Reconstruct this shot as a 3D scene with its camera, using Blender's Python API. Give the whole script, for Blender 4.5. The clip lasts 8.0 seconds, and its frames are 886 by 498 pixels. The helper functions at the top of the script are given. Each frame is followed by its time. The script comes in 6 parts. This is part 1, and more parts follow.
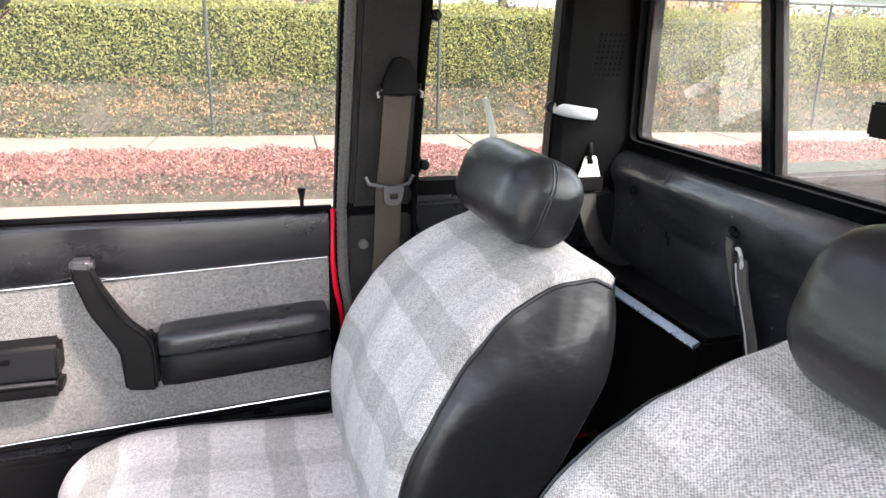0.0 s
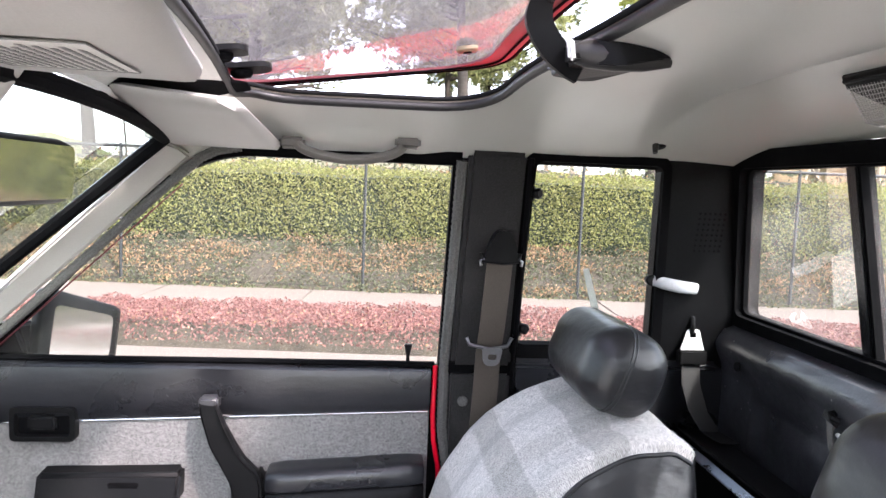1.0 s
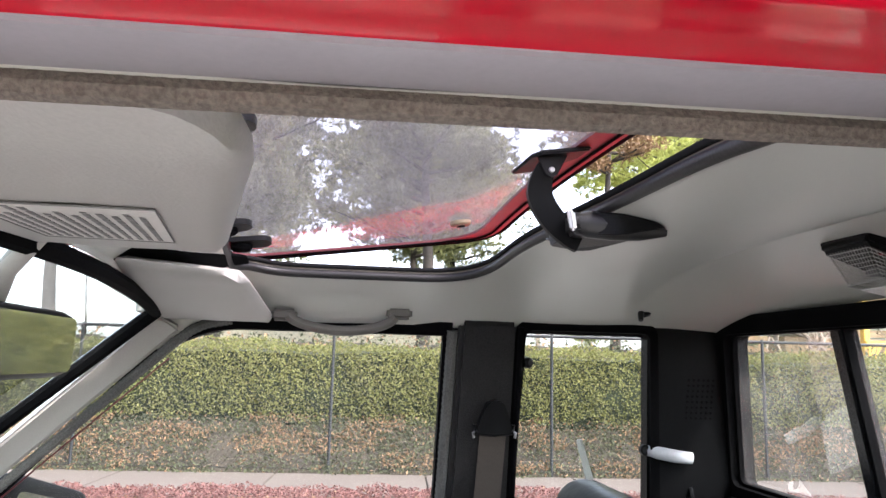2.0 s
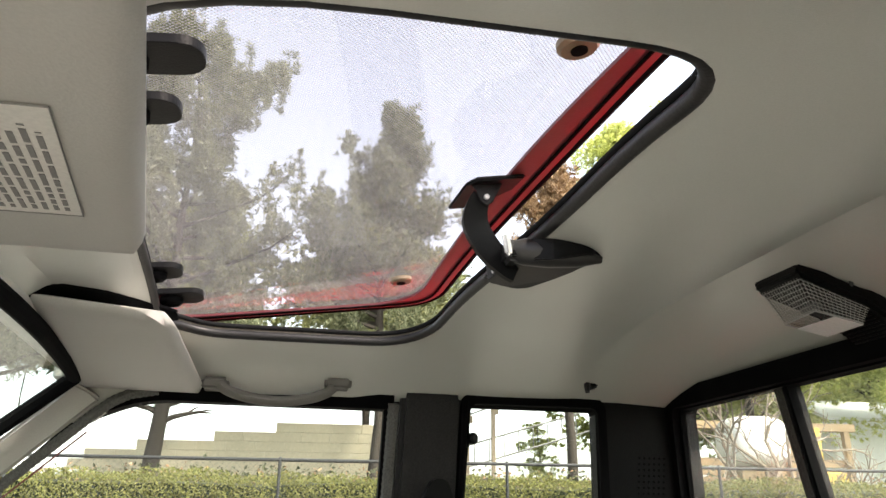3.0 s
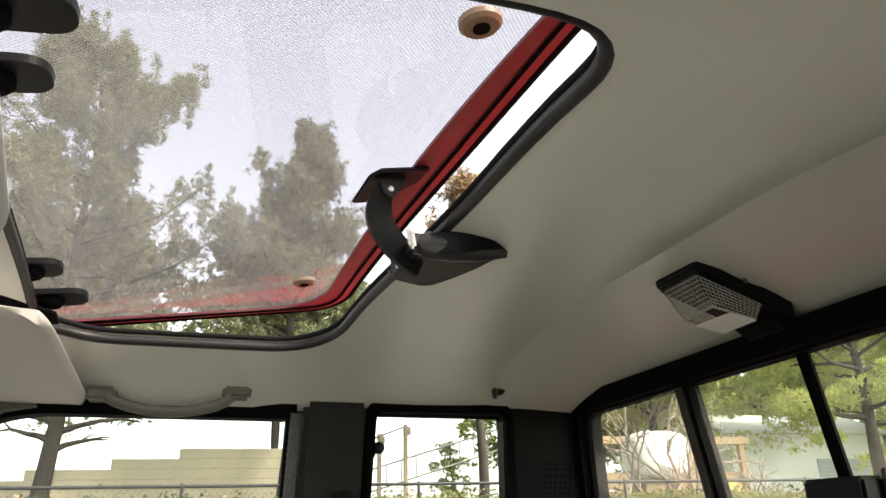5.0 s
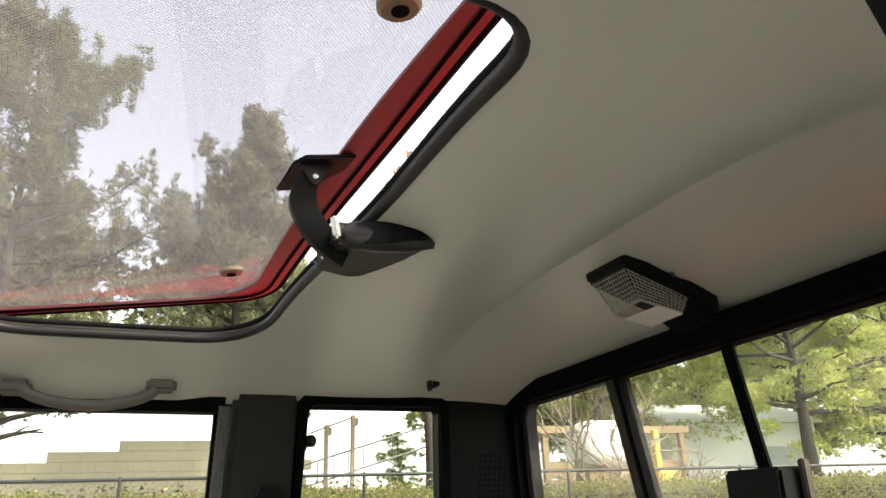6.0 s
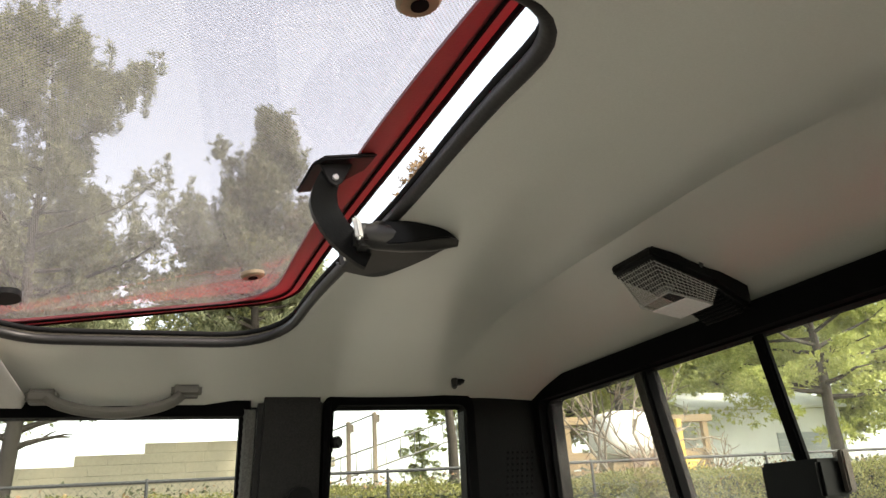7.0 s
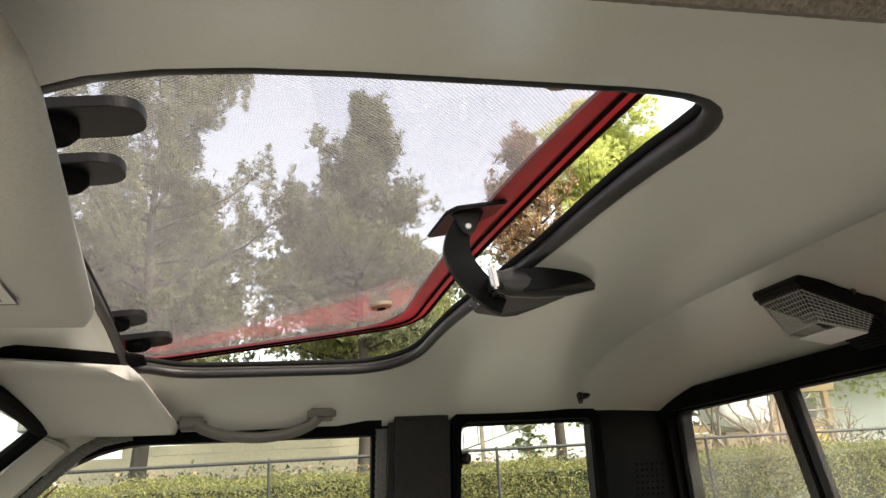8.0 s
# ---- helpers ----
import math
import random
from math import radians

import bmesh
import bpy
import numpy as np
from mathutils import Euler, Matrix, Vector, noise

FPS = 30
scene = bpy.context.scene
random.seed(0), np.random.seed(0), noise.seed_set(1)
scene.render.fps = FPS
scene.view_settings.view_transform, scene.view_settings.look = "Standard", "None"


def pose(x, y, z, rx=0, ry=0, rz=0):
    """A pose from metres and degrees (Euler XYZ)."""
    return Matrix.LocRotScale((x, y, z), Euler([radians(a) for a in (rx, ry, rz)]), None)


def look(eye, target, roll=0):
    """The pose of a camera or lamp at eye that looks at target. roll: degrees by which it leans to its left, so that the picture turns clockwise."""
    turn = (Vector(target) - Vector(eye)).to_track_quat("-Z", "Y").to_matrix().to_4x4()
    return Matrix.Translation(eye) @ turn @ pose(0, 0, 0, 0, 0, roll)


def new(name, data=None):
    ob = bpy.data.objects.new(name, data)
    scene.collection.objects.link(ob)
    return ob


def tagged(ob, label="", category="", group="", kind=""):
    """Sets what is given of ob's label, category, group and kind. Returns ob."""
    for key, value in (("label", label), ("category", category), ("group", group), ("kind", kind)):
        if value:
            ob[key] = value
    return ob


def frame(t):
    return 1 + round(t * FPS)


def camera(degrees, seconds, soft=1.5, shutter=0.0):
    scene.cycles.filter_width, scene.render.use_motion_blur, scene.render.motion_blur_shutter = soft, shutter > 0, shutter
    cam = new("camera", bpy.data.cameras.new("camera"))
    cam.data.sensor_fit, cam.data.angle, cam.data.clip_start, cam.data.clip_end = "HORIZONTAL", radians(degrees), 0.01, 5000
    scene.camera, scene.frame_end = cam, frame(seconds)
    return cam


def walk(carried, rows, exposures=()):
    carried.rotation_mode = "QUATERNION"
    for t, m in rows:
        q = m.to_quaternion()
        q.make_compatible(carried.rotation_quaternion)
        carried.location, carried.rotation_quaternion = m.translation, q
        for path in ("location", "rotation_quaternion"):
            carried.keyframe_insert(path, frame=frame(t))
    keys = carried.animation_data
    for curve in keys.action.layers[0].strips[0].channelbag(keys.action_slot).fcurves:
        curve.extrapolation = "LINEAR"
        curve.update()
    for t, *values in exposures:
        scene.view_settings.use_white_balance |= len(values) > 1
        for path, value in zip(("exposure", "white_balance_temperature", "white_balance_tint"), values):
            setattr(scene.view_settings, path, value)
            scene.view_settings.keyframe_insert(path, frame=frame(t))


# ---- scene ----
cam = camera(62.9, 8.0)
EXPOSURES = [(0, 3.62, 6600, 15), (1, 3.45, 6200, 17), (2, 2.92, 6100, 16), (3.3, 2.66, 7100, 5), (8, 2.54, 7300, 5)]
PATH = [
    (0, (-0.213, -0.012, 1.418), (0.354, 1.811, 0.824), 1.4),
    (0.5, (-0.189, -0.098, 1.422), (0.153, 1.833, 1.027), 2.3),
    (1, (-0.144, -0.11, 1.438), (0.042, 1.874, 1.267), 2.3),
    (1.5, (-0.194, -0.102, 1.435), (-0.001, 1.887, 1.518), 2.1),
    (2, (-0.194, -0.112, 1.427), (0.07, 1.845, 1.738), 1.4),
    (2.2, (-0.183, -0.108, 1.396), (0.1, 1.829, 1.805), 1.5),
    (3.3, (-0.158, -0.061, 1.302), (0.238, 1.766, 2.011), 0.3),
    (3.5, (-0.154, -0.058, 1.295), (0.26, 1.758, 2.023), 0.1),
    (4, (-0.15, -0.054, 1.294), (0.308, 1.746, 2.037), -0.4),
    (4.5, (-0.151, -0.05, 1.298), (0.365, 1.738, 2.03), -0.9),
    (5, (-0.142, -0.042, 1.295), (0.448, 1.73, 2.01), -1.4),
    (5.2, (-0.135, -0.04, 1.298), (0.489, 1.726, 2.0), -1.5),
    (6.3, (-0.109, -0.032, 1.3), (0.631, 1.694, 1.988), -2.6),
    (6.5, (-0.116, -0.028, 1.294), (0.623, 1.698, 1.986), -3.1),
    (7, (-0.116, -0.023, 1.308), (0.566, 1.732, 1.984), -3.5),
    (7.5, (-0.134, -0.033, 1.336), (0.443, 1.767, 1.991), -3.6),
    (8, (-0.158, -0.035, 1.385), (0.273, 1.816, 2.009), -3.5),
]
walk(cam, [(t, look(eye, target, roll)) for t, eye, target, roll in PATH], exposures=EXPOSURES)


# ---- light ----
SUN_AZ, SUN_EL = radians(138), radians(50)
world = bpy.data.worlds.new("sky")
scene.world = world
world.use_nodes = True
wn = world.node_tree.nodes
sky = wn.new("ShaderNodeTexSky")
sky.sky_type, sky.sun_disc = "NISHITA", False
sky.sun_elevation, sky.sun_rotation = SUN_EL, SUN_AZ
sky.air_density, sky.dust_density, sky.ozone_density = 1.0, 2.5, 0.6
wn["Background"].inputs["Strength"].default_value = 0.15
# a thin veil of high cloud takes most of the blue out of the sky
veil, grey = wn.new("ShaderNodeMixRGB"), wn.new("ShaderNodeRGBToBW")
veil.inputs[0].default_value = 0.62
world.node_tree.links.new(sky.outputs[0], grey.inputs[0])
world.node_tree.links.new(sky.outputs[0], veil.inputs[1])
world.node_tree.links.new(grey.outputs[0], veil.inputs[2])
world.node_tree.links.new(veil.outputs[0], wn["Background"].inputs["Color"])
sun = new("sun", bpy.data.lights.new("sun", "SUN"))
sun.data.energy, sun.data.angle, sun.data.color = 1.75, radians(4.0), (1.0, 0.93, 0.83)
sun_dir = Vector((math.sin(SUN_AZ) * math.cos(SUN_EL), math.cos(SUN_AZ) * math.cos(SUN_EL), math.sin(SUN_EL)))
sun.matrix_world = look(sun_dir * 30, (0, 0, 0))


# ---- materials ----
def nodes_of(name):
    m = bpy.data.materials.new(name)
    m.use_nodes = True
    nt = m.node_tree
    return m, nt, nt.nodes["Principled BSDF"]


def mat(name, base, rough=0.6, metal=0.0, vary=0.15, scale=6.0, fine=120.0, bump=0.15, grain=0.1, spec=0.5, coat=0.0, dirt=None, dirt_amount=0.0, coords="Object", specks=0.0, folds=0.0):
    """Base colour varied at two scales, with fine relief and optional patches of dirt."""
    m, nt, bs = nodes_of(name)
    N, L = nt.nodes.new, nt.links.new
    tc = N("ShaderNodeTexCoord")
    n1, n2 = N("ShaderNodeTexNoise"), N("ShaderNodeTexNoise")
    n1.inputs["Scale"].default_value, n1.inputs["Detail"].default_value = scale, 5
    n2.inputs["Scale"].default_value, n2.inputs["Detail"].default_value = fine, 3
    for n in (n1, n2):
        L(tc.outputs[coords], n.inputs["Vector"])
    mix = N("ShaderNodeMixRGB")
    lo = [max(0.0, c * (1 - vary)) for c in base]
    hi = [min(1.0, c * (1 + vary)) for c in base]
    mix.inputs[1].default_value, mix.inputs[2].default_value = (*lo, 1), (*hi, 1)
    L(n1.outputs["Fac"], mix.inputs[0])
    g = N("ShaderNodeMixRGB")
    g.blend_type = "MULTIPLY"
    g.inputs[0].default_value = grain
    L(mix.outputs[0], g.inputs[1])
    gr = N("ShaderNodeValToRGB")
    gr.color_ramp.elements[0].position, gr.color_ramp.elements[1].position = 0.35, 0.65
    L(n2.outputs["Fac"], gr.inputs[0])
    L(gr.outputs[0], g.inputs[2])
    out = g.outputs[0]
    if dirt:
        n3 = N("ShaderNodeTexNoise")
        n3.inputs["Scale"].default_value, n3.inputs["Detail"].default_value = scale * 0.6 + 2, 8
        L(tc.outputs[coords], n3.inputs["Vector"])
        r = N("ShaderNodeValToRGB")
        r.color_ramp.elements[0].position, r.color_ramp.elements[1].position = 0.52, 0.75
        L(n3.outputs["Fac"], r.inputs[0])
        k = N("ShaderNodeMath")
        k.operation = "MULTIPLY"
        k.inputs[1].default_value = dirt_amount
        L(r.outputs[0], k.inputs[0])
        d = N("ShaderNodeMixRGB")
        d.inputs[2].default_value = (*dirt, 1)
        L(k.outputs[0], d.inputs[0])
        L(out, d.inputs[1])
        out = d.outputs[0]
    if specks:
        sv = N("ShaderNodeTexVoronoi")
        sv.inputs["Scale"].default_value, sv.inputs["Randomness"].default_value = 34, 1.0
        L(tc.outputs[coords], sv.inputs["Vector"])
        sr = N("ShaderNodeMapRange")
        sr.inputs[1].default_value, sr.inputs[2].default_value = 0.09, 0.04
        sr.inputs[4].default_value = specks
        L(sv.outputs["Distance"], sr.inputs[0])
        d = N("ShaderNodeMixRGB")
        d.inputs[2].default_value = (0.5, 0.48, 0.45, 1)
        L(sr.outputs[0], d.inputs[0])
        L(out, d.inputs[1])
        out = d.outputs[0]
    L(out, bs.inputs["Base Color"])
    rr = N("ShaderNodeMapRange")
    rr.inputs[3].default_value, rr.inputs[4].default_value = max(0.02, rough - 0.08), min(1, rough + 0.1)
    L(n1.outputs["Fac"], rr.inputs[0])
    L(rr.outputs[0], bs.inputs["Roughness"])
    bs.inputs["Metallic"].default_value = metal
    bs.inputs["Specular IOR Level"].default_value = spec
    bs.inputs["Coat Weight"].default_value = coat
    bs.inputs["Coat Roughness"].default_value = 0.08
    if bump:
        b = N("ShaderNodeBump")
        b.inputs["Strength"].default_value, b.inputs["Distance"].default_value = bump, 0.002
        L(n2.outputs["Fac"], b.inputs["Height"])
        L(b.outputs[0], bs.inputs["Normal"])
        if folds:
            # soft stretched wrinkles under the fine grain
            mp, n4, f4 = N("ShaderNodeMapping"), N("ShaderNodeTexNoise"), N("ShaderNodeBump")
            mp.inputs["Scale"].default_value = (1.0, 1.0, 2.2)
            mp.inputs["Rotation"].default_value = (0.0, 0.5, 0.3)
            n4.inputs["Scale"].default_value, n4.inputs["Detail"].default_value = 11, 3
            L(tc.outputs[coords], mp.inputs[0])
            L(mp.outputs[0], n4.inputs["Vector"])
            f4.inputs["Strength"].default_value, f4.inputs["Distance"].default_value = folds, 0.02
            L(n4.outputs["Fac"], f4.inputs["Height"])
            L(f4.outputs[0], b.inputs["Normal"])
    return m


def band(nt, value, centre, width, period, soft=0.004):
    """1 inside stripes of that width round centre, repeated."""
    N, L = nt.nodes.new, nt.links.new
    a = N("ShaderNodeMath")
    a.operation = "SUBTRACT"
    a.inputs[1].default_value = centre
    L(value, a.inputs[0])
    p = N("ShaderNodeMath")
    p.operation = "PINGPONG"
    p.inputs[1].default_value = period / 2
    L(a.outputs[0], p.inputs[0])
    r = N("ShaderNodeMapRange")
    r.inputs[1].default_value, r.inputs[2].default_value = width / 2 + soft, width / 2 - soft
    L(p.outputs[0], r.inputs[0])
    return r.outputs[0]


def tweed(name, light, plaid=True, speck=0.3, slubs=0.18):
    """Woven upholstery: fine pale and dark yarns, with broad grey plaid stripes on the seats. Cloth coordinates are metres."""
    m, nt, bs = nodes_of(name)
    N, L = nt.nodes.new, nt.links.new
    uv = N("ShaderNodeUVMap")
    sep = N("ShaderNodeSeparateXYZ")
    L(uv.outputs[0], sep.inputs[0])
    # warp and weft: crossed ripples of yarn, shifted and shaded unevenly
    wob = N("ShaderNodeTexNoise")
    wob.inputs["Scale"].default_value, wob.inputs["Detail"].default_value = 170, 2
    L(uv.outputs[0], wob.inputs["Vector"])

    def calc(op, a, b, c=None):
        m = N("ShaderNodeMath")
        m.operation = op
        for k, val in enumerate((a, b, c)):
            if isinstance(val, (int, float)):
                m.inputs[k].default_value = val
            elif val is not None:
                L(val, m.inputs[k])
        return m.outputs[0]

    jitter = calc("MULTIPLY", wob.outputs["Fac"], 6.0)
    warp = calc("SINE", calc("MULTIPLY_ADD", sep.outputs[0], 2 * math.pi / 0.0044, jitter), None)
    weft = calc("SINE", calc("MULTIPLY_ADD", sep.outputs[1], 2 * math.pi / 0.0036, jitter), None)
    cross = calc("MULTIPLY", warp, weft)
    # every yarn crossing takes its own shade, and short runs of yarn share one
    shades = []
    for step in ((0.0022, 0.0018, 1.0), (0.0022, 0.0080, 1.0), (0.0070, 0.0018, 1.0)):
        cell, shade = N("ShaderNodeVectorMath"), N("ShaderNodeTexWhiteNoise")
        cell.operation, shade.noise_dimensions = "SNAP", "2D"
        cell.inputs[1].default_value = step
        L(uv.outputs[0], cell.inputs[0])
        L(cell.outputs[0], shade.inputs["Vector"])
        shades.append(shade.outputs["Value"])
    ad = N("ShaderNodeMath")
    ad.operation = "ADD"
    L(calc("MULTIPLY_ADD", cross, 0.34, 0.5), ad.inputs[0])
    runs = calc("MULTIPLY_ADD", shades[1], slubs, calc("MULTIPLY_ADD", shades[2], 0.12, -0.06 - 0.5 * slubs))
    L(calc("ADD", calc("MULTIPLY_ADD", shades[0], 0.52, -0.26), runs), ad.inputs[1])
    rg = N("ShaderNodeMapRange")
    rg.inputs[1].default_value, rg.inputs[2].default_value = 0.15, 0.78
    L(ad.outputs[0], rg.inputs[0])
    ramp = N("ShaderNodeMixRGB")
    dark = [c * (1 - speck) for c in light]
    ramp.inputs[1].default_value, ramp.inputs[2].default_value = (*dark, 1), (*light, 1)
    L(rg.outputs[0], ramp.inputs[0])
    out = ramp.outputs[0]
    if plaid:
        for axis, centre, width, period, colour, amount in ((1, 0.555, 0.058, 0.157, (0.70, 0.705, 0.69), 0.85), (0, -0.222, 0.056, 0.152, (0.82, 0.825, 0.82), 0.8)):
            b = band(nt, sep.outputs[axis], centre, width, period, 0.002)
            k = N("ShaderNodeMath")
            k.operation = "MULTIPLY"
            k.inputs[1].default_value = amount
            L(b, k.inputs[0])
            d = N("ShaderNodeMixRGB")
            d.blend_type = "MULTIPLY"
            d.inputs[2].default_value = (*colour, 1)
            L(k.outputs[0], d.inputs[0])
            L(out, d.inputs[1])
            out = d.outputs[0]
    n = N("ShaderNodeTexNoise")
    n.inputs["Scale"].default_value, n.inputs["Detail"].default_value = 14, 5
    L(uv.outputs[0], n.inputs["Vector"])
    w = N("ShaderNodeMixRGB")
    w.blend_type = "MULTIPLY"
    w.inputs[0].default_value = 0.18
    L(out, w.inputs[1])
    L(n.outputs["Fac"], w.inputs[2])
    L(w.outputs[0], bs.inputs["Base Color"])
    bs.inputs["Roughness"].default_value = 0.95
    bs.inputs["Specular IOR Level"].default_value = 0.15
    bs.inputs["Sheen Weight"].default_value = 0.15
    bp = N("ShaderNodeBump")
    bp.inputs["Strength"].default_value, bp.inputs["Distance"].default_value = 0.7, 0.0012
    L(rg.outputs[0], bp.inputs["Height"])
    L(bp.outputs[0], bs.inputs["Normal"])
    return m


def glass(name, tint=(0.93, 0.95, 0.94), gloss=0.35, dust=0.05, dust_colour=(0.8, 0.78, 0.74), dots=0.0, haze=0.0):
    """A thin pane: clear, with a Fresnel reflection and a film of dust; dots: a woven sun screen printed on it."""
    m, nt, bs = nodes_of(name)
    N, L = nt.nodes.new, nt.links.new
    nt.nodes.remove(bs)
    out = nt.nodes["Material Output"]
    tr, gl, df = N("ShaderNodeBsdfTransparent"), N("ShaderNodeBsdfGlossy"), N("ShaderNodeBsdfDiffuse")
    tr.inputs[0].default_value = (*tint, 1)
    gl.inputs["Roughness"].default_value = 0.02
    df.inputs[0].default_value = (*dust_colour, 1)
    fr = N("ShaderNodeFresnel")
    fr.inputs[0].default_value = 1.45
    k = N("ShaderNodeMath")
    k.operation = "MULTIPLY"
    k.inputs[1].default_value = gloss
    L(fr.outputs[0], k.inputs[0])
    m1, m2 = N("ShaderNodeMixShader"), N("ShaderNodeMixShader")
    L(k.outputs[0], m1.inputs[0])
    L(tr.outputs[0], m1.inputs[1])
    L(gl.outputs[0], m1.inputs[2])
    tc = N("ShaderNodeTexCoord")
    n = N("ShaderNodeTexNoise")
    n.inputs["Scale"].default_value, n.inputs["Detail"].default_value = 7, 8
    L(tc.outputs["Object"], n.inputs["Vector"])
    r = N("ShaderNodeMapRange")
    r.inputs[1].default_value, r.inputs[2].default_value = 0.35, 0.75
    r.inputs[3].default_value, r.inputs[4].default_value = dust * 0.4, dust * 1.8
    L(n.outputs["Fac"], r.inputs[0])
    fac = r.outputs[0]
    if dots:
        v = N("ShaderNodeTexVoronoi")
        v.voronoi_dimensions = "2D"
        v.inputs["Scale"].default_value, v.inputs["Randomness"].default_value = 340, 0.0
        mp = N("ShaderNodeMapping")
        mp.inputs["Rotation"].default_value = (0, 0, radians(38))
        L(tc.outputs["Object"], mp.inputs[0])
        L(mp.outputs[0], v.inputs["Vector"])
        st = N("ShaderNodeMapRange")
        st.inputs[1].default_value, st.inputs[2].default_value = 0.30, 0.42
        st.inputs[3].default_value, st.inputs[4].default_value = dots, 0.0
        L(v.outputs["Distance"], st.inputs[0])
        a = N("ShaderNodeMath")
        a.operation = "ADD"
        L(fac, a.inputs[0])
        L(st.outputs[0], a.inputs[1])
        fac = a.outputs[0]
    L(fac, m2.inputs[0])
    L(m1.outputs[0], m2.inputs[1])
    film = df.outputs[0]
    if haze:
        tl, m3 = N("ShaderNodeBsdfTranslucent"), N("ShaderNodeMixShader")
        tl.inputs[0].default_value = (*dust_colour, 1)
        m3.inputs[0].default_value = haze
        L(df.outputs[0], m3.inputs[1])
        L(tl.outputs[0], m3.inputs[2])
        film = m3.outputs[0]
    L(film, m2.inputs[2])
    L(m2.outputs[0], out.inputs["Surface"])
    return m


def leaf_mat(name, low, high, rough=0.55, translucent=0.25):
    m, nt, bs = nodes_of(name)
    N, L = nt.nodes.new, nt.links.new
    g = N("ShaderNodeNewGeometry")
    r = N("ShaderNodeValToRGB")
    r.color_ramp.elements[0].color, r.color_ramp.elements[1].color = (*low, 1), (*high, 1)
    L(g.outputs["Random Per Island"], r.inputs[0])
    L(r.outputs[0], bs.inputs["Base Color"])
    bs.inputs["Roughness"].default_value = rough
    tl = N("ShaderNodeBsdfTranslucent")
    L(r.outputs[0], tl.inputs[0])
    mx = N("ShaderNodeMixShader")
    mx.inputs[0].default_value = translucent
    L(bs.outputs[0], mx.inputs[1])
    L(tl.outputs[0], mx.inputs[2])
    L(mx.outputs[0], nt.nodes["Material Output"].inputs["Surface"])
    return m


VINYL = mat("black vinyl", (0.016, 0.0165, 0.0195), 0.27, vary=0.3, scale=5, fine=420, bump=0.14, grain=0.2, folds=0.10, dirt=(0.10, 0.095, 0.09), dirt_amount=0.07)
# its pale bluish patches are scuffs plus blotchy sheen painted into the colour
VINYL_WORN = mat("scuffed black vinyl", (0.038, 0.038, 0.043), 0.30, spec=0.8, vary=0.4, scale=5, fine=300, bump=0.22, grain=0.2, folds=0.25, dirt=(0.20, 0.20, 0.21), dirt_amount=0.42, specks=0.6)
LEATHERETTE = mat("smooth black leatherette", (0.014, 0.014, 0.016), 0.36, vary=0.2, scale=4, fine=420, bump=0.07, grain=0.1, folds=0.22, dirt=(0.06, 0.06, 0.062), dirt_amount=0.05)
PLASTIC = mat("black plastic", (0.006, 0.006, 0.0065), 0.40, spec=0.12, vary=0.2, scale=8, fine=500, bump=0.12, dirt=(0.12, 0.115, 0.11), dirt_amount=0.05)
SATIN_BLACK = mat("satin black plastic", (0.022, 0.021, 0.020), 0.34, spec=0.5, vary=0.25, scale=14, fine=400, bump=0.1, dirt=(0.12, 0.11, 0.10), dirt_amount=0.12)
RUBBER = mat("black rubber", (0.003, 0.003, 0.0035), 0.85, spec=0.05, vary=0.25, scale=9, fine=200, bump=0.2, dirt=(0.10, 0.095, 0.09), dirt_amount=0.04)
SEAL = mat("matte black roof seal", (0.010, 0.010, 0.0105), 0.9, vary=0.25, scale=12, fine=250, bump=0.2, spec=0.15)
SEAL_SATIN = mat("dusty satin rubber trim", (0.011, 0.0105, 0.0105), 0.42, vary=0.3, scale=10, fine=260, bump=0.15, spec=0.4, dirt=(0.06, 0.053, 0.045), dirt_amount=0.3)
PILLAR_TRIM = mat("grey-black pillar vinyl", (0.0055, 0.0055, 0.0062), 0.5, vary=0.25, scale=6, fine=500, bump=0.3, grain=0.35, spec=0.10, dirt=(0.06, 0.058, 0.055), dirt_amount=0.04)
PILLAR_GREY = mat("worn grey-brown pillar vinyl", (0.023, 0.0222, 0.0225), 0.45, vary=0.3, scale=9, fine=380, bump=0.6, grain=0.4, spec=0.16, dirt=(0.11, 0.10, 0.09), dirt_amount=0.18)
EDGE = mat("worn metal edge with painted bluish highlight", (0.42, 0.45, 0.50), 0.28, 1.0, vary=0.25, scale=18, fine=200, bump=0.1)
LINER = mat("grey-beige headliner", (0.565, 0.565, 0.512), 0.34, vary=0.06, scale=3, fine=600, bump=0.12, grain=0.05, spec=0.5, dirt=(0.36, 0.34, 0.30), dirt_amount=0.12)
BEIGE = mat("beige vinyl", (0.405, 0.395, 0.362), 0.5, vary=0.05, scale=5, fine=450, bump=0.2, grain=0.06, dirt=(0.34, 0.31, 0.27), dirt_amount=0.22)
BEIGE_TRIM = mat("pale beige plastic", (0.42, 0.405, 0.365), 0.45, vary=0.05, scale=5, fine=400, bump=0.1, grain=0.05, dirt=(0.4, 0.37, 0.32), dirt_amount=0.15)
WELL_TAN = mat("dusty tan painted edge", (0.20, 0.17, 0.125), 0.5, vary=0.2, scale=9, fine=300, bump=0.1, dirt=(0.08, 0.07, 0.06), dirt_amount=0.4)
HANDLE = mat("grey-beige handle plastic", (0.115, 0.108, 0.094), 0.7, vary=0.05, scale=8, fine=400, bump=0.1, grain=0.06)
WEATHERSTRIP = mat("grey ribbed weatherstrip", (0.115, 0.112, 0.105), 0.8, vary=0.25, scale=20, fine=420, bump=0.9, grain=0.5)
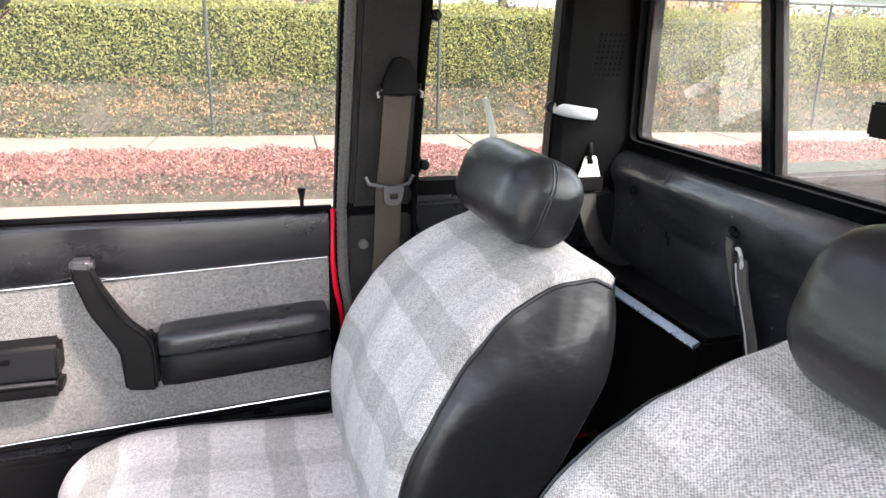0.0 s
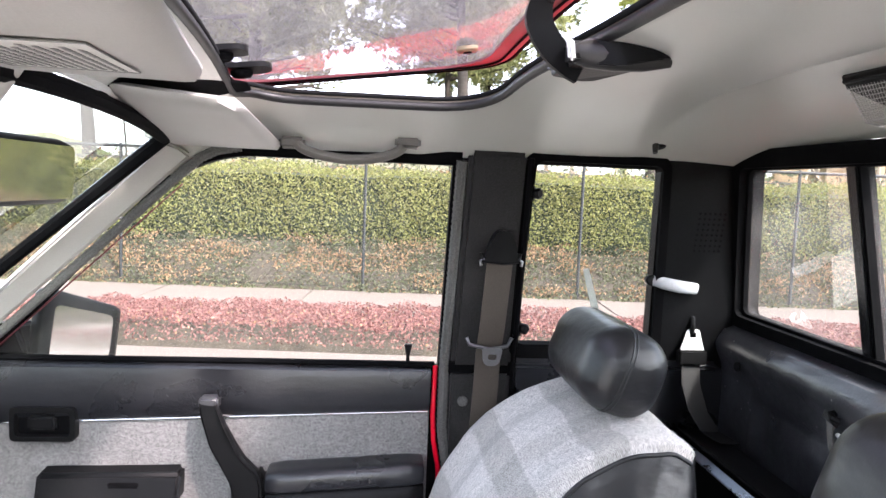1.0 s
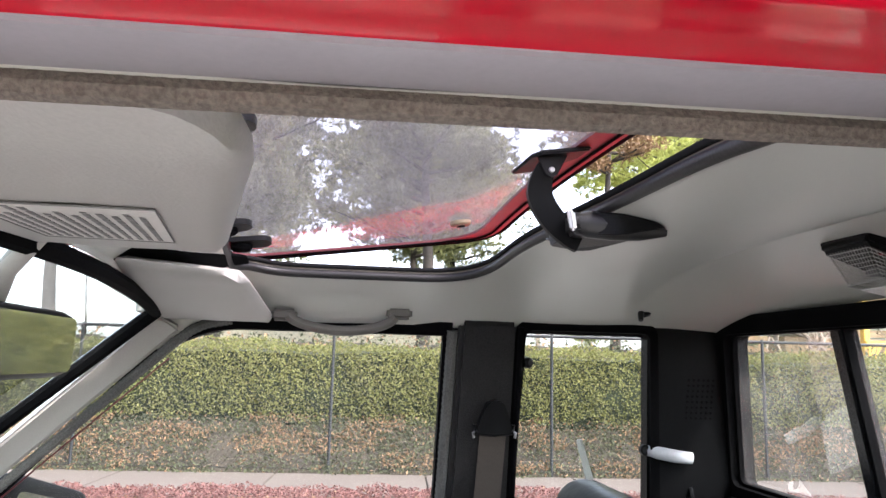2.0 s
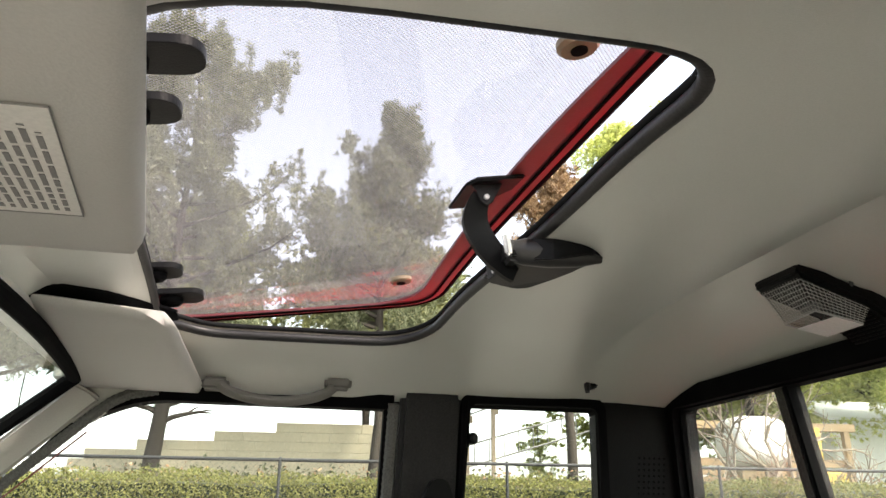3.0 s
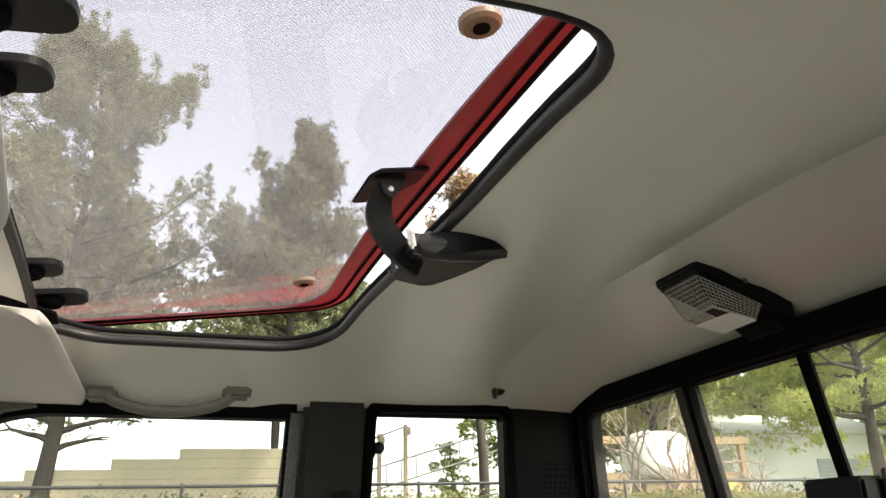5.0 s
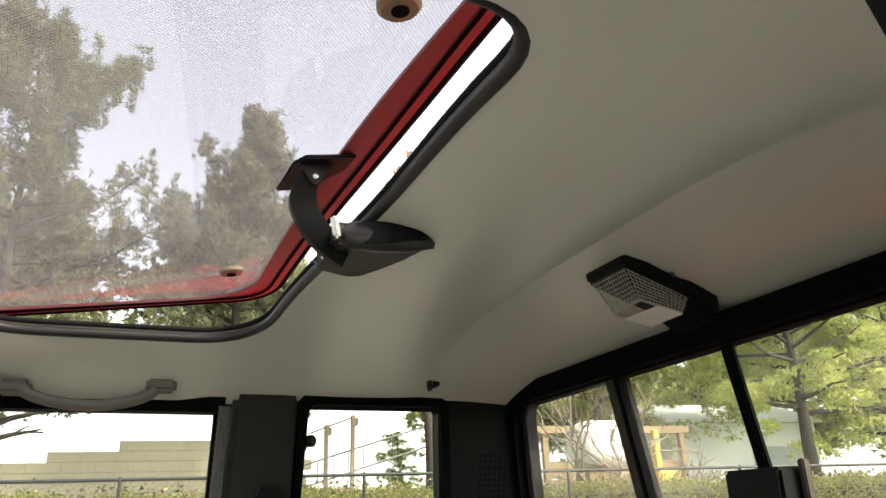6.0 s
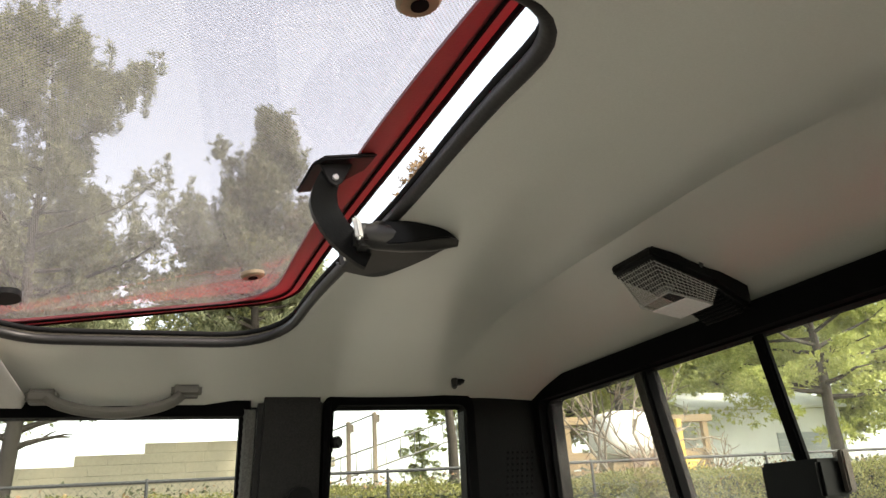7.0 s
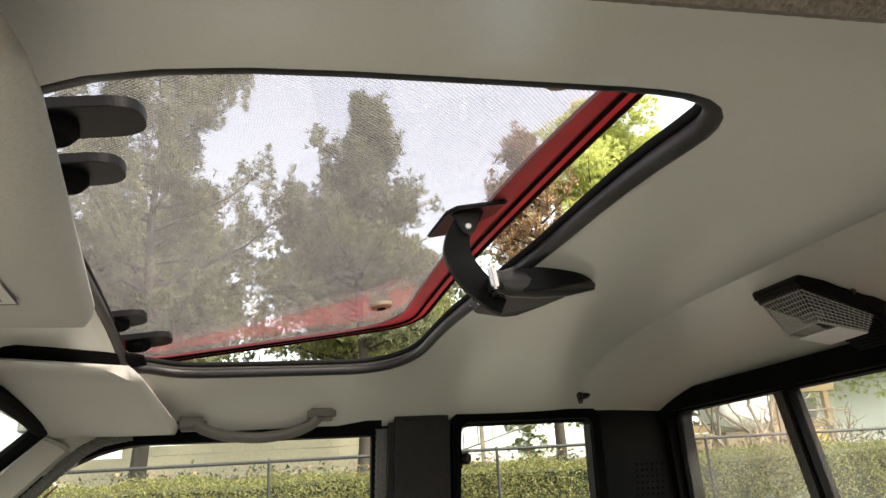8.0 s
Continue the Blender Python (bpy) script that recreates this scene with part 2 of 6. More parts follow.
PALE_STRIP = mat("dusty tan weatherstrip", (0.17, 0.145, 0.12), 0.9, vary=0.3, scale=25, fine=500, bump=0.7, grain=0.4)
RED = mat("red car paint", (0.70, 0.004, 0.024), 0.16, vary=0.1, scale=3, fine=600, bump=0.0, grain=0.03, coat=0.3, spec=0.4)
RED_DULL = mat("faded red frame paint", (0.115, 0.016, 0.021), 0.45, vary=0.15, scale=8, fine=300, bump=0.1, grain=0.1, dirt=(0.15, 0.045, 0.045), dirt_amount=0.3)
GREY_PAINT = mat("pale grey painted steel", (0.36, 0.34, 0.355), 0.4, vary=0.08, scale=6, fine=300, bump=0.05, grain=0.05)
CHROME = mat("bright chrome strip", (0.75, 0.75, 0.76), 0.22, 1.0, vary=0.06, scale=20, fine=300, bump=0.03)
STEEL = mat("zinc-plated steel", (0.17, 0.17, 0.175), 0.36, 1.0, vary=0.15, scale=30, fine=300, bump=0.05)
STEEL_PALE = mat("pale zinc screw", (0.42, 0.42, 0.43), 0.5, 1.0, vary=0.2, scale=30, fine=300, bump=0.05)
ALU = mat("dull aluminium bar", (0.020, 0.022, 0.024), 0.22, 0.5, vary=0.2, scale=15, fine=200, bump=0.05)
WHITE_PLASTIC = mat("white plastic", (0.78, 0.77, 0.75), 0.4, vary=0.05, scale=12, fine=300, bump=0.05, dirt=(0.55, 0.52, 0.48), dirt_amount=0.2)
TAN_KNOB = mat("tan nylon knob", (0.22, 0.17, 0.105), 0.45, vary=0.2, scale=30, fine=300, bump=0.05)
BELT = mat("grey-brown seat belt webbing", (0.062, 0.049, 0.038), 0.7, vary=0.15, scale=15, fine=900, bump=0.5, grain=0.3)
STRAP_GREY = mat("faded grey strap webbing", (0.17, 0.155, 0.14), 0.75, vary=0.2, scale=15, fine=900, bump=0.5, grain=0.3)
BELT_BLACK = mat("black seat belt webbing", (0.008, 0.008, 0.0085), 0.7, vary=0.2, scale=15, fine=900, bump=0.5, grain=0.3)
CARPET = mat("black floor carpet", (0.015, 0.015, 0.016), 0.95, vary=0.3, scale=10, fine=300, bump=0.8, grain=0.4)
LABEL = mat("pale printed label", (0.62, 0.60, 0.55), 0.5, vary=0.03, scale=8, fine=300, bump=0.0)
INK = mat("grey print", (0.19, 0.185, 0.175), 0.7, vary=0.1, scale=8, fine=300, bump=0.0)
SEAT_CLOTH = tweed("pale grey plaid tweed", (0.86, 0.82, 0.785), speck=0.55)
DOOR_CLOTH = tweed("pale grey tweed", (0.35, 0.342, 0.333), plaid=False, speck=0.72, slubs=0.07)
CLEAR = glass("car window glass", tint=(0.76, 0.79, 0.76), gloss=0.3, dust=0.03)
TINTED = glass("tinted windscreen glass", tint=(0.62, 0.68, 0.64), gloss=0.3, dust=0.03)
PALE_LATCH = mat("pale grey plastic", (0.46, 0.47, 0.49), 0.4, vary=0.05, scale=12, fine=300, bump=0.05)
DUSTY = glass("dusty rear glass", tint=(0.84, 0.88, 0.85), gloss=0.25, dust=0.055, haze=0.5)
SMOKED = glass("sunroof glass with woven sun screen", tint=(0.68, 0.63, 0.66), gloss=0.09, dust=0.05, dust_colour=(0.235, 0.22, 0.235), dots=0.60, haze=0.42)
LENS = glass("ribbed lamp lens", tint=(0.90, 0.90, 0.89), gloss=0.25, dust=0.03)
LENS_RIB = mat("clear plastic ribs", (0.40, 0.40, 0.39), 0.2, vary=0.05, scale=20, fine=200, bump=0.0)
MIRROR = mat("mirror glass", (0.85, 0.86, 0.87), 0.004, 1.0, vary=0.01, scale=3, fine=50, bump=0.0, grain=0.0)

ASPHALT = mat("pale worn asphalt", (0.30, 0.285, 0.265), 0.9, vary=0.15, scale=0.8, fine=60, bump=0.5, grain=0.3, dirt=(0.20, 0.195, 0.185), dirt_amount=0.4)
CONCRETE = mat("weathered concrete", (0.122, 0.098, 0.085), 0.9, vary=0.12, scale=1.2, fine=50, bump=0.3, grain=0.15, dirt=(0.13, 0.108, 0.092), dirt_amount=0.4)
SOIL = mat("dry soil", (0.13, 0.10, 0.075), 0.95, vary=0.35, scale=1.5, fine=30, bump=0.8, grain=0.3)
GRASS = mat("dry grass field", (0.12, 0.13, 0.06), 0.95, vary=0.3, scale=0.5, fine=12, bump=0.8, grain=0.3)
# near-black green: the shade behind the leaves is put into this colour
HEDGE_CORE = mat("hedge inside in painted shade", (0.022, 0.032, 0.010), 0.95, vary=0.5, scale=8, fine=40, bump=0.9, grain=0.5)
BRUSH_CORE = mat("dead twig litter", (0.058, 0.046, 0.032), 0.95, vary=0.5, scale=8, fine=40, bump=0.9, grain=0.5)
HEDGE_LEAF = leaf_mat("hedge leaves", (0.140, 0.150, 0.042), (0.245, 0.245, 0.078), 0.8, 0.35)
HEDGE_TIP = leaf_mat("yellow-green hedge tips", (0.21, 0.205, 0.062), (0.31, 0.29, 0.105), 0.8, 0.35)
IVY_LEAF = leaf_mat("dull ivy leaves", (0.052, 0.060, 0.030), (0.115, 0.120, 0.060), 0.8)
DRY_LEAF = leaf_mat("dry brush", (0.23, 0.125, 0.065), (0.40, 0.255, 0.150), 0.85)
RED_LEAF = leaf_mat("red shrub leaves", (0.092, 0.037, 0.034), (0.26, 0.120, 0.106), 0.85)
PINE_LEAF = leaf_mat("grey-green needles", (0.055, 0.070, 0.034), (0.22, 0.23, 0.13), 0.7, 0.25)
PINE_OLIVE = leaf_mat("olive needles", (0.10, 0.115, 0.045), (0.32, 0.33, 0.14), 0.75, 0.3)
PINE_MID = leaf_mat("mid green needles", (0.20, 0.23, 0.07), (0.46, 0.48, 0.18), 0.8, 0.35)
PINE_LIGHT = leaf_mat("bright green needles", (0.30, 0.34, 0.09), (0.62, 0.64, 0.24), 0.8, 0.5)
RUST_LEAF = leaf_mat("rusty autumn leaves", (0.13, 0.075, 0.04), (0.30, 0.19, 0.10), 0.7, 0.2)
BARK = mat("grey-brown bark", (0.050, 0.040, 0.032), 0.95, vary=0.35, scale=4, fine=25, bump=1.0, grain=0.4)
PALE_BARK = mat("pale bare branches", (0.25, 0.20, 0.15), 0.9, vary=0.3, scale=5, fine=30, bump=0.6, grain=0.3)
RAIL_GREY = mat("grey painted handrail", (0.16, 0.155, 0.145), 0.6, vary=0.15, scale=6, fine=40, bump=0.1)
WIRE = mat("dark galvanised fence wire", (0.018, 0.019, 0.021), 0.65, 0.0, vary=0.2, scale=10, fine=60, bump=0.1)
BLOCK = mat("tan block wall", (0.43, 0.38, 0.285), 0.9, vary=0.08, scale=0.7, fine=18, bump=0.4, grain=0.15)
WHITEWASH = mat("white siding", (0.72, 0.74, 0.74), 0.7, vary=0.05, scale=1, fine=20, bump=0.1)
SHED_DOOR = mat("grey roller door", (0.38, 0.42, 0.45), 0.6, vary=0.06, scale=2, fine=20, bump=0.1)
TIMBER = mat("weathered timber", (0.34, 0.24, 0.14), 0.85, vary=0.2, scale=4, fine=30, bump=0.4)
YELLOW = mat("yellow machine paint", (0.50, 0.33, 0.06), 0.6, vary=0.1, scale=4, fine=40, bump=0.1)


# ---- building tools ----
ORIGIN = {}


def thing(name, at, label, category, group="", kind=""):
    ob = new(name)
    ob.empty_display_size = 0.05
    ob.location = at
    ORIGIN[ob] = Vector(at)
    return tagged(ob, label, category, group, kind)


def mesh_of(name, bm, material, smooth=0.7):
    bmesh.ops.recalc_face_normals(bm, faces=bm.faces[:])
    for f in bm.faces:
        f.smooth = smooth > 0
    if smooth > 0:
        for e in bm.edges:
            if len(e.link_faces) == 2 and e.calc_face_angle(0) > smooth:
                e.smooth = False
    me = bpy.data.meshes.new(name)
    bm.to_mesh(me)
    bm.free()
    me.materials.append(material)
    return me


def part(name, bm, material, parent, label="", smooth=0.7):
    """Links a bmesh, built in world places, as one mesh under a thing or a part."""
    at = ORIGIN[parent]
    bmesh.ops.translate(bm, verts=bm.verts[:], vec=-at)
    ob = new(name, mesh_of(name, bm, material, smooth))
    ob.parent = parent
    ORIGIN[ob] = at
    return tagged(ob, label)


def solo(name, bm, material, label, category, kind="", smooth=0.7):
    """A thing or a piece of the setting that is one mesh."""
    ob = new(name, mesh_of(name, bm, material, smooth))
    ORIGIN[ob] = Vector((0, 0, 0))
    return tagged(ob, label, category, "", kind)


def bevelled(bm, geom_edges, width, segments=2):
    if width > 0:
        bmesh.ops.bevel(bm, geom=geom_edges, offset=width, segments=segments, affect="EDGES", clamp_overlap=True)


def box(x0, x1, y0, y1, z0, z1, bevel=0.0, segments=2, bm=None):
    b = bmesh.new()
    bmesh.ops.create_cube(b, size=1.0)
    for v in b.verts:
        v.co = Vector((x0 + (v.co.x + 0.5) * (x1 - x0), y0 + (v.co.y + 0.5) * (y1 - y0), z0 + (v.co.z + 0.5) * (z1 - z0)))
    bevelled(b, b.edges[:], bevel, segments)
    return b if bm is None else join(bm, b)


def join(bm, other):
    me = bpy.data.meshes.new("tmp")
    other.to_mesh(me)
    other.free()
    bm.from_mesh(me)
    bpy.data.meshes.remove(me)
    return bm


def prism(front, back, bevel=0.0, segments=2):
    """A solid between two loops of points of the same count."""
    b = bmesh.new()
    f = [b.verts.new(p) for p in front]
    k = [b.verts.new(p) for p in back]
    b.faces.new(f)
    b.faces.new(k[::-1])
    n = len(f)
    for i in range(n):
        b.faces.new((f[i], k[i], k[(i + 1) % n], f[(i + 1) % n]))
    bmesh.ops.recalc_face_normals(b, faces=b.faces[:])
    bevelled(b, b.edges[:], bevel, segments)
    return b


def tube(points, radius, sides=10, closed=False, flat=1.0, up=(0, 0, 1)):
    """A round or flattened rod along points; radius may be a list."""
    b = bmesh.new()
    pts = [Vector(p) for p in points]
    n = len(pts)
    rs = radius if isinstance(radius, (list, tuple)) else [radius] * n
    rings = []
    for i, p in enumerate(pts):
        a = pts[i - 1] if i or closed else pts[i]
        c = pts[(i + 1) % n] if i < n - 1 or closed else pts[i]
        d = (c - a).normalized()
        s = d.cross(Vector(up))
        s = s.normalized() if s.length > 1e-4 else d.orthogonal().normalized()
        u = s.cross(d).normalized()
        rings.append([b.verts.new(p + (s * math.cos(2 * math.pi * k / sides) + u * flat * math.sin(2 * math.pi * k / sides)) * rs[i]) for k in range(sides)])
    for i in range(n if closed else n - 1):
        r0, r1 = rings[i], rings[(i + 1) % n]
        for k in range(sides):
            b.faces.new((r0[k], r0[(k + 1) % sides], r1[(k + 1) % sides], r1[k]))
    if not closed:
        b.faces.new(rings[0][::-1])
        b.faces.new(rings[-1])
    return b


def disc(centre, axis, radius, depth, sides=20, bevel=0.0, top=None):
    """A short round plug along an axis."""
    c, a = Vector(centre), Vector(axis).normalized()
    r2 = radius if top is None else top
    e = bevel
    return tube([c, c + a * (depth - e), c + a * depth], [radius, r2, max(r2 - e, 1e-4)], sides, up=a.orthogonal())


def rounded_box(size, radius, n=8, form=None, uv=None):
    """A box with round edges, cut fine; form moves each point, given its unit place in -1..1; uv(co) lays cloth on it."""
    b = bmesh.new()
    h = [s / 2 for s in size]
    inner = [max(k - radius, 0) for k in h]
    bmesh.ops.create_cube(b, size=2.0)
    bmesh.ops.subdivide_edges(b, edges=b.edges[:], cuts=n, use_grid_fill=True)
    local = {}
    for v in b.verts:
        # pull the cuts towards the rims, so that the rounding is smooth
        p = [math.copysign(abs(c) ** 0.75, c) for c in v.co]
        raw = Vector([p[i] * h[i] for i in range(3)])
        core = Vector([max(-inner[i], min(inner[i], raw[i])) for i in range(3)])
        off = raw - core
        q = core + off.normalized() * radius if off.length > 1e-6 else raw
        local[v] = q
        v.co = q
    lay = b.loops.layers.uv.new("UVMap")
    if uv:
        for f in b.faces:
            for l in f.loops:
                l[lay].uv = uv(local[l.vert])
    if form:
        for v in b.verts:
            v.co = form(local[v])
    return b, local


def split_off(bm, test):
    """A copy of the faces that pass the test, and the rest."""
    other = bm.copy()
    bm.faces.ensure_lookup_table()
    other.faces.ensure_lookup_table()
    flags = [test(f) for f in bm.faces]
    bmesh.ops.delete(bm, geom=[f for f, k in zip(bm.faces[:], flags) if k], context="FACES")
    bmesh.ops.delete(other, geom=[f for f, k in zip(other.faces[:], flags) if not k], context="FACES")
    return bm, other


def rounded_outline(corners, radius, steps=6):
    """A closed outline with its corners rounded; corners: (u, v), radius: one or one for each."""
    out, n = [], len(corners)
    for i, c in enumerate(corners):
        r = radius[i] if isinstance(radius, (list, tuple)) else radius
        c, a, d = Vector(c), Vector(corners[i - 1]), Vector(corners[(i + 1) % n])
        p, q = c + (a - c).normalized() * r, c + (d - c).normalized() * r
        if r < 1e-4:
            out.append(c)
            continue
        for k in range(steps + 1):
            t = k / steps
            out.append(p * (1 - t) ** 2 + c * 2 * t * (1 - t) + q * t ** 2)
    return out


def ring_prism(outer, inner, place0, place1):
    """A frame between two outlines of the same count, from place0(u, v) to place1(u, v)."""
    b = bmesh.new()
    n = len(outer)
    loops = [[b.verts.new(f(*p)) for p in o] for f in (place0, place1) for o in (outer, inner)]
    o0, i0, o1, i1 = loops
    for k in range(n):
        j = (k + 1) % n
        b.faces.new((o0[k], o0[j], i0[j], i0[k]))
        b.faces.new((o1[k], i1[k], i1[j], o1[j]))
        b.faces.new((o0[k], o1[k], o1[j], o0[j]))
        b.faces.new((i0[k], i0[j], i1[j], i1[k]))
    return b


# ---- the cab: a small extended-cab pickup, nose towards -x, passenger side towards +y ----
MID = 0.668
BELT_Z, RAIL_Z = 1.06, 1.485


def glass_y(z):
    return 1.397 - 0.221 * max(0.0, z - BELT_Z)


def side(x, z, inward=0.0):
    """A point on the passenger side's window plane, moved inward."""
    return Vector((x, glass_y(z) - inward, z))


def far_side(x, z, inward=0.0):
    p = side(x, z, inward)
    return Vector((p.x, 2 * MID - p.y, p.z))


def side_slab(corners, i0, i1, radius=0.0, bevel=0.004, where=side):
    pts = rounded_outline(corners, radius) if radius else corners
    return prism([where(x, z, i0) for x, z in pts], [where(x, z, i1) for x, z in pts], bevel)


def visor_top(x, y):
    """Height of the passenger visor's upper side."""
    v = max(0.0, min(1.0, (y - 0.872) / 0.43))
    u = max(0.0, (-0.326 - x) / 0.244)
    return 1.548 - 0.036 * v + 0.023 * u * (1 - v)


def liner_z(x, y):
    """Height of the headliner."""
    d = min(1.0, (y - MID) / 0.634 if y > MID else (MID - y) / 0.572)
    z = 1.604 - 0.100 * d ** 4 - 0.008 * d * d
    mid = 1 - d ** 4
    if y < MID:
        # the driver's edge rises with the door rail
        z += 0.021 * max(0.0, x + 0.2) * d ** 4
    if x < -0.40:
        z -= 0.075 * ((-x - 0.40) / 0.12) ** 1.5 * mid
    if x > 0.06:
        t = min(1.0, (x - 0.06) / 0.17)
        z -= 0.022 * t * t * (3 - 2 * t) * mid
    if x < -0.345 and y > 0.56:
        # sinks towards the passenger's visor
        a, c = max(0.0, min(1.0, (-x - 0.345) / 0.07)), max(0.0, min(1.0, (y - 0.56) / 0.32))
        w = a * a * (3 - 2 * a) * c * c * (3 - 2 * c)
        z += min(0.0, visor_top(x, y) + 0.011 - z) * w
    if -0.32 < x < -0.01 and y > 1.0:
        # dips over the door, where it meets the rail
        a = min(1.0, (x + 0.32) / 0.06, (-0.01 - x) / 0.05)
        z -= 0.008 * a * d ** 8
    if 0.255 < x <= 0.370:
        t = (x - 0.255) / 0.115
        z += 0.017 * t * t * mid
    if x > 0.370:
        t = (x - 0.370) / 0.210
        z += (0.017 - 0.024 * t - 0.040 * t ** 2.2) * mid
    return z


# sunroof opening, in plan
SR = [(-0.326, 0.273), (0.103, 0.269), (0.099, 0.660), (0.048, 1.140), (-0.380, 1.140)]
SR_R = [0.20, 0.088, 0.12, 0.10, 0.10]


def fine(outline, step=0.04):
    """The same outline with its long runs cut into short ones."""
    res = []
    for i, p in enumerate(outline):
        q = outline[(i + 1) % len(outline)]
        n = max(1, int((Vector(q) - Vector(p)).length / step))
        res += [Vector(p).lerp(Vector(q), k / n) for k in range(n)]
    return res


opening = fine(rounded_outline(SR, SR_R, 8))


def inside(poly, x, y):
    hit = False
    for i, p in enumerate(poly):
        q = poly[i - 1]
        if (p[1] > y) != (q[1] > y) and x < (q[0] - p[0]) * (y - p[1]) / (q[1] - p[1]) + p[0]:
            hit = not hit
    return hit


def make_headliner():
    b = bmesh.new()
    nx, ny = 108, 127
    xs = [-0.50 + 1.08 * i / nx for i in range(nx + 1)]
    ys = [0.108 + 1.194 * j / ny for j in range(ny + 1)]
    grid, up = {}, {}
    for i, x in enumerate(xs):
        for j, y in enumerate(ys):
            if not inside(opening, x, y):
                grid[i, j] = b.verts.new((x, y, liner_z(x, y) + 0.0011 * noise.noise(Vector((x * 5, y * 7, 2.0)))))
    for i in range(nx):
        for j in range(ny):
            q = [(i, j), (i + 1, j), (i + 1, j + 1), (i, j + 1)]
            if all(k in grid for k in q):
                b.faces.new([grid[k] for k in q])
    # thickness
    geom = bmesh.ops.extrude_face_region(b, geom=b.faces[:])
    for v in geom["geom"]:
        if isinstance(v, bmesh.types.BMVert):
            v.co.z += 0.008
    solo("ceiling", b, LINER, "grey-beige moulded headliner with a crease before the rear window", "headliner", "structure", smooth=0.35)


make_headliner()


def grow(outline, d):
    """An outline moved outward."""
    n = len(outline)
    res = []
    for i, p in enumerate(outline):
        a, c = Vector(outline[i - 1]), Vector(outline[(i + 1) % n])
        t = (c - a).normalized()
        res.append(Vector(p) + Vector((t.y, -t.x)) * d)
    return res


def roof_z(x, y):
    """Height of the roof's underside, a finger above the headliner."""
    k = max(0.0, min(1.0, (x - 0.15) / 0.08))
    return liner_z(min(x, 0.15), y) + 0.013 + 0.006 * k - (0.10 * max(0.0, x - 0.5) if x > 0.5 else 0.0)


roof_hole = grow(opening, 0.045)


def make_roof():
    roof = thing("roof", (0, MID, 1.6), "red painted steel roof panel with pale door rail", "car roof", kind="structure")
    b = bmesh.new()
    nx, ny = 62, 68
    xs = [-0.51 + 1.19 * i / nx for i in range(nx + 1)]
    ys = [0.072 + 1.276 * j / ny for j in range(ny + 1)]
    g = {}
    for i, x in enumerate(xs):
        for j, y in enumerate(ys):
            if not inside(roof_hole, x, y):
                g[i, j] = b.verts.new((x, y, roof_z(x, y) + 0.6 * max(0.0, 0.15 - y) + 0.6 * max(0.0, y - 1.26)))
    for i in range(nx):
        for j in range(ny):
            q = [(i, j), (i + 1, j), (i + 1, j + 1), (i, j + 1)]
            if all(k in g for k in q):
                b.faces.new([g[k] for k in q])
    geom = bmesh.ops.extrude_face_region(b, geom=b.faces[:])
    for v in geom["geom"]:
        if isinstance(v, bmesh.types.BMVert):
            v.co.z += 0.004
    part("roof_panel", b, RED, roof)
    part("roof_rim", ring_prism(grow(opening, 0.075), grow(opening, 0.010), lambda u, v: Vector((u, v, roof_z(u, v) - 0.002)), lambda u, v: Vector((u, v, roof_z(u, v) + 0.0050))), SEAL, roof, "black gasket channel round the opening")
    # door rails: pale flange and red gutter over the open driver's side, the same over the passenger's door
    for k in (1, -1):
        def rail(sect, x0, x1, k=k):
            at = lambda x, y, z: (x, y if k > 0 else 2 * MID + 0.062 - y, z + 0.014 * (x + 0.2))
            x0 = x0 if k > 0 else max(x0, -0.40)
            return prism([at(x0, y, z) for y, z in sect], [at(x1, y, z) for y, z in sect], 0.0015)

        part("door_rail", rail([(0.109, 1.5125), (0.118, 1.518), (0.118, 1.545), (0.075, 1.545), (0.079, 1.5142)], -0.46, 0.62), GREY_PAINT, roof, "pale grey painted rail under the gutter")
        part("gutter", rail([(0.0782, 1.5146), (0.062, 1.5140), (0.050, 1.5105), (0.040, 1.5100), (0.028, 1.5055), (0.016, 1.5045), (0.004, 1.5110), (-0.004, 1.524), (0.02, 1.556), (0.11, 1.566), (0.12, 1.546), (0.0745, 1.546)], -0.52, 0.66), RED, roof)
        part("rail_seal", rail([(0.1115, 1.5095), (0.122, 1.5115), (0.126, 1.534), (0.1185, 1.534)], -0.46, 0.62), RUBBER, roof)
    return roof


make_roof()


def ribbed_strip(points, radius, step=0.006, up=(0, 1, 0), depth=0.86):
    """A rubber bead with fine ribs along its length."""
    pts = [Vector(p) for p in points]
    out, rs = [], []
    for a, c in zip(pts, pts[1:]):
        n = max(1, int((c - a).length / step))
        for i in range(n):
            out.append(a.lerp(c, i / n))
            rs.append(radius * (1.0 if len(out) % 2 else depth))
    out.append(pts[-1])
    rs.append(radius)
    return tube(out, rs, 8, up=up)


# driver's door opening: the tan bead along the rail, and the pillars at either end
b = ribbed_strip([(-0.50, 0.111, 1.494), (-0.42, 0.111, 1.5048), (0.60, 0.111, 1.5190)], 0.0052, 0.0030, depth=0.975)
solo("door_seal", b, PALE_STRIP, "dusty tan ribbed rubber seal along the open door's rail", "weatherstrip", "structure")
b = side_slab([(0.0, 0.45), (0.15, 0.45), (0.15, 1.51), (0.02, 1.51), (0.0, 1.06)], 0.03, -0.06, where=far_side)
solo("wall_driver_pillar", b, PILLAR_TRIM, "black vinyl covered pillar beside the driver's seat", "pillar", "structure")
b = side_slab([(0.15, 0.45), (0.66, 0.45), (0.66, 1.08), (0.15, 1.08)], 0.005, -0.05, where=far_side)
solo("wall_driver_quarter", b, VINYL, "black trimmed cab wall behind the driver", "wall", "structure")
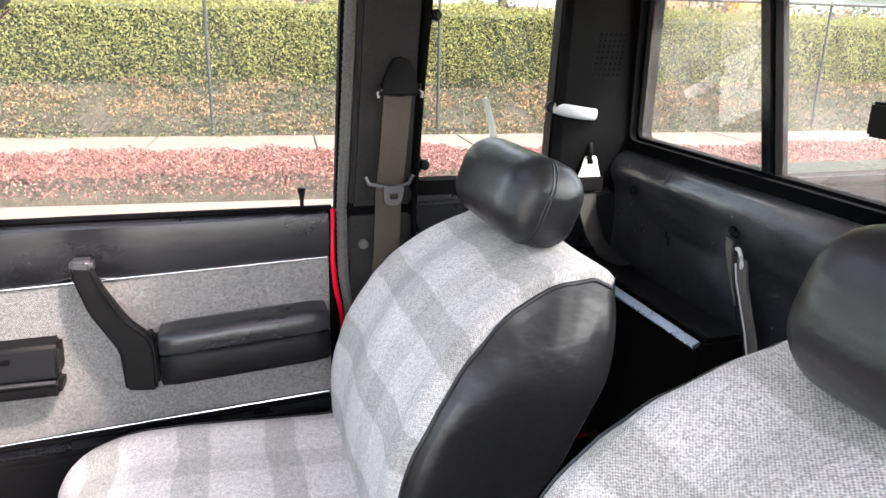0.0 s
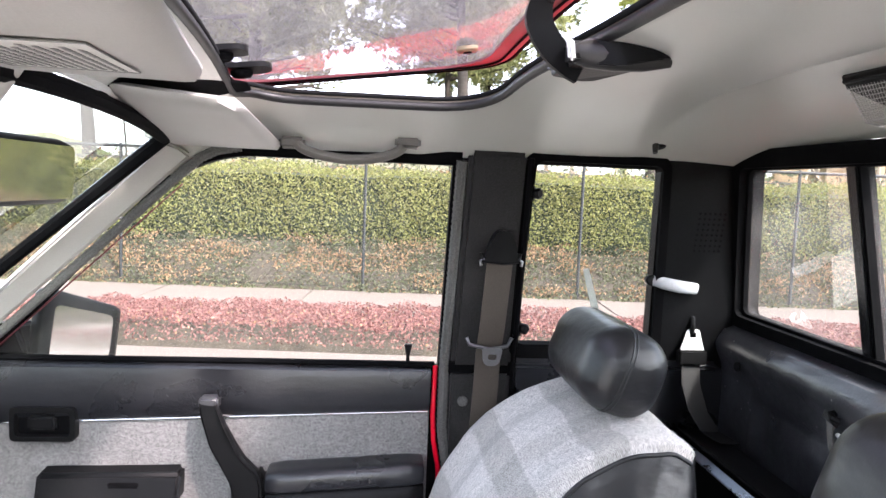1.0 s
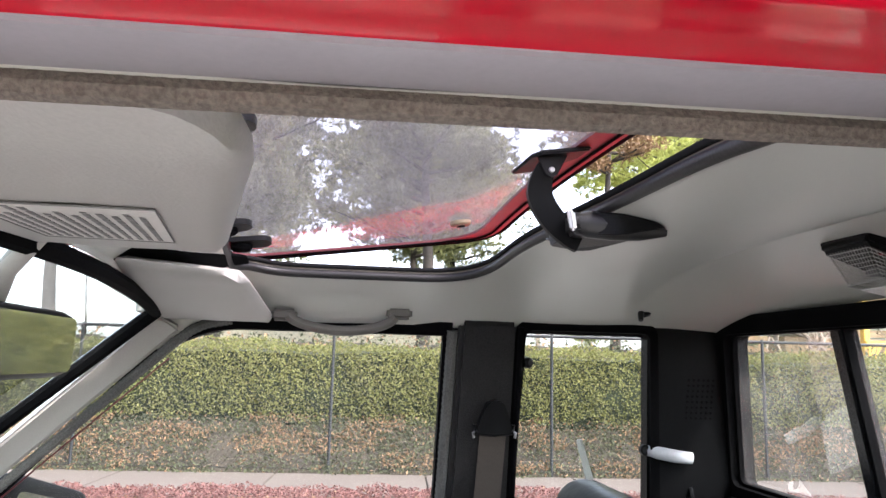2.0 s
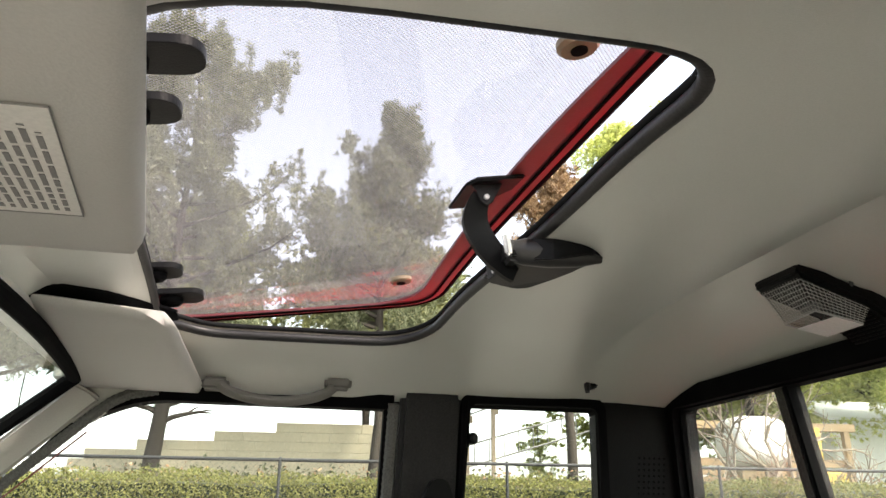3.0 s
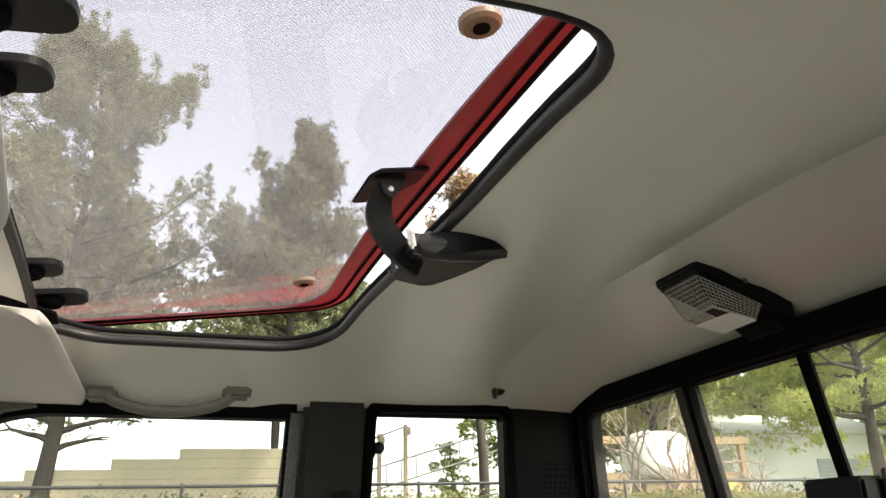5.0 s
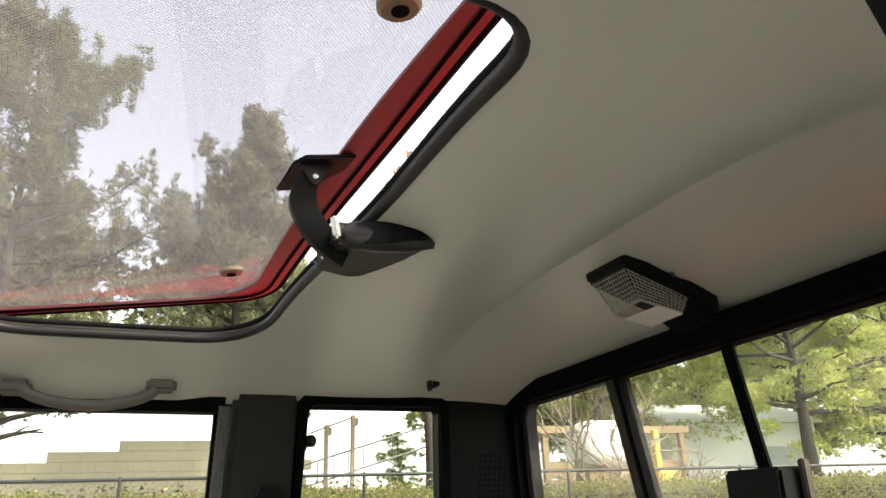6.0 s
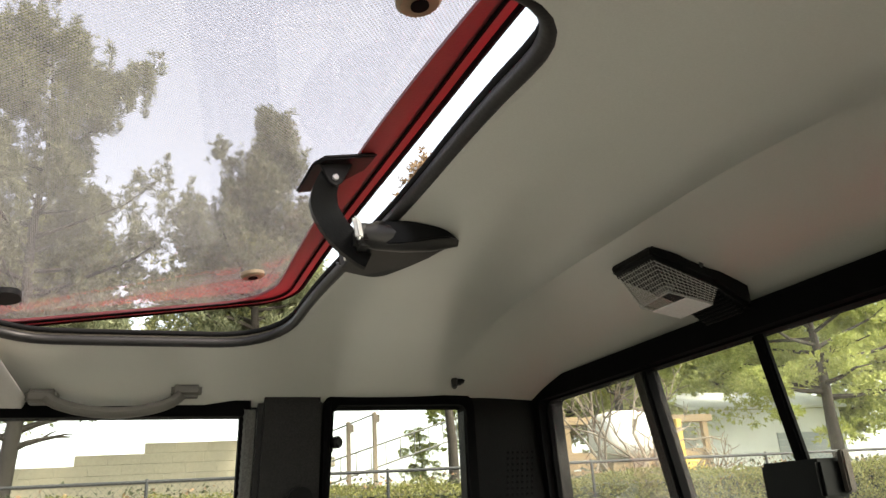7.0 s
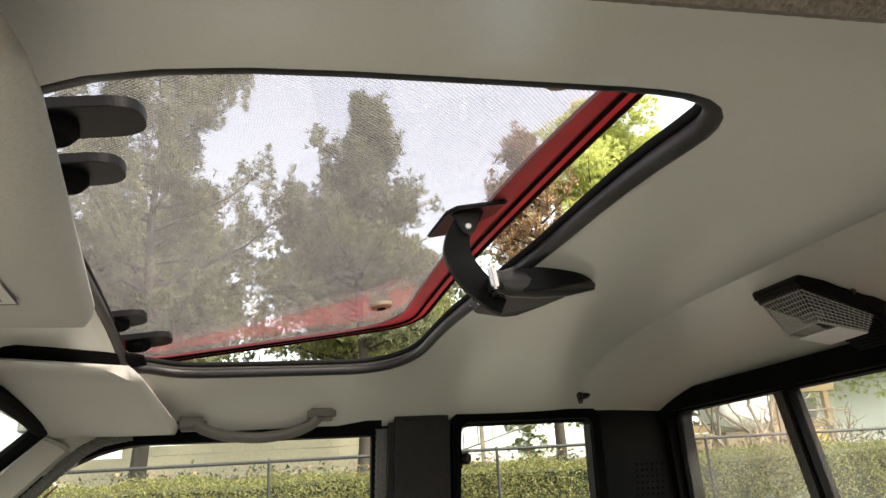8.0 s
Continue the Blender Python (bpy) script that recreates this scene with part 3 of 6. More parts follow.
q = thing("window_4", (0.38, 0.0, 1.3), "quarter window behind the driver in a black frame", "window", kind="structure")
o4 = rounded_outline([(0.150, 1.08), (0.66, 1.08), (0.60, 1.525), (0.150, 1.525)], 0.01)
i4 = rounded_outline([(0.165, 1.116), (0.446, 1.116), (0.413, 1.489), (0.165, 1.489)], 0.026)
part("window_frame", ring_prism(o4, i4, lambda u, v: far_side(u, v, 0.018), lambda u, v: far_side(u, v, -0.03)), PILLAR_TRIM, q)
b = bmesh.new()
b.faces.new([b.verts.new(far_side(x, z, -0.010)) for x, z in i4])
part("pane", b, CLEAR, q)
b = prism([far_side(-0.50, 1.47, 0.03), far_side(-0.44, 1.50, 0.03), far_side(-0.86, 1.04, 0.03), far_side(-0.98, 1.04, 0.03)], [far_side(-0.52, 1.49, -0.05), far_side(-0.42, 1.50, -0.05), far_side(-0.86, 1.04, -0.05), far_side(-1.0, 1.04, -0.05)], 0.004)
solo("wall_driver_windscreen_pillar", b, BEIGE_TRIM, "pale beige windscreen pillar trim", "pillar", "structure")

b = prism([(-0.47, y, z) for y, z in ((1.3025, 1.4955), (1.305, 1.488), (1.335, 1.498), (1.335, 1.530), (1.312, 1.530))], [(0.60, y, z) for y, z in ((1.3025, 1.4955), (1.305, 1.488), (1.335, 1.498), (1.335, 1.530), (1.312, 1.530))], 0.002)
solo("trim_rail", b, PILLAR_TRIM, "black trim strip above the passenger side windows", "trim", "structure")

# floor, sill and cowl
b = box(-1.35, 0.68, -0.09, 1.47, 0.40, 0.44)
solo("floor", b, CARPET, "black carpeted cab floor", "floor", "structure")
b = box(-1.35, 0.68, 1.40, 1.47, 0.30, 0.52, 0.01)
solo("wall_sill", b, RED, "red painted door sill", "sill", "structure")
b = box(-1.40, -1.30, -0.09, 1.47, 0.40, 1.02, 0.01)
solo("wall_firewall", b, CARPET, "black bulkhead below the windscreen", "wall", "structure")


def make_dash():
    sect = [(-1.31, 0.62), (-0.98, 0.62), (-0.90, 0.78), (-0.885, 0.98), (-0.91, 1.035), (-1.0, 1.055), (-1.31, 1.03)]
    b = prism([(x, -0.045, z) for x, z in sect], [(x, 1.385, z) for x, z in sect], 0.02, 3)
    solo("dashboard", b, VINYL, "black padded dashboard below the windscreen", "dashboard", "structure")


make_dash()


# ---- windscreen ----
def make_windscreen():
    w = thing("window_1", (-0.8, MID, 1.25), "curved windscreen in a black rubber frame", "windscreen", kind="structure")

    def at(u, v):
        """u -1..1 across, v 0 at the cowl to 1 at the header."""
        x = -1.12 + 0.60 * v - 0.05 * (1 - u * u) * (1 - v) * 1.4 + 0.03 * (1 - u * u)
        return Vector((x, MID + u * (0.66 - 0.11 * v), 1.02 + 0.485 * v + 0.025 * (1 - u * u) * v))

    b = bmesh.new()
    n, m = 24, 10
    g = [[b.verts.new(at(-1 + 2 * i / n, j / m)) for j in range(m + 1)] for i in range(n + 1)]
    for i in range(n):
        for j in range(m):
            b.faces.new((g[i][j], g[i + 1][j], g[i + 1][j + 1], g[i][j + 1]))
    part("pane", b, TINTED, w)
    edge = [at(-1 + 2 * i / 24, 1) for i in range(25)]
    part("header_seal", tube(edge, 0.012, 8), RUBBER, w)
    for u in (-1, 1):
        part("edge_seal", tube([at(u, j / 8) for j in range(9)], 0.013, 8), RUBBER, w)
        part("edge_trim", tube([at(u * 1.035, j / 8) + Vector((-0.012, 0, 0.006)) for j in range(9)], 0.006, 8), CHROME, w, "bright thin edge trim")
    part("cowl_seal", tube([at(-1 + 2 * i / 24, 0) for i in range(25)], 0.012, 8), RUBBER, w)
    # beige lining between the header and the headliner
    b = bmesh.new()
    rows = []
    for i in range(25):
        u = -1 + 2 * i / 24
        p = at(u, 1)
        q = Vector((-0.498, p.y, liner_z(-0.498, p.y)))
        rows.append([b.verts.new(p + Vector((0.004, 0, 0.012))), b.verts.new(q + Vector((0.004, 0, 0.004))), b.verts.new(q + Vector((0.0, 0, 0.02))), b.verts.new(p + Vector((-0.01, 0, 0.02)))])
    for a, c in zip(rows, rows[1:]):
        for k in range(4):
            b.faces.new((a[k], a[(k + 1) % 4], c[(k + 1) % 4], c[k]))
    part("header_trim", b, LINER, w)
    return at


make_windscreen()

# passenger windscreen pillar: beige cover, ribbed strip, red edge
pillar = thing("wall_windscreen_pillar", (-0.7, 1.3, 1.3), "pale beige windscreen pillar cover with ribbed seal", "pillar", kind="structure")
loop = [Vector(p) for p in ((-0.529, 1.250, 1.500), (-0.505, 1.262, 1.488), (-0.488, 1.276, 1.476), (-0.963, 1.369, 1.050), (-1.025, 1.350, 1.050))]
part("cover", prism(loop, [p + Vector((-0.012, 0.06, 0.016)) for p in loop], 0.006, 3), BEIGE_TRIM, pillar)
part("ribbed_seal", ribbed_strip([(-0.40, 1.284, 1.498), (-0.445, 1.283, 1.489), (-0.472, 1.283, 1.475), (-0.500, 1.285, 1.452), (-0.955, 1.374, 1.042)], 0.0100, 0.005, depth=0.86), WEATHERSTRIP, pillar, "grey ribbed door seal")
part("corner_cover", box(-0.560, -0.445, 1.236, 1.340, 1.4985, 1.535, 0.006), BEIGE_TRIM, pillar)
fillet = [(-0.565, 1.502), (-0.395, 1.512), (-0.395, 1.494), (-0.440, 1.486), (-0.475, 1.466), (-0.505, 1.440), (-0.540, 1.440)]
part("corner_fillet", side_slab(fillet, 0.014, -0.004, 0.0, 0.003), BEIGE_TRIM, pillar)
part("red_edge", tube([(-0.510, 1.302, 1.424), (-0.947, 1.390, 1.030)], 0.0016, 8), RED_DULL, pillar, "red painted door frame edge")


# ---- passenger door ----
def cloth_top(x):
    return 0.964 + 0.038 * x


def cloth_low(x):
    return 0.664 + 0.055 * x


def grid_uv(bm):
    """Cloth laid flat on the door: x along, z up."""
    lay = bm.loops.layers.uv.verify()
    for f in bm.faces:
        for l in f.loops:
            l[lay].uv = (l.vert.co.x, l.vert.co.z)
    return bm


def make_door():
    d = thing("door_1", (-0.42, 1.40, 0.45), "closed passenger door with black vinyl top, grey tweed panel and armrest", "car door", kind="structure")
    part("outer_panel", prism([(-0.92, 1.43, 0.40), (-0.012, 1.43, 0.40), (-0.012, 1.43, 1.05), (-0.92, 1.43, 1.05)], [(-0.92, 1.49, 0.42), (-0.012, 1.49, 0.42), (-0.012, 1.46, 1.05), (-0.92, 1.46, 1.05)], 0.006), RED, d, "red painted steel outside")
    part("inner_panel", box(-0.92, 0.012, 1.402, 1.429, 0.46, 1.056, 0.002), RUBBER, d)
    # lower trim
    b = prism([(-0.90, 1.392, 0.46), (-0.014, 1.392, 0.46), (-0.014, 1.392, 0.665), (-0.90, 1.392, 0.618)], [(-0.90, 1.43, 0.46), (-0.014, 1.43, 0.46), (-0.014, 1.43, 0.665), (-0.90, 1.43, 0.618)], 0.004)
    part("lower_trim", b, VINYL, d)
    b = box(-0.22, -0.016, 1.362, 1.395, 0.50, 0.628, 0.012, 3)
    part("sill_pocket", b, PLASTIC, d, "black moulded pocket at the door's foot")
    b = prism([(-0.88, 1.372, 0.48), (-0.23, 1.372, 0.48), (-0.23, 1.372, 0.612), (-0.88, 1.372, 0.572)], [(-0.88, 1.395, 0.48), (-0.23, 1.395, 0.48), (-0.23, 1.395, 0.618), (-0.88, 1.395, 0.578)], 0.008)
    part("map_pocket", b, PLASTIC, d)
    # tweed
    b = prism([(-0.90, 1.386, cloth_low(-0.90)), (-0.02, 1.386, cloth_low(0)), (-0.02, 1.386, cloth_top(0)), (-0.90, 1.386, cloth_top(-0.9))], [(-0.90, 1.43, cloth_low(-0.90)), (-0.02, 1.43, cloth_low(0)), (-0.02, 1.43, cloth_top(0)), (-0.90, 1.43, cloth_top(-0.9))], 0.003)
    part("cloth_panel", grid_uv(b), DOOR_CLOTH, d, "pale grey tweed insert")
    for f, r in ((cloth_top, 0.0024), (cloth_low, 0.0024)):
        part("chrome_strip", tube([(x, 1.384, f(x)) for x in (-0.9, -0.6, -0.3, -0.024)], r, 8, up=(0, 1, 0)), CHROME, d, "thin bright trim strip")
    part("black_bead", tube([(x, 1.383, cloth_low(x) - 0.010) for x in (-0.9, -0.6, -0.3, -0.024)], 0.005, 8, up=(0, 1, 0)), RUBBER, d)
    # padded top roll
    b = bmesh.new()
    prof = [(1.386, 0.0), (1.378, 0.012), (1.374, 0.035), (1.372, 0.070), (1.376, 0.088), (1.390, 0.097), (1.43, 0.098), (1.43, 0.0)]
    xs = [-0.92 + 0.90 * i / 30 for i in range(31)]
    rows = []
    for x in xs:
        lo = cloth_top(x) + 0.001
        s = (BELT_Z - lo) / 0.098
        dip = 0.010 * math.exp(-((x + 0.458) / 0.045) ** 2)
        rows.append([b.verts.new((x, y + (dip if k < 4 else 0), lo + h * s)) for k, (y, h) in enumerate(prof)])
    n = len(prof)
    for a, c in zip(rows, rows[1:]):
        for k in range(n):
            b.faces.new((a[k], a[(k + 1) % n], c[(k + 1) % n], c[k]))
    b.faces.new(rows[0])
    b.faces.new(rows[-1][::-1])
    part("top_roll", b, VINYL, d, "padded black vinyl door top")
    part("window_wiper", tube([(-0.90, 1.394, 1.062), (-0.45, 1.394, 1.063), (-0.012, 1.394, 1.062)], 0.007, 8, flat=1.3, up=(0, 1, 0)), RUBBER, d, "rubber wiper strip at the window's foot")
    # pull handle running down into the armrest
    blade = [(-0.489, 0.992), (-0.458, 1.000), (-0.432, 0.945), (-0.396, 0.882), (-0.364, 0.850), (-0.356, 0.820), (-0.358, 0.738), (-0.414, 0.744), (-0.418, 0.824), (-0.461, 0.903), (-0.483, 0.963)]
    h = part("pull_handle", prism([(x, 1.322 + 0.030 * max(0.0, (z - 0.93) / 0.07), z) for x, z in blade], [(x, 1.352 + 0.012 * max(0.0, (z - 0.93) / 0.07), z) for x, z in blade], 0.006, 3), PLASTIC, d)
    part("handle_cap", box(-0.488, -0.448, 1.346, 1.378, 0.972, 0.998, 0.006, 3), VINYL_WORN, h, "worn shiny handle cap")
    root = [(-0.410, 0.746), (-0.354, 0.742), (-0.354, 0.840), (-0.375, 0.846), (-0.410, 0.820)]
    part("armrest_root", prism([(x, 1.330, z) for x, z in root], [(x, 1.388, z) for x, z in root], 0.008, 3), PLASTIC, d)
    for nm, zc, hz, material, lab in (("armrest_base", 0.790, 0.066, PLASTIC, ""), ("armrest_pad", 0.841, 0.046, VINYL, "padded black vinyl armrest")):
        b, _ = rounded_box((0.322, 0.078, hz), 0.013, 7, lambda p: Vector((-0.190 + p.x, 1.350 + p.y + 0.006 * max(0.0, p.z / 0.03), zc + p.z + 0.068 * p.x)))
        part(nm, b, material, d, lab, smooth=2.0)
    # ashtray-like door box
    b = prism([(-0.80, 1.330, 0.742), (-0.524, 1.330, 0.744), (-0.522, 1.330, 0.775), (-0.80, 1.330, 0.771)], [(-0.80, 1.388, 0.742), (-0.524, 1.388, 0.744), (-0.522, 1.388, 0.775), (-0.80, 1.388, 0.771)], 0.008, 3)
    bx = part("door_box", b, PLASTIC, d, "black door-mounted box")
    b = prism([(-0.80, 1.326, 0.778), (-0.522, 1.326, 0.782), (-0.520, 1.345, 0.842), (-0.80, 1.345, 0.838)], [(-0.80, 1.388, 0.778), (-0.522, 1.388, 0.782), (-0.520, 1.388, 0.848), (-0.80, 1.388, 0.844)], 0.008, 3)
    part("lid", b, PLASTIC, bx)
    # lighter strip drawn as the sheen along the box's front lip
    part("painted_sheen", box(-0.79, -0.53, 1.325, 1.33, 0.775, 0.780, 0.001), VINYL_WORN, bx)
    part("lid_notch", box(-0.66, -0.60, 1.336, 1.342, 0.812, 0.824, 0.002), RUBBER, bx)
    # inside release
    out = rounded_outline([(-0.858, 0.898), (-0.732, 0.898), (-0.732, 0.968), (-0.858, 0.968)], 0.012)
    inn = rounded_outline([(-0.848, 0.908), (-0.742, 0.908), (-0.742, 0.958), (-0.848, 0.958)], 0.010)
    r = part("release_bezel", ring_prism(out, inn, lambda u, v: Vector((u, 1.365, v)), lambda u, v: Vector((u, 1.395, v))), PLASTIC, d, "black release handle surround")
    part("release_cup", box(-0.850, -0.740, 1.381, 1.395, 0.906, 0.960, 0.003), RUBBER, r)
    part("release_lever", box(-0.826, -0.770, 1.366, 1.382, 0.918, 0.950, 0.006, 3), PLASTIC, r)
    # lock knob
    k = part("lock_knob", tube([(-0.068, 1.400, 1.058), (-0.068, 1.400, 1.078), (-0.068, 1.400, 1.086), (-0.068, 1.400, 1.102), (-0.068, 1.400, 1.104)], [0.004, 0.004, 0.0055, 0.009, 0.007], 12, up=(1, 0, 0)), PLASTIC, d, "black lock knob")
    # glass and window frame
    win = [(-0.905, 1.062), (0.000, 1.062), (0.004, 1.485), (-0.43, 1.485), (-0.515, 1.447)]
    b = bmesh.new()
    b.faces.new([b.verts.new(side(x, z, -0.006)) for x, z in win])
    part("pane", b, CLEAR, d)
    part("frame_rear", side_slab([(-0.004, 1.045), (0.020, 1.045), (0.022, 1.49), (0.002, 1.49)], 0.004, -0.03, bevel=0.003), RUBBER, d)
    top = rounded_outline([(0.018, 1.480), (0.018, 1.506), (-0.43, 1.506), (-0.535, 1.457), (-0.524, 1.442), (-0.425, 1.482)], [0.002, 0.002, 0.06, 0.002, 0.002, 0.05])
    part("frame_top", prism([side(x, z, 0.012) for x, z in top], [side(x, z, -0.03) for x, z in top]), RUBBER, d, "black rubber window frame")
    part("frame_front", tube([side(-0.525, 1.452, -0.006), side(-0.905, 1.072, -0.006)], 0.006, 8), RUBBER, d)
    part("red_edge", tube([(-0.010, 1.386, 1.062), (-0.012, 1.384, 0.96), (-0.008, 1.384, 0.90), (0.004, 1.386, 0.84), (0.008, 1.388, 0.76), (0.008, 1.39, 0.50)], 0.0052, 8, up=(0, 1, 0)), RED, d, "red painted door edge")


make_door()


# ---- passenger B-pillar, quarter window, rear corner ----
def make_pillar():
    p = thing("wall_pillar", (0.08, 1.36, 0.45), "worn grey-black vinyl pillar between door and quarter window", "pillar", kind="structure")
    upper = [(0.020, 1.06), (0.150, 1.06), (0.148, 1.51), (0.030, 1.51)]
    part("upper_cover", side_slab(upper, 0.030, -0.02, 0.0, 0.010), PILLAR_GREY, p)
    low = [(0.012, 0.46), (0.152, 0.46), (0.150, 1.0595), (0.012, 1.0595)]
    part("lower_cover", side_slab(low, 0.030, -0.02, 0.0, 0.010), PILLAR_GREY, p)
    part("seam_backing", side_slab([(0.0145, 1.045), (0.160, 1.045), (0.160, 1.075), (0.0145, 1.075)], 0.022, -0.025, 0.0, 0.002), RUBBER, p)
    pts = [side(0.018, 1.49, 0.014), side(0.012, 1.20, 0.014), side(0.008, 1.06, 0.014), Vector((0.008, 1.378, 0.93)), Vector((0.022, 1.378, 0.84)), Vector((0.026, 1.378, 0.72)), Vector((0.026, 1.378, 0.5))]
    part("ribbed_seal", ribbed_strip(pts, 0.012), WEATHERSTRIP, p, "grey ribbed door seal")
    part("rear_bead", tube([side(0.150, 1.50, 0.028), side(0.152, 1.06, 0.028), Vector((0.152, 1.367, 0.6))], 0.006, 8, up=(0, 1, 0)), RUBBER, p)
    c = Vector((0.048, 1.366, 0.992))
    part("trim_button", disc(c, (0, -1, 0), 0.011, 0.005, 20, 0.002), WEATHERSTRIP, p, "round grey trim button")


make_pillar()


def make_quarter():
    q = thing("window_2", (0.30, 1.35, 1.3), "pop-out quarter window in a black frame", "window", kind="structure")
    out = rounded_outline([(0.140, 1.085), (0.470, 1.085), (0.432, 1.515), (0.142, 1.515)], 0.03)
    inn = rounded_outline([(0.155, 1.116), (0.448, 1.116), (0.417, 1.495), (0.163, 1.495)], 0.017)
    part("window_frame", ring_prism(out, inn, lambda u, v: side(u, v, 0.022), lambda u, v: side(u, v, -0.02)), RUBBER, q)
    b = bmesh.new()
    b.faces.new([b.verts.new(side(x, z, -0.012)) for x, z in inn])
    part("pane", b, CLEAR, q)
    for z in (1.432, 1.150):
        a = side(0.166, z, 0.012)
        h = part("hinge", disc(a, (0.5, -0.86, 0), 0.011, 0.016, 16, 0.004), PLASTIC, q, "black round hinge cap")
        part("hinge_leaf", box(a.x - 0.024, a.x - 0.002, a.y - 0.008, a.y + 0.006, z - 0.02, z + 0.02, 0.004), PLASTIC, h)
    # white over-centre latch
    y = side(0.45, 1.254, 0).y - 0.012
    l = part("latch", tube([(0.430, y - 0.002, 1.262), (0.450, y - 0.014, 1.258), (0.485, y - 0.020, 1.252), (0.525, y - 0.010, 1.247)], [0.010, 0.0125, 0.0130, 0.0115], 12, flat=0.5, up=(0, 1, 0)), PALE_LATCH, q, "white plastic window latch")
    part("latch_pivot", disc((0.428, y + 0.006, 1.262), (0, -1, 0), 0.011, 0.014, 16, 0.003), PLASTIC, l)


make_quarter()


def make_corner():
    c = thing("wall_rear_corner", (0.52, 1.38, 0.6), "black vinyl rear corner pillar with speaker holes", "pillar", kind="structure")
    pts = [(0.447, 1.06), (0.640, 1.06), (0.590, 1.515), (0.415, 1.515)]
    part("cover", side_slab(pts, 0.018, -0.03, 0.0, 0.008), PILLAR_TRIM, c)
    for i in range(6):
        for j in range(8):
            z = 1.405 - 0.011 * j
            part("speaker_hole", disc((0.508 + 0.0105 * i, side(0, z, 0.0175).y, z), (0, -1, -0.2), 0.0026, 0.0015, 8), RUBBER, c)
    # lower side panel below the quarter window
    b = prism([(0.15, 1.376, 0.46), (0.64, 1.376, 0.46), (0.64, 1.376, 1.06), (0.61, 1.376, 1.085), (0.15, 1.376, 1.085)], [(0.15, 1.46, 0.46), (0.64, 1.46, 0.46), (0.64, 1.46, 1.06), (0.61, 1.46, 1.085), (0.15, 1.46, 1.085)], 0.012, 3)
    part("side_panel", b, VINYL, c)
    b = prism([(0.15, 1.362, 1.070), (0.60, 1.362, 1.070), (0.60, 1.385, 1.100), (0.15, 1.385, 1.100)], [(0.15, 1.40, 1.05), (0.60, 1.40, 1.05), (0.60, 1.41, 1.10), (0.15, 1.41, 1.10)], 0.006)
    part("ledge", b, VINYL, c)


make_corner()


# ---- rear wall and window ----
def rear(y, z, inward=0.0):
    return Vector((0.640 - 0.187 * (z - 1.19) - inward, y, z))


def make_rear_window():
    w = thing("window_3", (0.62, MID, 1.19), "sliding rear window with black frame and upright bars", "window", kind="structure")
    m = lambda y: 2 * MID - y
    out = rounded_outline([(1.395, 1.155), (1.295, 1.530), (m(1.295), 1.530), (m(1.395), 1.155)], 0.03)
    inn = rounded_outline([(1.345, 1.192), (1.258, 1.497), (m(1.258), 1.497), (m(1.345), 1.192)], 0.022)
    part("window_frame", ring_prism(out, inn, lambda u, v: rear(u, v, 0.022), lambda u, v: rear(u, v, -0.03)), RUBBER, w)
    in2 = rounded_outline([(1.338, 1.198), (1.253, 1.494), (m(1.253), 1.494), (m(1.338), 1.198)], 0.02)
    part("inner_channel", ring_prism(inn, in2, lambda u, v: rear(u, v, 0.006), lambda u, v: rear(u, v, -0.02)), RUBBER, w, "black glazing channel")
    for y in (0.945, m(0.945)):
        b = prism([rear(y - 0.013, 1.195, 0.008), rear(y + 0.013, 1.195, 0.008), rear(y + 0.013, 1.495, 0.008), rear(y - 0.013, 1.495, 0.008)], [rear(y - 0.013, 1.195, -0.02), rear(y + 0.013, 1.195, -0.02), rear(y + 0.013, 1.495, -0.02), rear(y - 0.013, 1.495, -0.02)], 0.003)
        bar = part("bar", b, ALU, w, "dull metal upright bar")
        part("bar_gasket", prism([rear(y - 0.0175, 1.195, 0.004), rear(y - 0.0135, 1.195, 0.004), rear(y - 0.0135, 1.495, 0.004), rear(y - 0.0175, 1.495, 0.004)], [rear(y - 0.0175, 1.195, -0.02), rear(y - 0.0135, 1.195, -0.02), rear(y - 0.0135, 1.495, -0.02), rear(y - 0.0175, 1.495, -0.02)]), RUBBER, bar)
    b = prism([rear(MID + 0.008, 1.195, 0.006), rear(MID + 0.028, 1.195, 0.006), rear(MID + 0.028, 1.495, 0.006), rear(MID + 0.008, 1.495, 0.006)], [rear(MID + 0.010, 1.195, -0.006), rear(MID + 0.026, 1.195, -0.006), rear(MID + 0.026, 1.495, -0.006), rear(MID + 0.010, 1.495, -0.006)], 0.003)
    part("meeting_bar", b, RUBBER, w, "black bar where the sliding panes meet")
    l = part("latch_box", box(0.566, 0.610, 0.622, 0.712, 1.294, 1.338, 0.004), PLASTIC, w, "black sliding-window latch")
    part("latch_tab", box(0.594, 0.606, 0.612, 0.6215, 1.300, 1.346, 0.002), BELT, l, "brown latch tab")
    for a, c, k in ((1.345, 0.945, -0.004), (0.945, MID + 0.02, -0.010), (MID + 0.02, m(0.945), -0.010), (m(0.945), m(1.345), -0.004)):
        b = bmesh.new()
        b.faces.new([b.verts.new(p) for p in (rear(a, 1.192, k), rear(c, 1.192, k), rear(c, 1.497, k), rear(a if abs(a - MID) < 0.6 else (a + (1.258 - 1.345) * (1 if a > MID else -1)), 1.497, k))])
        part("pane", b, DUSTY, w)


make_rear_window()


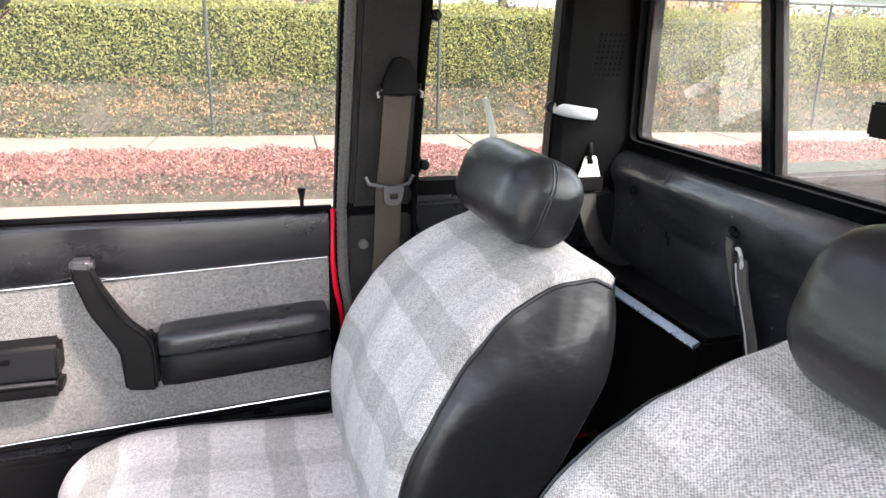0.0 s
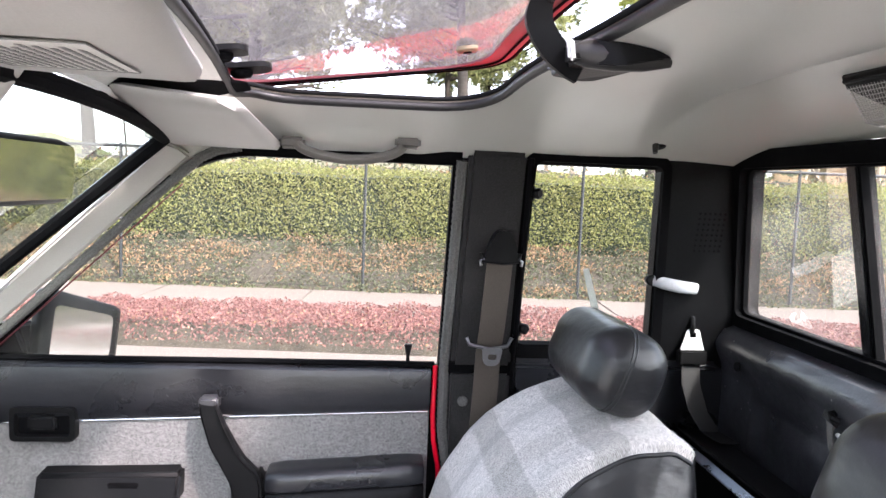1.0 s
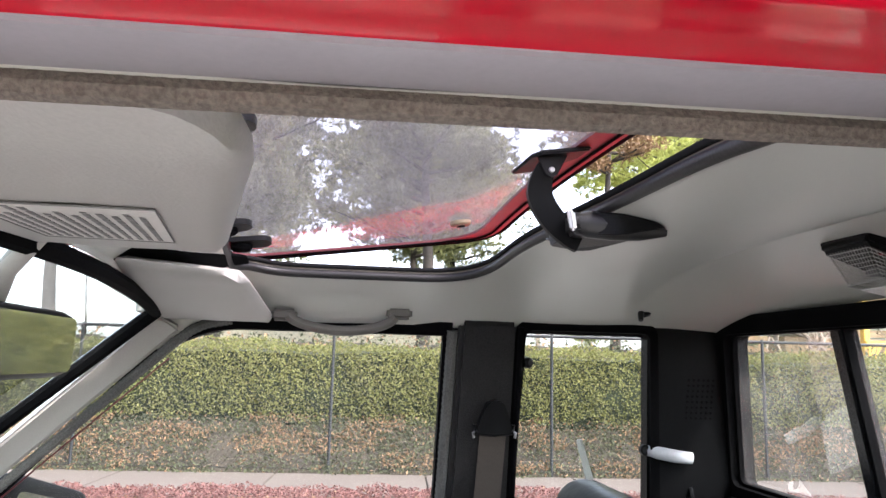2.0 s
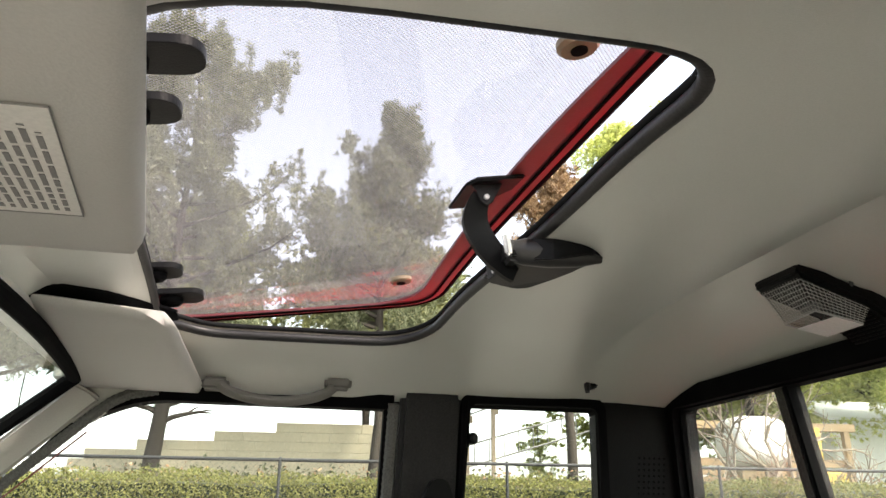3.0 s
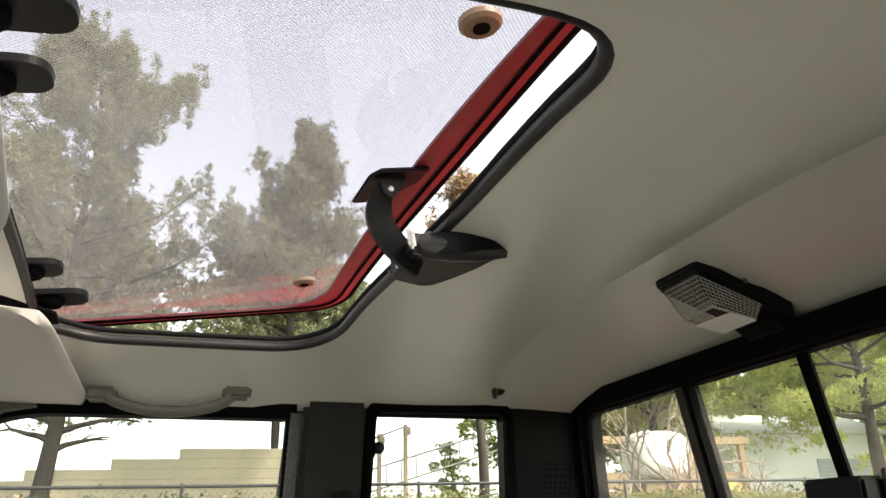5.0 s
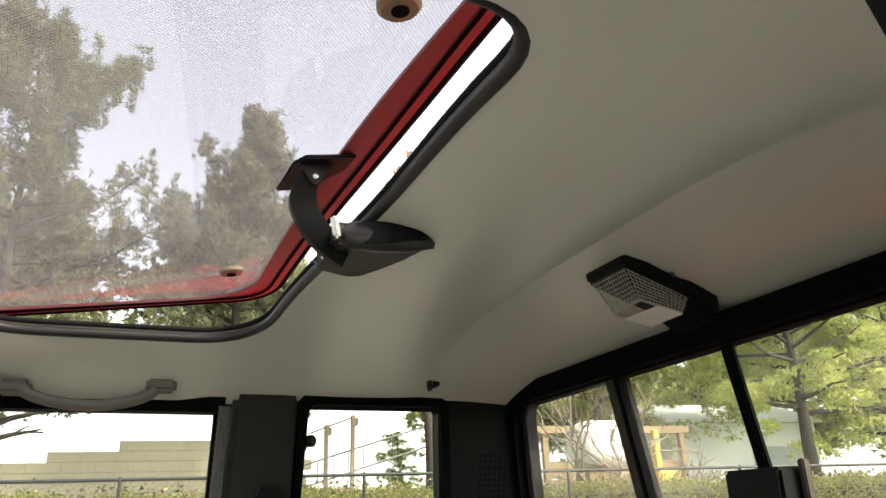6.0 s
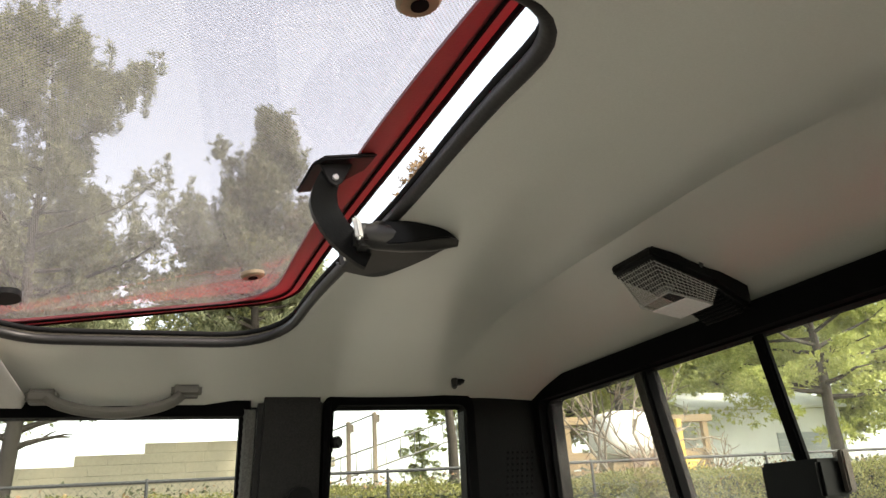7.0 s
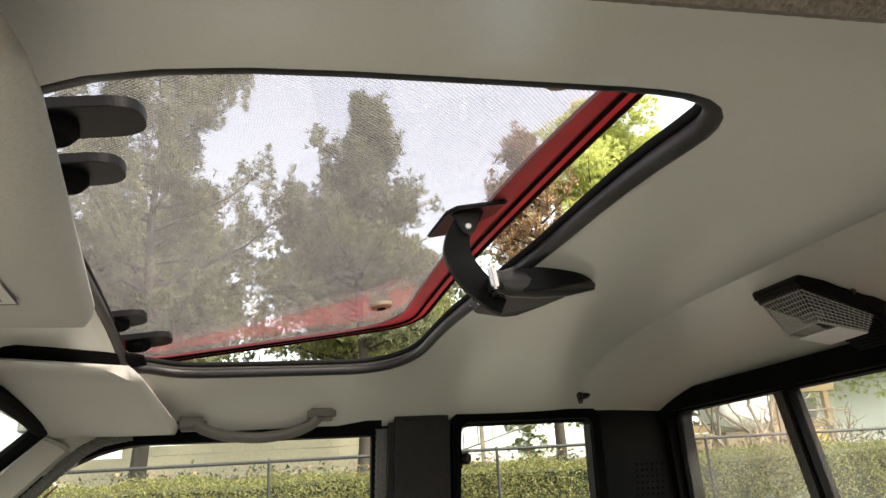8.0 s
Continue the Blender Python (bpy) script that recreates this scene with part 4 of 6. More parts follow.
def make_rear_wall():
    w = thing("wall_rear", (0.62, MID, 0.45), "scuffed black vinyl panel below the rear window", "wall", kind="structure")
    b = bmesh.new()
    ny, nz = 90, 48
    g = []
    for i in range(ny + 1):
        y = 2 * MID - 1.40 + (2.8 - 2 * MID) * i / ny
        row = []
        for j in range(nz + 1):
            z = 0.44 + 0.735 * j / nz
            x = 0.612 + 0.012 * math.sin(9 * y + 2 * z) * 0.3
            # a padded roll along the top, and a shallow panel field below it
            x -= 0.026 * math.exp(-((z - 1.125) / 0.036) ** 2) + 0.004 * noise.noise(Vector((y * 9, z * 9, 1.0))) + 0.004 * noise.noise(Vector((y * 4, z * 14, 5.0)))
            k = min(1.0, max(0.0, min(z - 0.88, 1.06 - z, y - 0.72, 1.24 - y) / 0.03))
            x += 0.018 * k * k * (3 - 2 * k)
            if j == nz:
                x = 0.64
            row.append(b.verts.new((x, y, z)))
        g.append(row)
    for i in range(ny):
        for j in range(nz):
            b.faces.new((g[i][j], g[i + 1][j], g[i + 1][j + 1], g[i][j + 1]))
    geom = bmesh.ops.extrude_face_region(b, geom=b.faces[:])
    for v in geom["geom"]:
        if isinstance(v, bmesh.types.BMVert):
            v.co.x += 0.03
    part("padded_panel", b, VINYL_WORN, w)
    for y, z in ((1.275, 1.098), (0.962, 1.118), (0.40, 1.11)):
        part("trim_button", disc((0.597, y, z), (-1, 0, 0), 0.010, 0.005, 16, 0.002), PLASTIC, w)
    part("rear_skin", box(0.655, 0.67, -0.06, 1.44, 0.40, 1.17, 0.004), RED, w, "red painted steel cab back")


make_rear_wall()


# ---- seats ----
def arc_lengths(pts):
    out = [0.0]
    for a, c in zip(pts, pts[1:]):
        out.append(out[-1] + (Vector(c) - Vector(a)).length)
    return out


def smooth_line(pts, steps=5):
    """A soft curve through points (x, z)."""
    out = []
    n = len(pts)
    for i in range(n - 1):
        p0, p1, p2, p3 = (Vector(pts[max(0, min(n - 1, i + k))]) for k in (-1, 0, 1, 2))
        for k in range(steps):
            t = k / steps
            out.append(0.5 * ((2 * p1) + (p2 - p0) * t + (2 * p0 - 5 * p1 + 4 * p2 - p3) * t * t + (3 * p1 - p0 - 3 * p2 + p3) * t ** 3))
    out.append(Vector(pts[-1]))
    return out


STATIONS = [-1, -0.985, -0.95, -0.90, -0.82, -0.7, -0.55, -0.4, -0.25, -0.1, 0, 0.1, 0.25, 0.4, 0.55, 0.7, 0.82, 0.90, 0.95, 0.985, 1]


def swept_cushion(face, back, half, bulge, seed):
    """A cushion lofted across the seat. face: profile (x, z) of the cloth run; back: profile of the vinyl run that closes it.
    half(x, z): half width. Returns the cloth, the vinyl and the two piping lines."""
    run = smooth_line(face)
    tail = smooth_line(back)[1:-1]
    prof = run + tail
    n, nf = len(prof), len(run)
    cx = sum(p[0] for p in prof) / n
    cz = sum(p[1] for p in prof) / n
    arcs = arc_lengths(prof)
    b = bmesh.new()
    lay = b.loops.layers.uv.new("UVMap")
    grid, uvs = [], {}
    for s in STATIONS:
        a = abs(s)
        k = 1.0 if a < 0.86 else 1.0 - 0.17 * ((a - 0.86) / 0.14) ** 2.2
        row = []
        for i, p in enumerate(prof):
            on = max(0.0, math.sin(math.pi * min(1, i / (nf - 1)))) if i < nf else 0.0
            g = bulge * on * (math.cos(math.pi * min(1, a / 0.62)) * 0.5 - 0.1 + 0.9 * math.exp(-((a - 0.78) / 0.13) ** 2))
            dx, dz = p[0] - cx, p[1] - cz
            l = math.hypot(dx, dz) + 1e-6
            h = half(p[0], p[1])
            w = 0.004 * noise.noise(Vector((s * 3 + seed, i * 0.35, seed))) * (1 if i < nf else 1.6)
            v = b.verts.new((cx + dx * k + dx / l * (g + w), s * h, cz + dz * k + dz / l * (g + w)))
            uvs[v] = (s * h, arcs[i])
            row.append(v)
        grid.append(row)
    kind = {}
    for r in range(len(STATIONS) - 1):
        edge = max(abs(STATIONS[r]), abs(STATIONS[r + 1])) > 0.951
        for i in range(n):
            j = (i + 1) % n
            f = b.faces.new((grid[r][i], grid[r + 1][i], grid[r + 1][j], grid[r][j]))
            kind[f] = edge or i >= nf - 1
            for l in f.loops:
                l[lay].uv = uvs[l.vert]
    for row in (grid[0], grid[-1]):
        sign, ring, c0 = math.copysign(1, row[0].co.y), row, Vector((cx, row[0].co.y, cz))
        for f in (0.8, 0.55, 0.3, 0.1):
            inner = []
            for v in row:
                p = c0.lerp(v.co, f)
                inner.append(b.verts.new((p.x, sign * (half(p.x, p.z) + 0.004 * (1 - f * f)), p.z)))
            for i in range(n):
                j = (i + 1) % n
                kind[b.faces.new((ring[i], ring[j], inner[j], inner[i]))] = True
            ring = inner
        kind[b.faces.new(ring)] = True
    pipes = [[grid[r][i].co.copy() for i in range(nf)] for r in (2, len(STATIONS) - 3)]
    cloth, vinyl = split_off(b, lambda f: kind.get(f, True))
    return cloth, vinyl, pipes


def make_seat(at, label, lift, shift, rest_at, drop=0.0):
    """A bucket seat; at: middle of its base. lift, shift: how the backrest sits; rest_at: middle of the headrest."""
    seat = thing("car_seat", at, label, "car seat", "front seats")
    mid = at[1]

    def settle(bm, dx=0.0, dz=0.0):
        bmesh.ops.translate(bm, verts=bm.verts[:], vec=(dx, mid, dz))
        return bm

    # backrest
    face = [(-0.035, 0.615), (-0.046, 0.690), (-0.040, 0.775), (-0.014, 0.865), (0.034, 0.945), (0.088, 1.008), (0.150, 1.052), (0.225, 1.082), (0.285, 1.086), (0.318, 1.070)]
    back = [(0.318, 1.070), (0.305, 0.965), (0.262, 0.870), (0.205, 0.770), (0.150, 0.690), (0.100, 0.610), (0.03, 0.590), (-0.035, 0.615)]
    half = lambda x, z: 0.268 - 0.055 * max(0.0, min(1.0, (z - 0.90) / 0.18)) ** 1.6
    cloth, vinyl, pipes = swept_cushion(face, back, half, 0.016, at[1] * 3)
    c = part("backrest", settle(cloth, shift, lift), SEAT_CLOTH, seat, "pale grey plaid tweed backrest")
    part("back_shell", settle(vinyl, shift, lift), LEATHERETTE, c, "black leatherette side and back", smooth=2.0)
    for p in pipes:
        part("piping", settle(tube(p, 0.0035, 8), shift, lift), LEATHERETTE, c, "black piping")
    # cushion
    face = [(0.075, 0.625), (0.04, 0.672), (-0.05, 0.676), (-0.16, 0.684), (-0.30, 0.692), (-0.42, 0.688), (-0.495, 0.664), (-0.532, 0.615), (-0.528, 0.560)]
    back = [(-0.528, 0.560), (-0.48, 0.500), (-0.25, 0.490), (0.03, 0.490), (0.085, 0.540), (0.075, 0.625)]
    cloth, vinyl, pipes = swept_cushion(face, back, lambda x, z: 0.252 - 0.03 * max(0.0, (-0.40 - x) / 0.13) ** 2, 0.012, at[1] * 5)
    c = part("seat_cushion", settle(cloth, 0.0, -drop), SEAT_CLOTH, seat, "pale grey plaid tweed seat cushion")
    part("cushion_skirt", settle(vinyl, 0.0, -drop), LEATHERETTE, c, "black leatherette skirt", smooth=2.0)
    for p in pipes:
        part("piping", settle(tube(p, 0.0035, 8), 0.0, -drop), LEATHERETTE, c, "black piping")
    part("seat_base", box(-0.42, 0.04, mid - 0.2, mid + 0.2, 0.44, 0.50, 0.01), PLASTIC, seat)
    # headrest
    lean = Matrix.Rotation(radians(20), 4, "Y")

    def pad(co):
        return Vector(rest_at) + lean @ co

    hx, hy, hz, rr = 0.066, 0.145, 0.068, 0.052

    def plump(co):
        """The padded block swells a little in the middle of each side."""
        return pad(Vector((co.x * (1 + 0.04 * (1 - (co.y / hy) ** 2)), co.y, co.z * (1 + 0.03 * (1 - (co.y / hy) ** 2)))))

    b, _ = rounded_box((2 * hx, 2 * hy, 2 * hz), rr, 15, plump)
    h = part("headrest", b, LEATHERETTE, seat, "smooth black leatherette headrest", smooth=2.0)
    for x0 in (-0.013, -0.007):
        ring = []
        for k in range(64):
            a = 2 * math.pi * k / 64
            cy, cz = math.copysign(hy - rr, math.cos(a)), math.copysign(hz - rr, math.sin(a))
            ring.append(plump(Vector((x0, cy + rr * 1.004 * math.cos(a), cz + rr * 1.004 * math.sin(a)))))
        part("seam", tube(ring, 0.0013, 6, closed=True, up=(1, 0, 0)), LEATHERETTE, h)
    for y in (-0.055, 0.055):
        part("post", tube([Vector(rest_at) + Vector((0.0, y, -0.05)), Vector(rest_at) + Vector((-0.03, y, -0.17))], 0.006, 10), STEEL, seat)
    return seat


make_seat((-0.2, 1.068, 0.44), "passenger bucket seat in pale grey plaid tweed with black leatherette sides", 0.0, 0.012, (0.252, 1.085, 1.156), 0.018)
make_seat((-0.2, 0.278, 0.44), "driver's bucket seat in pale grey plaid tweed with black headrest", 0.076, 0.040, (0.262, 0.285, 1.212))


# ---- passenger seat belt ----
def ribbon(points, width, thick=0.0022, across=(1, 0, 0)):
    """Webbing along points, its width along across."""
    b = bmesh.new()
    a = Vector(across).normalized() * width / 2
    pts = [Vector(p) for p in points]
    rows = []
    for i, p in enumerate(pts):
        d = (pts[min(i + 1, len(pts) - 1)] - pts[max(i - 1, 0)]).normalized()
        n = d.cross(a).normalized() * thick / 2
        rows.append([b.verts.new(q) for q in (p - a - n, p + a - n, p + a + n, p - a + n)])
    for r, s in zip(rows, rows[1:]):
        for k in range(4):
            b.faces.new((r[k], r[(k + 1) % 4], s[(k + 1) % 4], s[k]))
    b.faces.new(rows[0][::-1])
    b.faces.new(rows[-1])
    return b


def make_belt():
    t = thing("seat_belt", (0.1, 1.34, 1.29), "grey-brown seat belt hanging on the door pillar", "seat belt")
    y = lambda z: glass_y(z) - 0.040
    part("webbing", ribbon([(0.104, y(1.312), 1.312), (0.101, y(1.24) - 0.004, 1.24), (0.098, y(1.16) - 0.006, 1.16), (0.094, y(1.10) - 0.006, 1.10), (0.092, 1.345, 1.02), (0.086, 1.345, 0.92), (0.080, 1.345, 0.75), (0.078, 1.345, 0.50)], 0.052), BELT, t)
    loop = rounded_outline([(0.068, 1.294), (0.140, 1.294), (0.133, 1.322), (0.118, 1.358), (0.090, 1.358), (0.075, 1.322)], 0.012)
    a = part("anchor_cover", prism([Vector((x, y(z) - 0.016, z)) for x, z in loop], [Vector((x, y(z) + 0.012, z)) for x, z in loop], 0.005, 3), PLASTIC, t, "black plastic belt anchor cover")
    part("guide_loop", tube([(0.066, y(1.305) - 0.008, 1.312), (0.066, y(1.298) - 0.010, 1.298), (0.103, y(1.292) - 0.012, 1.294), (0.140, y(1.298) - 0.010, 1.298), (0.140, y(1.305) - 0.008, 1.312)], 0.0055, 8), PLASTIC, a)
    for x in (0.070, 0.138):
        part("bolt", tube([(x, y(1.305) - 0.010, 1.300), (x + (0.008 if x > 0.1 else -0.008), y(1.305) - 0.010, 1.296), (x + (0.006 if x > 0.1 else -0.006), y(1.305) - 0.010, 1.287)], 0.0032, 8, up=(0, 1, 0)), STEEL, a)
    # tongue
    k = part("tongue", tube([(0.046, 1.330, 1.135), (0.052, 1.326, 1.122), (0.092, 1.320, 1.114), (0.130, 1.326, 1.120), (0.140, 1.330, 1.136)], 0.0040, 8), STEEL, t, "zinc-plated belt tongue")
    out = rounded_outline([(0.078, 1.116), (0.120, 1.116), (0.114, 1.088), (0.106, 1.080), (0.088, 1.080), (0.080, 1.088)], 0.006)
    inn = rounded_outline([(0.090, 1.104), (0.108, 1.104), (0.108, 1.096), (0.106, 1.092), (0.092, 1.092), (0.090, 1.096)], 0.003)
    part("plate", ring_prism(out, inn, lambda u, v: Vector((u, 1.316, v)), lambda u, v: Vector((u, 1.320, v))), STEEL, k)


make_belt()


def make_rear_belt():
    t = thing("rear_seat_belt", (0.53, 1.38, 1.14), "black rear seat belt with bright tongue hooked on the corner pillar", "seat belt")
    y = 1.352
    part("hook", tube([(0.530, 1.375, 1.186), (0.530, 1.352, 1.182), (0.530, 1.346, 1.165), (0.530, 1.352, 1.150)], 0.0055, 8, up=(1, 0, 0)), PLASTIC, t)
    out = rounded_outline([(0.506, 1.112), (0.560, 1.112), (0.552, 1.136), (0.546, 1.158), (0.520, 1.158), (0.514, 1.136)], 0.006)
    inn = rounded_outline([(0.5255, 1.140), (0.5405, 1.140), (0.5405, 1.146), (0.5395, 1.152), (0.5265, 1.152), (0.5255, 1.146)], 0.002)
    part("tongue", ring_prism(out, inn, lambda u, v: Vector((u, y - 0.002, v)), lambda u, v: Vector((u, y + 0.002, v))), WHITE_PLASTIC, t, "bright metal belt tongue")
    part("tongue_grip", box(0.502, 0.563, y - 0.012, y + 0.010, 1.084, 1.114, 0.003), PLASTIC, t)
    part("webbing", ribbon([(0.532, y, 1.086), (0.528, y - 0.016, 1.045), (0.540, y - 0.034, 0.99), (0.558, y - 0.060, 0.955), (0.575, y - 0.110, 0.948)], 0.040), BELT_BLACK, t)


make_rear_belt()


def make_strap():
    t = thing("hanging_strap", (0.58, 0.95, 1.1), "faded grey strap with buckle hung on a hook", "strap")
    part("bolt", disc((0.604, 0.944, 1.121), (-1, 0, 0.1), 0.009, 0.014, 14, 0.003), STEEL, t, "domed steel bolt")
    part("hook", tube([(0.592, 0.946, 1.108), (0.580, 0.948, 1.104), (0.576, 0.936, 1.102), (0.584, 0.930, 1.098)], 0.0055, 8), PLASTIC, t)
    part("knot", ribbon([(0.582, 0.950, 1.104), (0.575, 0.944, 1.098), (0.580, 0.934, 1.094)], 0.022, 0.010, (0.1, 1, 0.1)), BELT_BLACK, t)
    b = ribbon([(0.580, 0.946, 1.098), (0.578, 0.940, 1.07), (0.579, 0.932, 1.04), (0.582, 0.923, 1.01), (0.584, 0.915, 0.985)], 0.020, 0.003, (0.1, 1, 0))
    for v in b.verts:
        # the frayed end narrows to a point
        k = max(0.0, min(1.0, (1.09 - v.co.z) / 0.105))
        m = 0.946 - 0.031 * k
        v.co.y = m + (v.co.y - m) * (1 - 0.72 * k)
    part("webbing", b, STRAP_GREY, t, "faded grey frayed webbing end")
    part("clip", tube([(0.580, 0.926, 1.078), (0.574, 0.914, 1.082), (0.572, 0.904, 1.074), (0.574, 0.902, 1.060), (0.578, 0.906, 1.052)], 0.0034, 8), WHITE_PLASTIC, t, "white plastic clip")
    part("flat_strap", ribbon([(0.581, 0.910, 1.066), (0.578, 0.898, 1.03), (0.580, 0.882, 0.99), (0.584, 0.868, 0.95), (0.588, 0.855, 0.90)], 0.024, 0.004, (0.1, 1, 0)), STRAP_GREY, t, "grey-beige flat strap")
    part("strap_edge", tube([(0.577, 0.920, 1.056), (0.575, 0.910, 1.03), (0.577, 0.894, 0.99), (0.581, 0.880, 0.95), (0.585, 0.867, 0.90)], 0.0016, 6), WHITE_PLASTIC, t, "pale bound edge of the strap")
    part("second_strap", ribbon([(0.584, 0.924, 1.045), (0.582, 0.916, 1.02), (0.584, 0.904, 0.98), (0.588, 0.894, 0.94), (0.590, 0.880, 0.90)], 0.022, 0.005, (0.2, 1, 0)), BELT_BLACK, t)


make_strap()

ledge = thing("cargo_ledge", (0.5, 1.0, 0.94), "black ledge with worn lip and painted highlight behind the seats", "ledge")
part("shelf", box(0.505, 0.600, 0.885, 1.36, 0.60, 0.940, 0.008), PLASTIC, ledge)
part("lower_box", box(0.515, 0.600, 0.02, 0.880, 0.60, 0.86, 0.010), CARPET, ledge)
# the worn lip's bluish highlight, drawn as a bright strip
part("face_strip", prism([(0.487, 0.885, 0.932), (0.501, 0.885, 0.941), (0.501, 1.35, 0.941), (0.487, 1.35, 0.932)], [(0.490, 0.885, 0.925), (0.5035, 0.885, 0.932), (0.5035, 1.35, 0.932), (0.490, 1.35, 0.925)], 0.0015), EDGE, ledge, "blue-grey strip painted as the lip's highlight")
part("lip", tube([(0.506, 0.870, 0.948), (0.506, 1.06, 0.948), (0.506, 1.36, 0.948)], 0.0045, 8, flat=0.8), RUBBER, ledge, "black rolled lip")


# ---- sun visors ----
def make_visor(name, corners, label, mount, writing):
    """A padded visor; corners in plan: rear inner, rear outer, front outer, front inner, with their heights."""
    c = sum((Vector(p) for p in corners), Vector()) / 4
    t = thing(name, c, label, "sun visor", "sun visors")
    b = bmesh.new()
    n = 22
    top, low = [], []
    A, B, C, D = (Vector(p) for p in corners)
    for i in range(n + 1):
        ru, rl = [], []
        for j in range(n + 1):
            u, v = i / n, j / n
            # rounded corners in plan
            uu, vv = 2 * u - 1, 2 * v - 1
            e = max(0.0, (abs(uu) - 0.72) / 0.28), max(0.0, (abs(vv) - 0.60) / 0.40)
            r = math.hypot(*e)
            if r > 1:
                uu = math.copysign(0.72 + 0.28 * e[0] / r, uu)
                vv = math.copysign(0.60 + 0.40 * e[1] / r, vv)
            p = A.lerp(B, (uu + 1) / 2).lerp(D.lerp(C, (uu + 1) / 2), (vv + 1) / 2)
            m = max(abs(uu), abs(vv))
            th = 0.011 * (1 - max(0.0, (m - 0.82) / 0.18) ** 2 * 0.9)
            w = 0.0016 * noise.noise(Vector((u * 4, v * 4, c.y * 7))) + 0.0012 * max(0.0, noise.noise(Vector((u * 9, v * 3, c.y * 3)))) * (1 - v)
            ru.append(b.verts.new(p + Vector((0, 0, th))))
            rl.append(b.verts.new(p - Vector((0, 0, th + w))))
        top.append(ru)
        low.append(rl)
    for i in range(n):
        for j in range(n):
            b.faces.new((top[i][j], top[i + 1][j], top[i + 1][j + 1], top[i][j + 1]))
            b.faces.new((low[i][j], low[i][j + 1], low[i + 1][j + 1], low[i + 1][j]))
    for i in range(n):
        b.faces.new((top[i][0], low[i][0], low[i + 1][0], top[i + 1][0]))
        b.faces.new((top[i][n], top[i + 1][n], low[i + 1][n], low[i][n]))
        b.faces.new((top[0][i], top[0][i + 1], low[0][i + 1], low[0][i]))
        b.faces.new((top[n][i], low[n][i], low[n][i + 1], top[n][i + 1]))
    body = part("visor_pad", b, BEIGE, t, smooth=1.2)
    part("hinge_rod", tube([D.lerp(C, 0.05), D.lerp(C, 0.97), mount], 0.005, 8), BEIGE_TRIM, t)
    part("hinge_mount", disc(Vector(mount) - Vector((0, 0, 0.004)), (0, 0, 1), 0.016, 0.022, 14, 0.004), BEIGE_TRIM, t)
    if writing:
        # warning label: a framed sheet with rows of print that cannot be read
        def on(u, v, k=0.0):
            p = A.lerp(B, u).lerp(D.lerp(C, u), v)
            return p - Vector((0, 0, 0.0125 + k))

        u0, u1, v0, v1 = writing
        fr = [(u0, v0), (u1, v0), (u1, v1), (u0, v1)]
        lab = part("label", prism([on(*p) for p in fr], [on(*p, 0.0006) for p in fr]), LABEL, body, "pale printed warning label")
        rng = random.Random(4)
        edge = [on(*p, 0.0007) for p in fr]
        for a, d in zip(edge, edge[1:] + edge[:1]):
            part("rule", tube([a, d], 0.0006, 4), INK, lab)
        for k in range(12):
            v = v0 + (v1 - v0) * (0.08 + 0.84 * k / 11)
            x = u0 + (u1 - u0) * 0.06
            end = u0 + (u1 - u0) * rng.uniform(0.78, 0.95)
            while x < end:
                w = rng.uniform(0.012, 0.045)
                part("print_bar", prism([on(x, v, 0.0008), on(min(x + w, end), v, 0.0008), on(min(x + w, end), v + 0.018, 0.0008), on(x, v + 0.018, 0.0008)], [on(x, v, 0.0011), on(min(x + w, end), v, 0.0011), on(min(x + w, end), v + 0.018, 0.0011), on(x, v + 0.018, 0.0011)]), INK, lab)
                x += w + 0.009
    return t


make_visor("sun_visor", [(-0.326, 0.872, 1.537), (-0.322, 1.302, 1.501), (-0.524, 1.285, 1.501), (-0.570, 0.872, 1.560)], "beige padded passenger sun visor folded up", (-0.540, 1.225, 1.508), None)
make_visor("sun_visor", [(-0.312, 0.620, 1.537), (-0.222, 0.125, 1.508), (-0.440, 0.125, 1.508), (-0.500, 0.640, 1.543)], "beige padded driver's sun visor with printed label", (-0.50, 0.16, 1.515), (0.29, 0.67, 0.22, 0.72))


# black strip that paints the shade in the slot above the passenger's visor
b = bmesh.new()
rows = []
for i in range(17):
    x = -0.350 - 0.156 * i / 16
    y = 0.872 + max(0.0, liner_z(x, 0.90) - visor_top(x, 0.872) - 0.006) / 0.24
    y1 = y + 0.03 + 0.10 * min(1.0, (-0.350 - x) / 0.06)
    za, zc = liner_z(x, y) - 0.002, liner_z(x, y1) - 0.002
    rows.append([b.verts.new(p) for p in ((x, y, za), (x, y1, zc), (x, y1, zc + 0.004), (x, y, za + 0.004))])
for r, q in zip(rows, rows[1:]):
    for k in range(4):
        b.faces.new((r[k], r[(k + 1) % 4], q[(k + 1) % 4], q[k]))
b.faces.new(rows[0])
b.faces.new(rows[-1][::-1])
solo("trim_visor_shade", b, RUBBER, "black strip painted as shade above the sun visor", "trim", "structure")


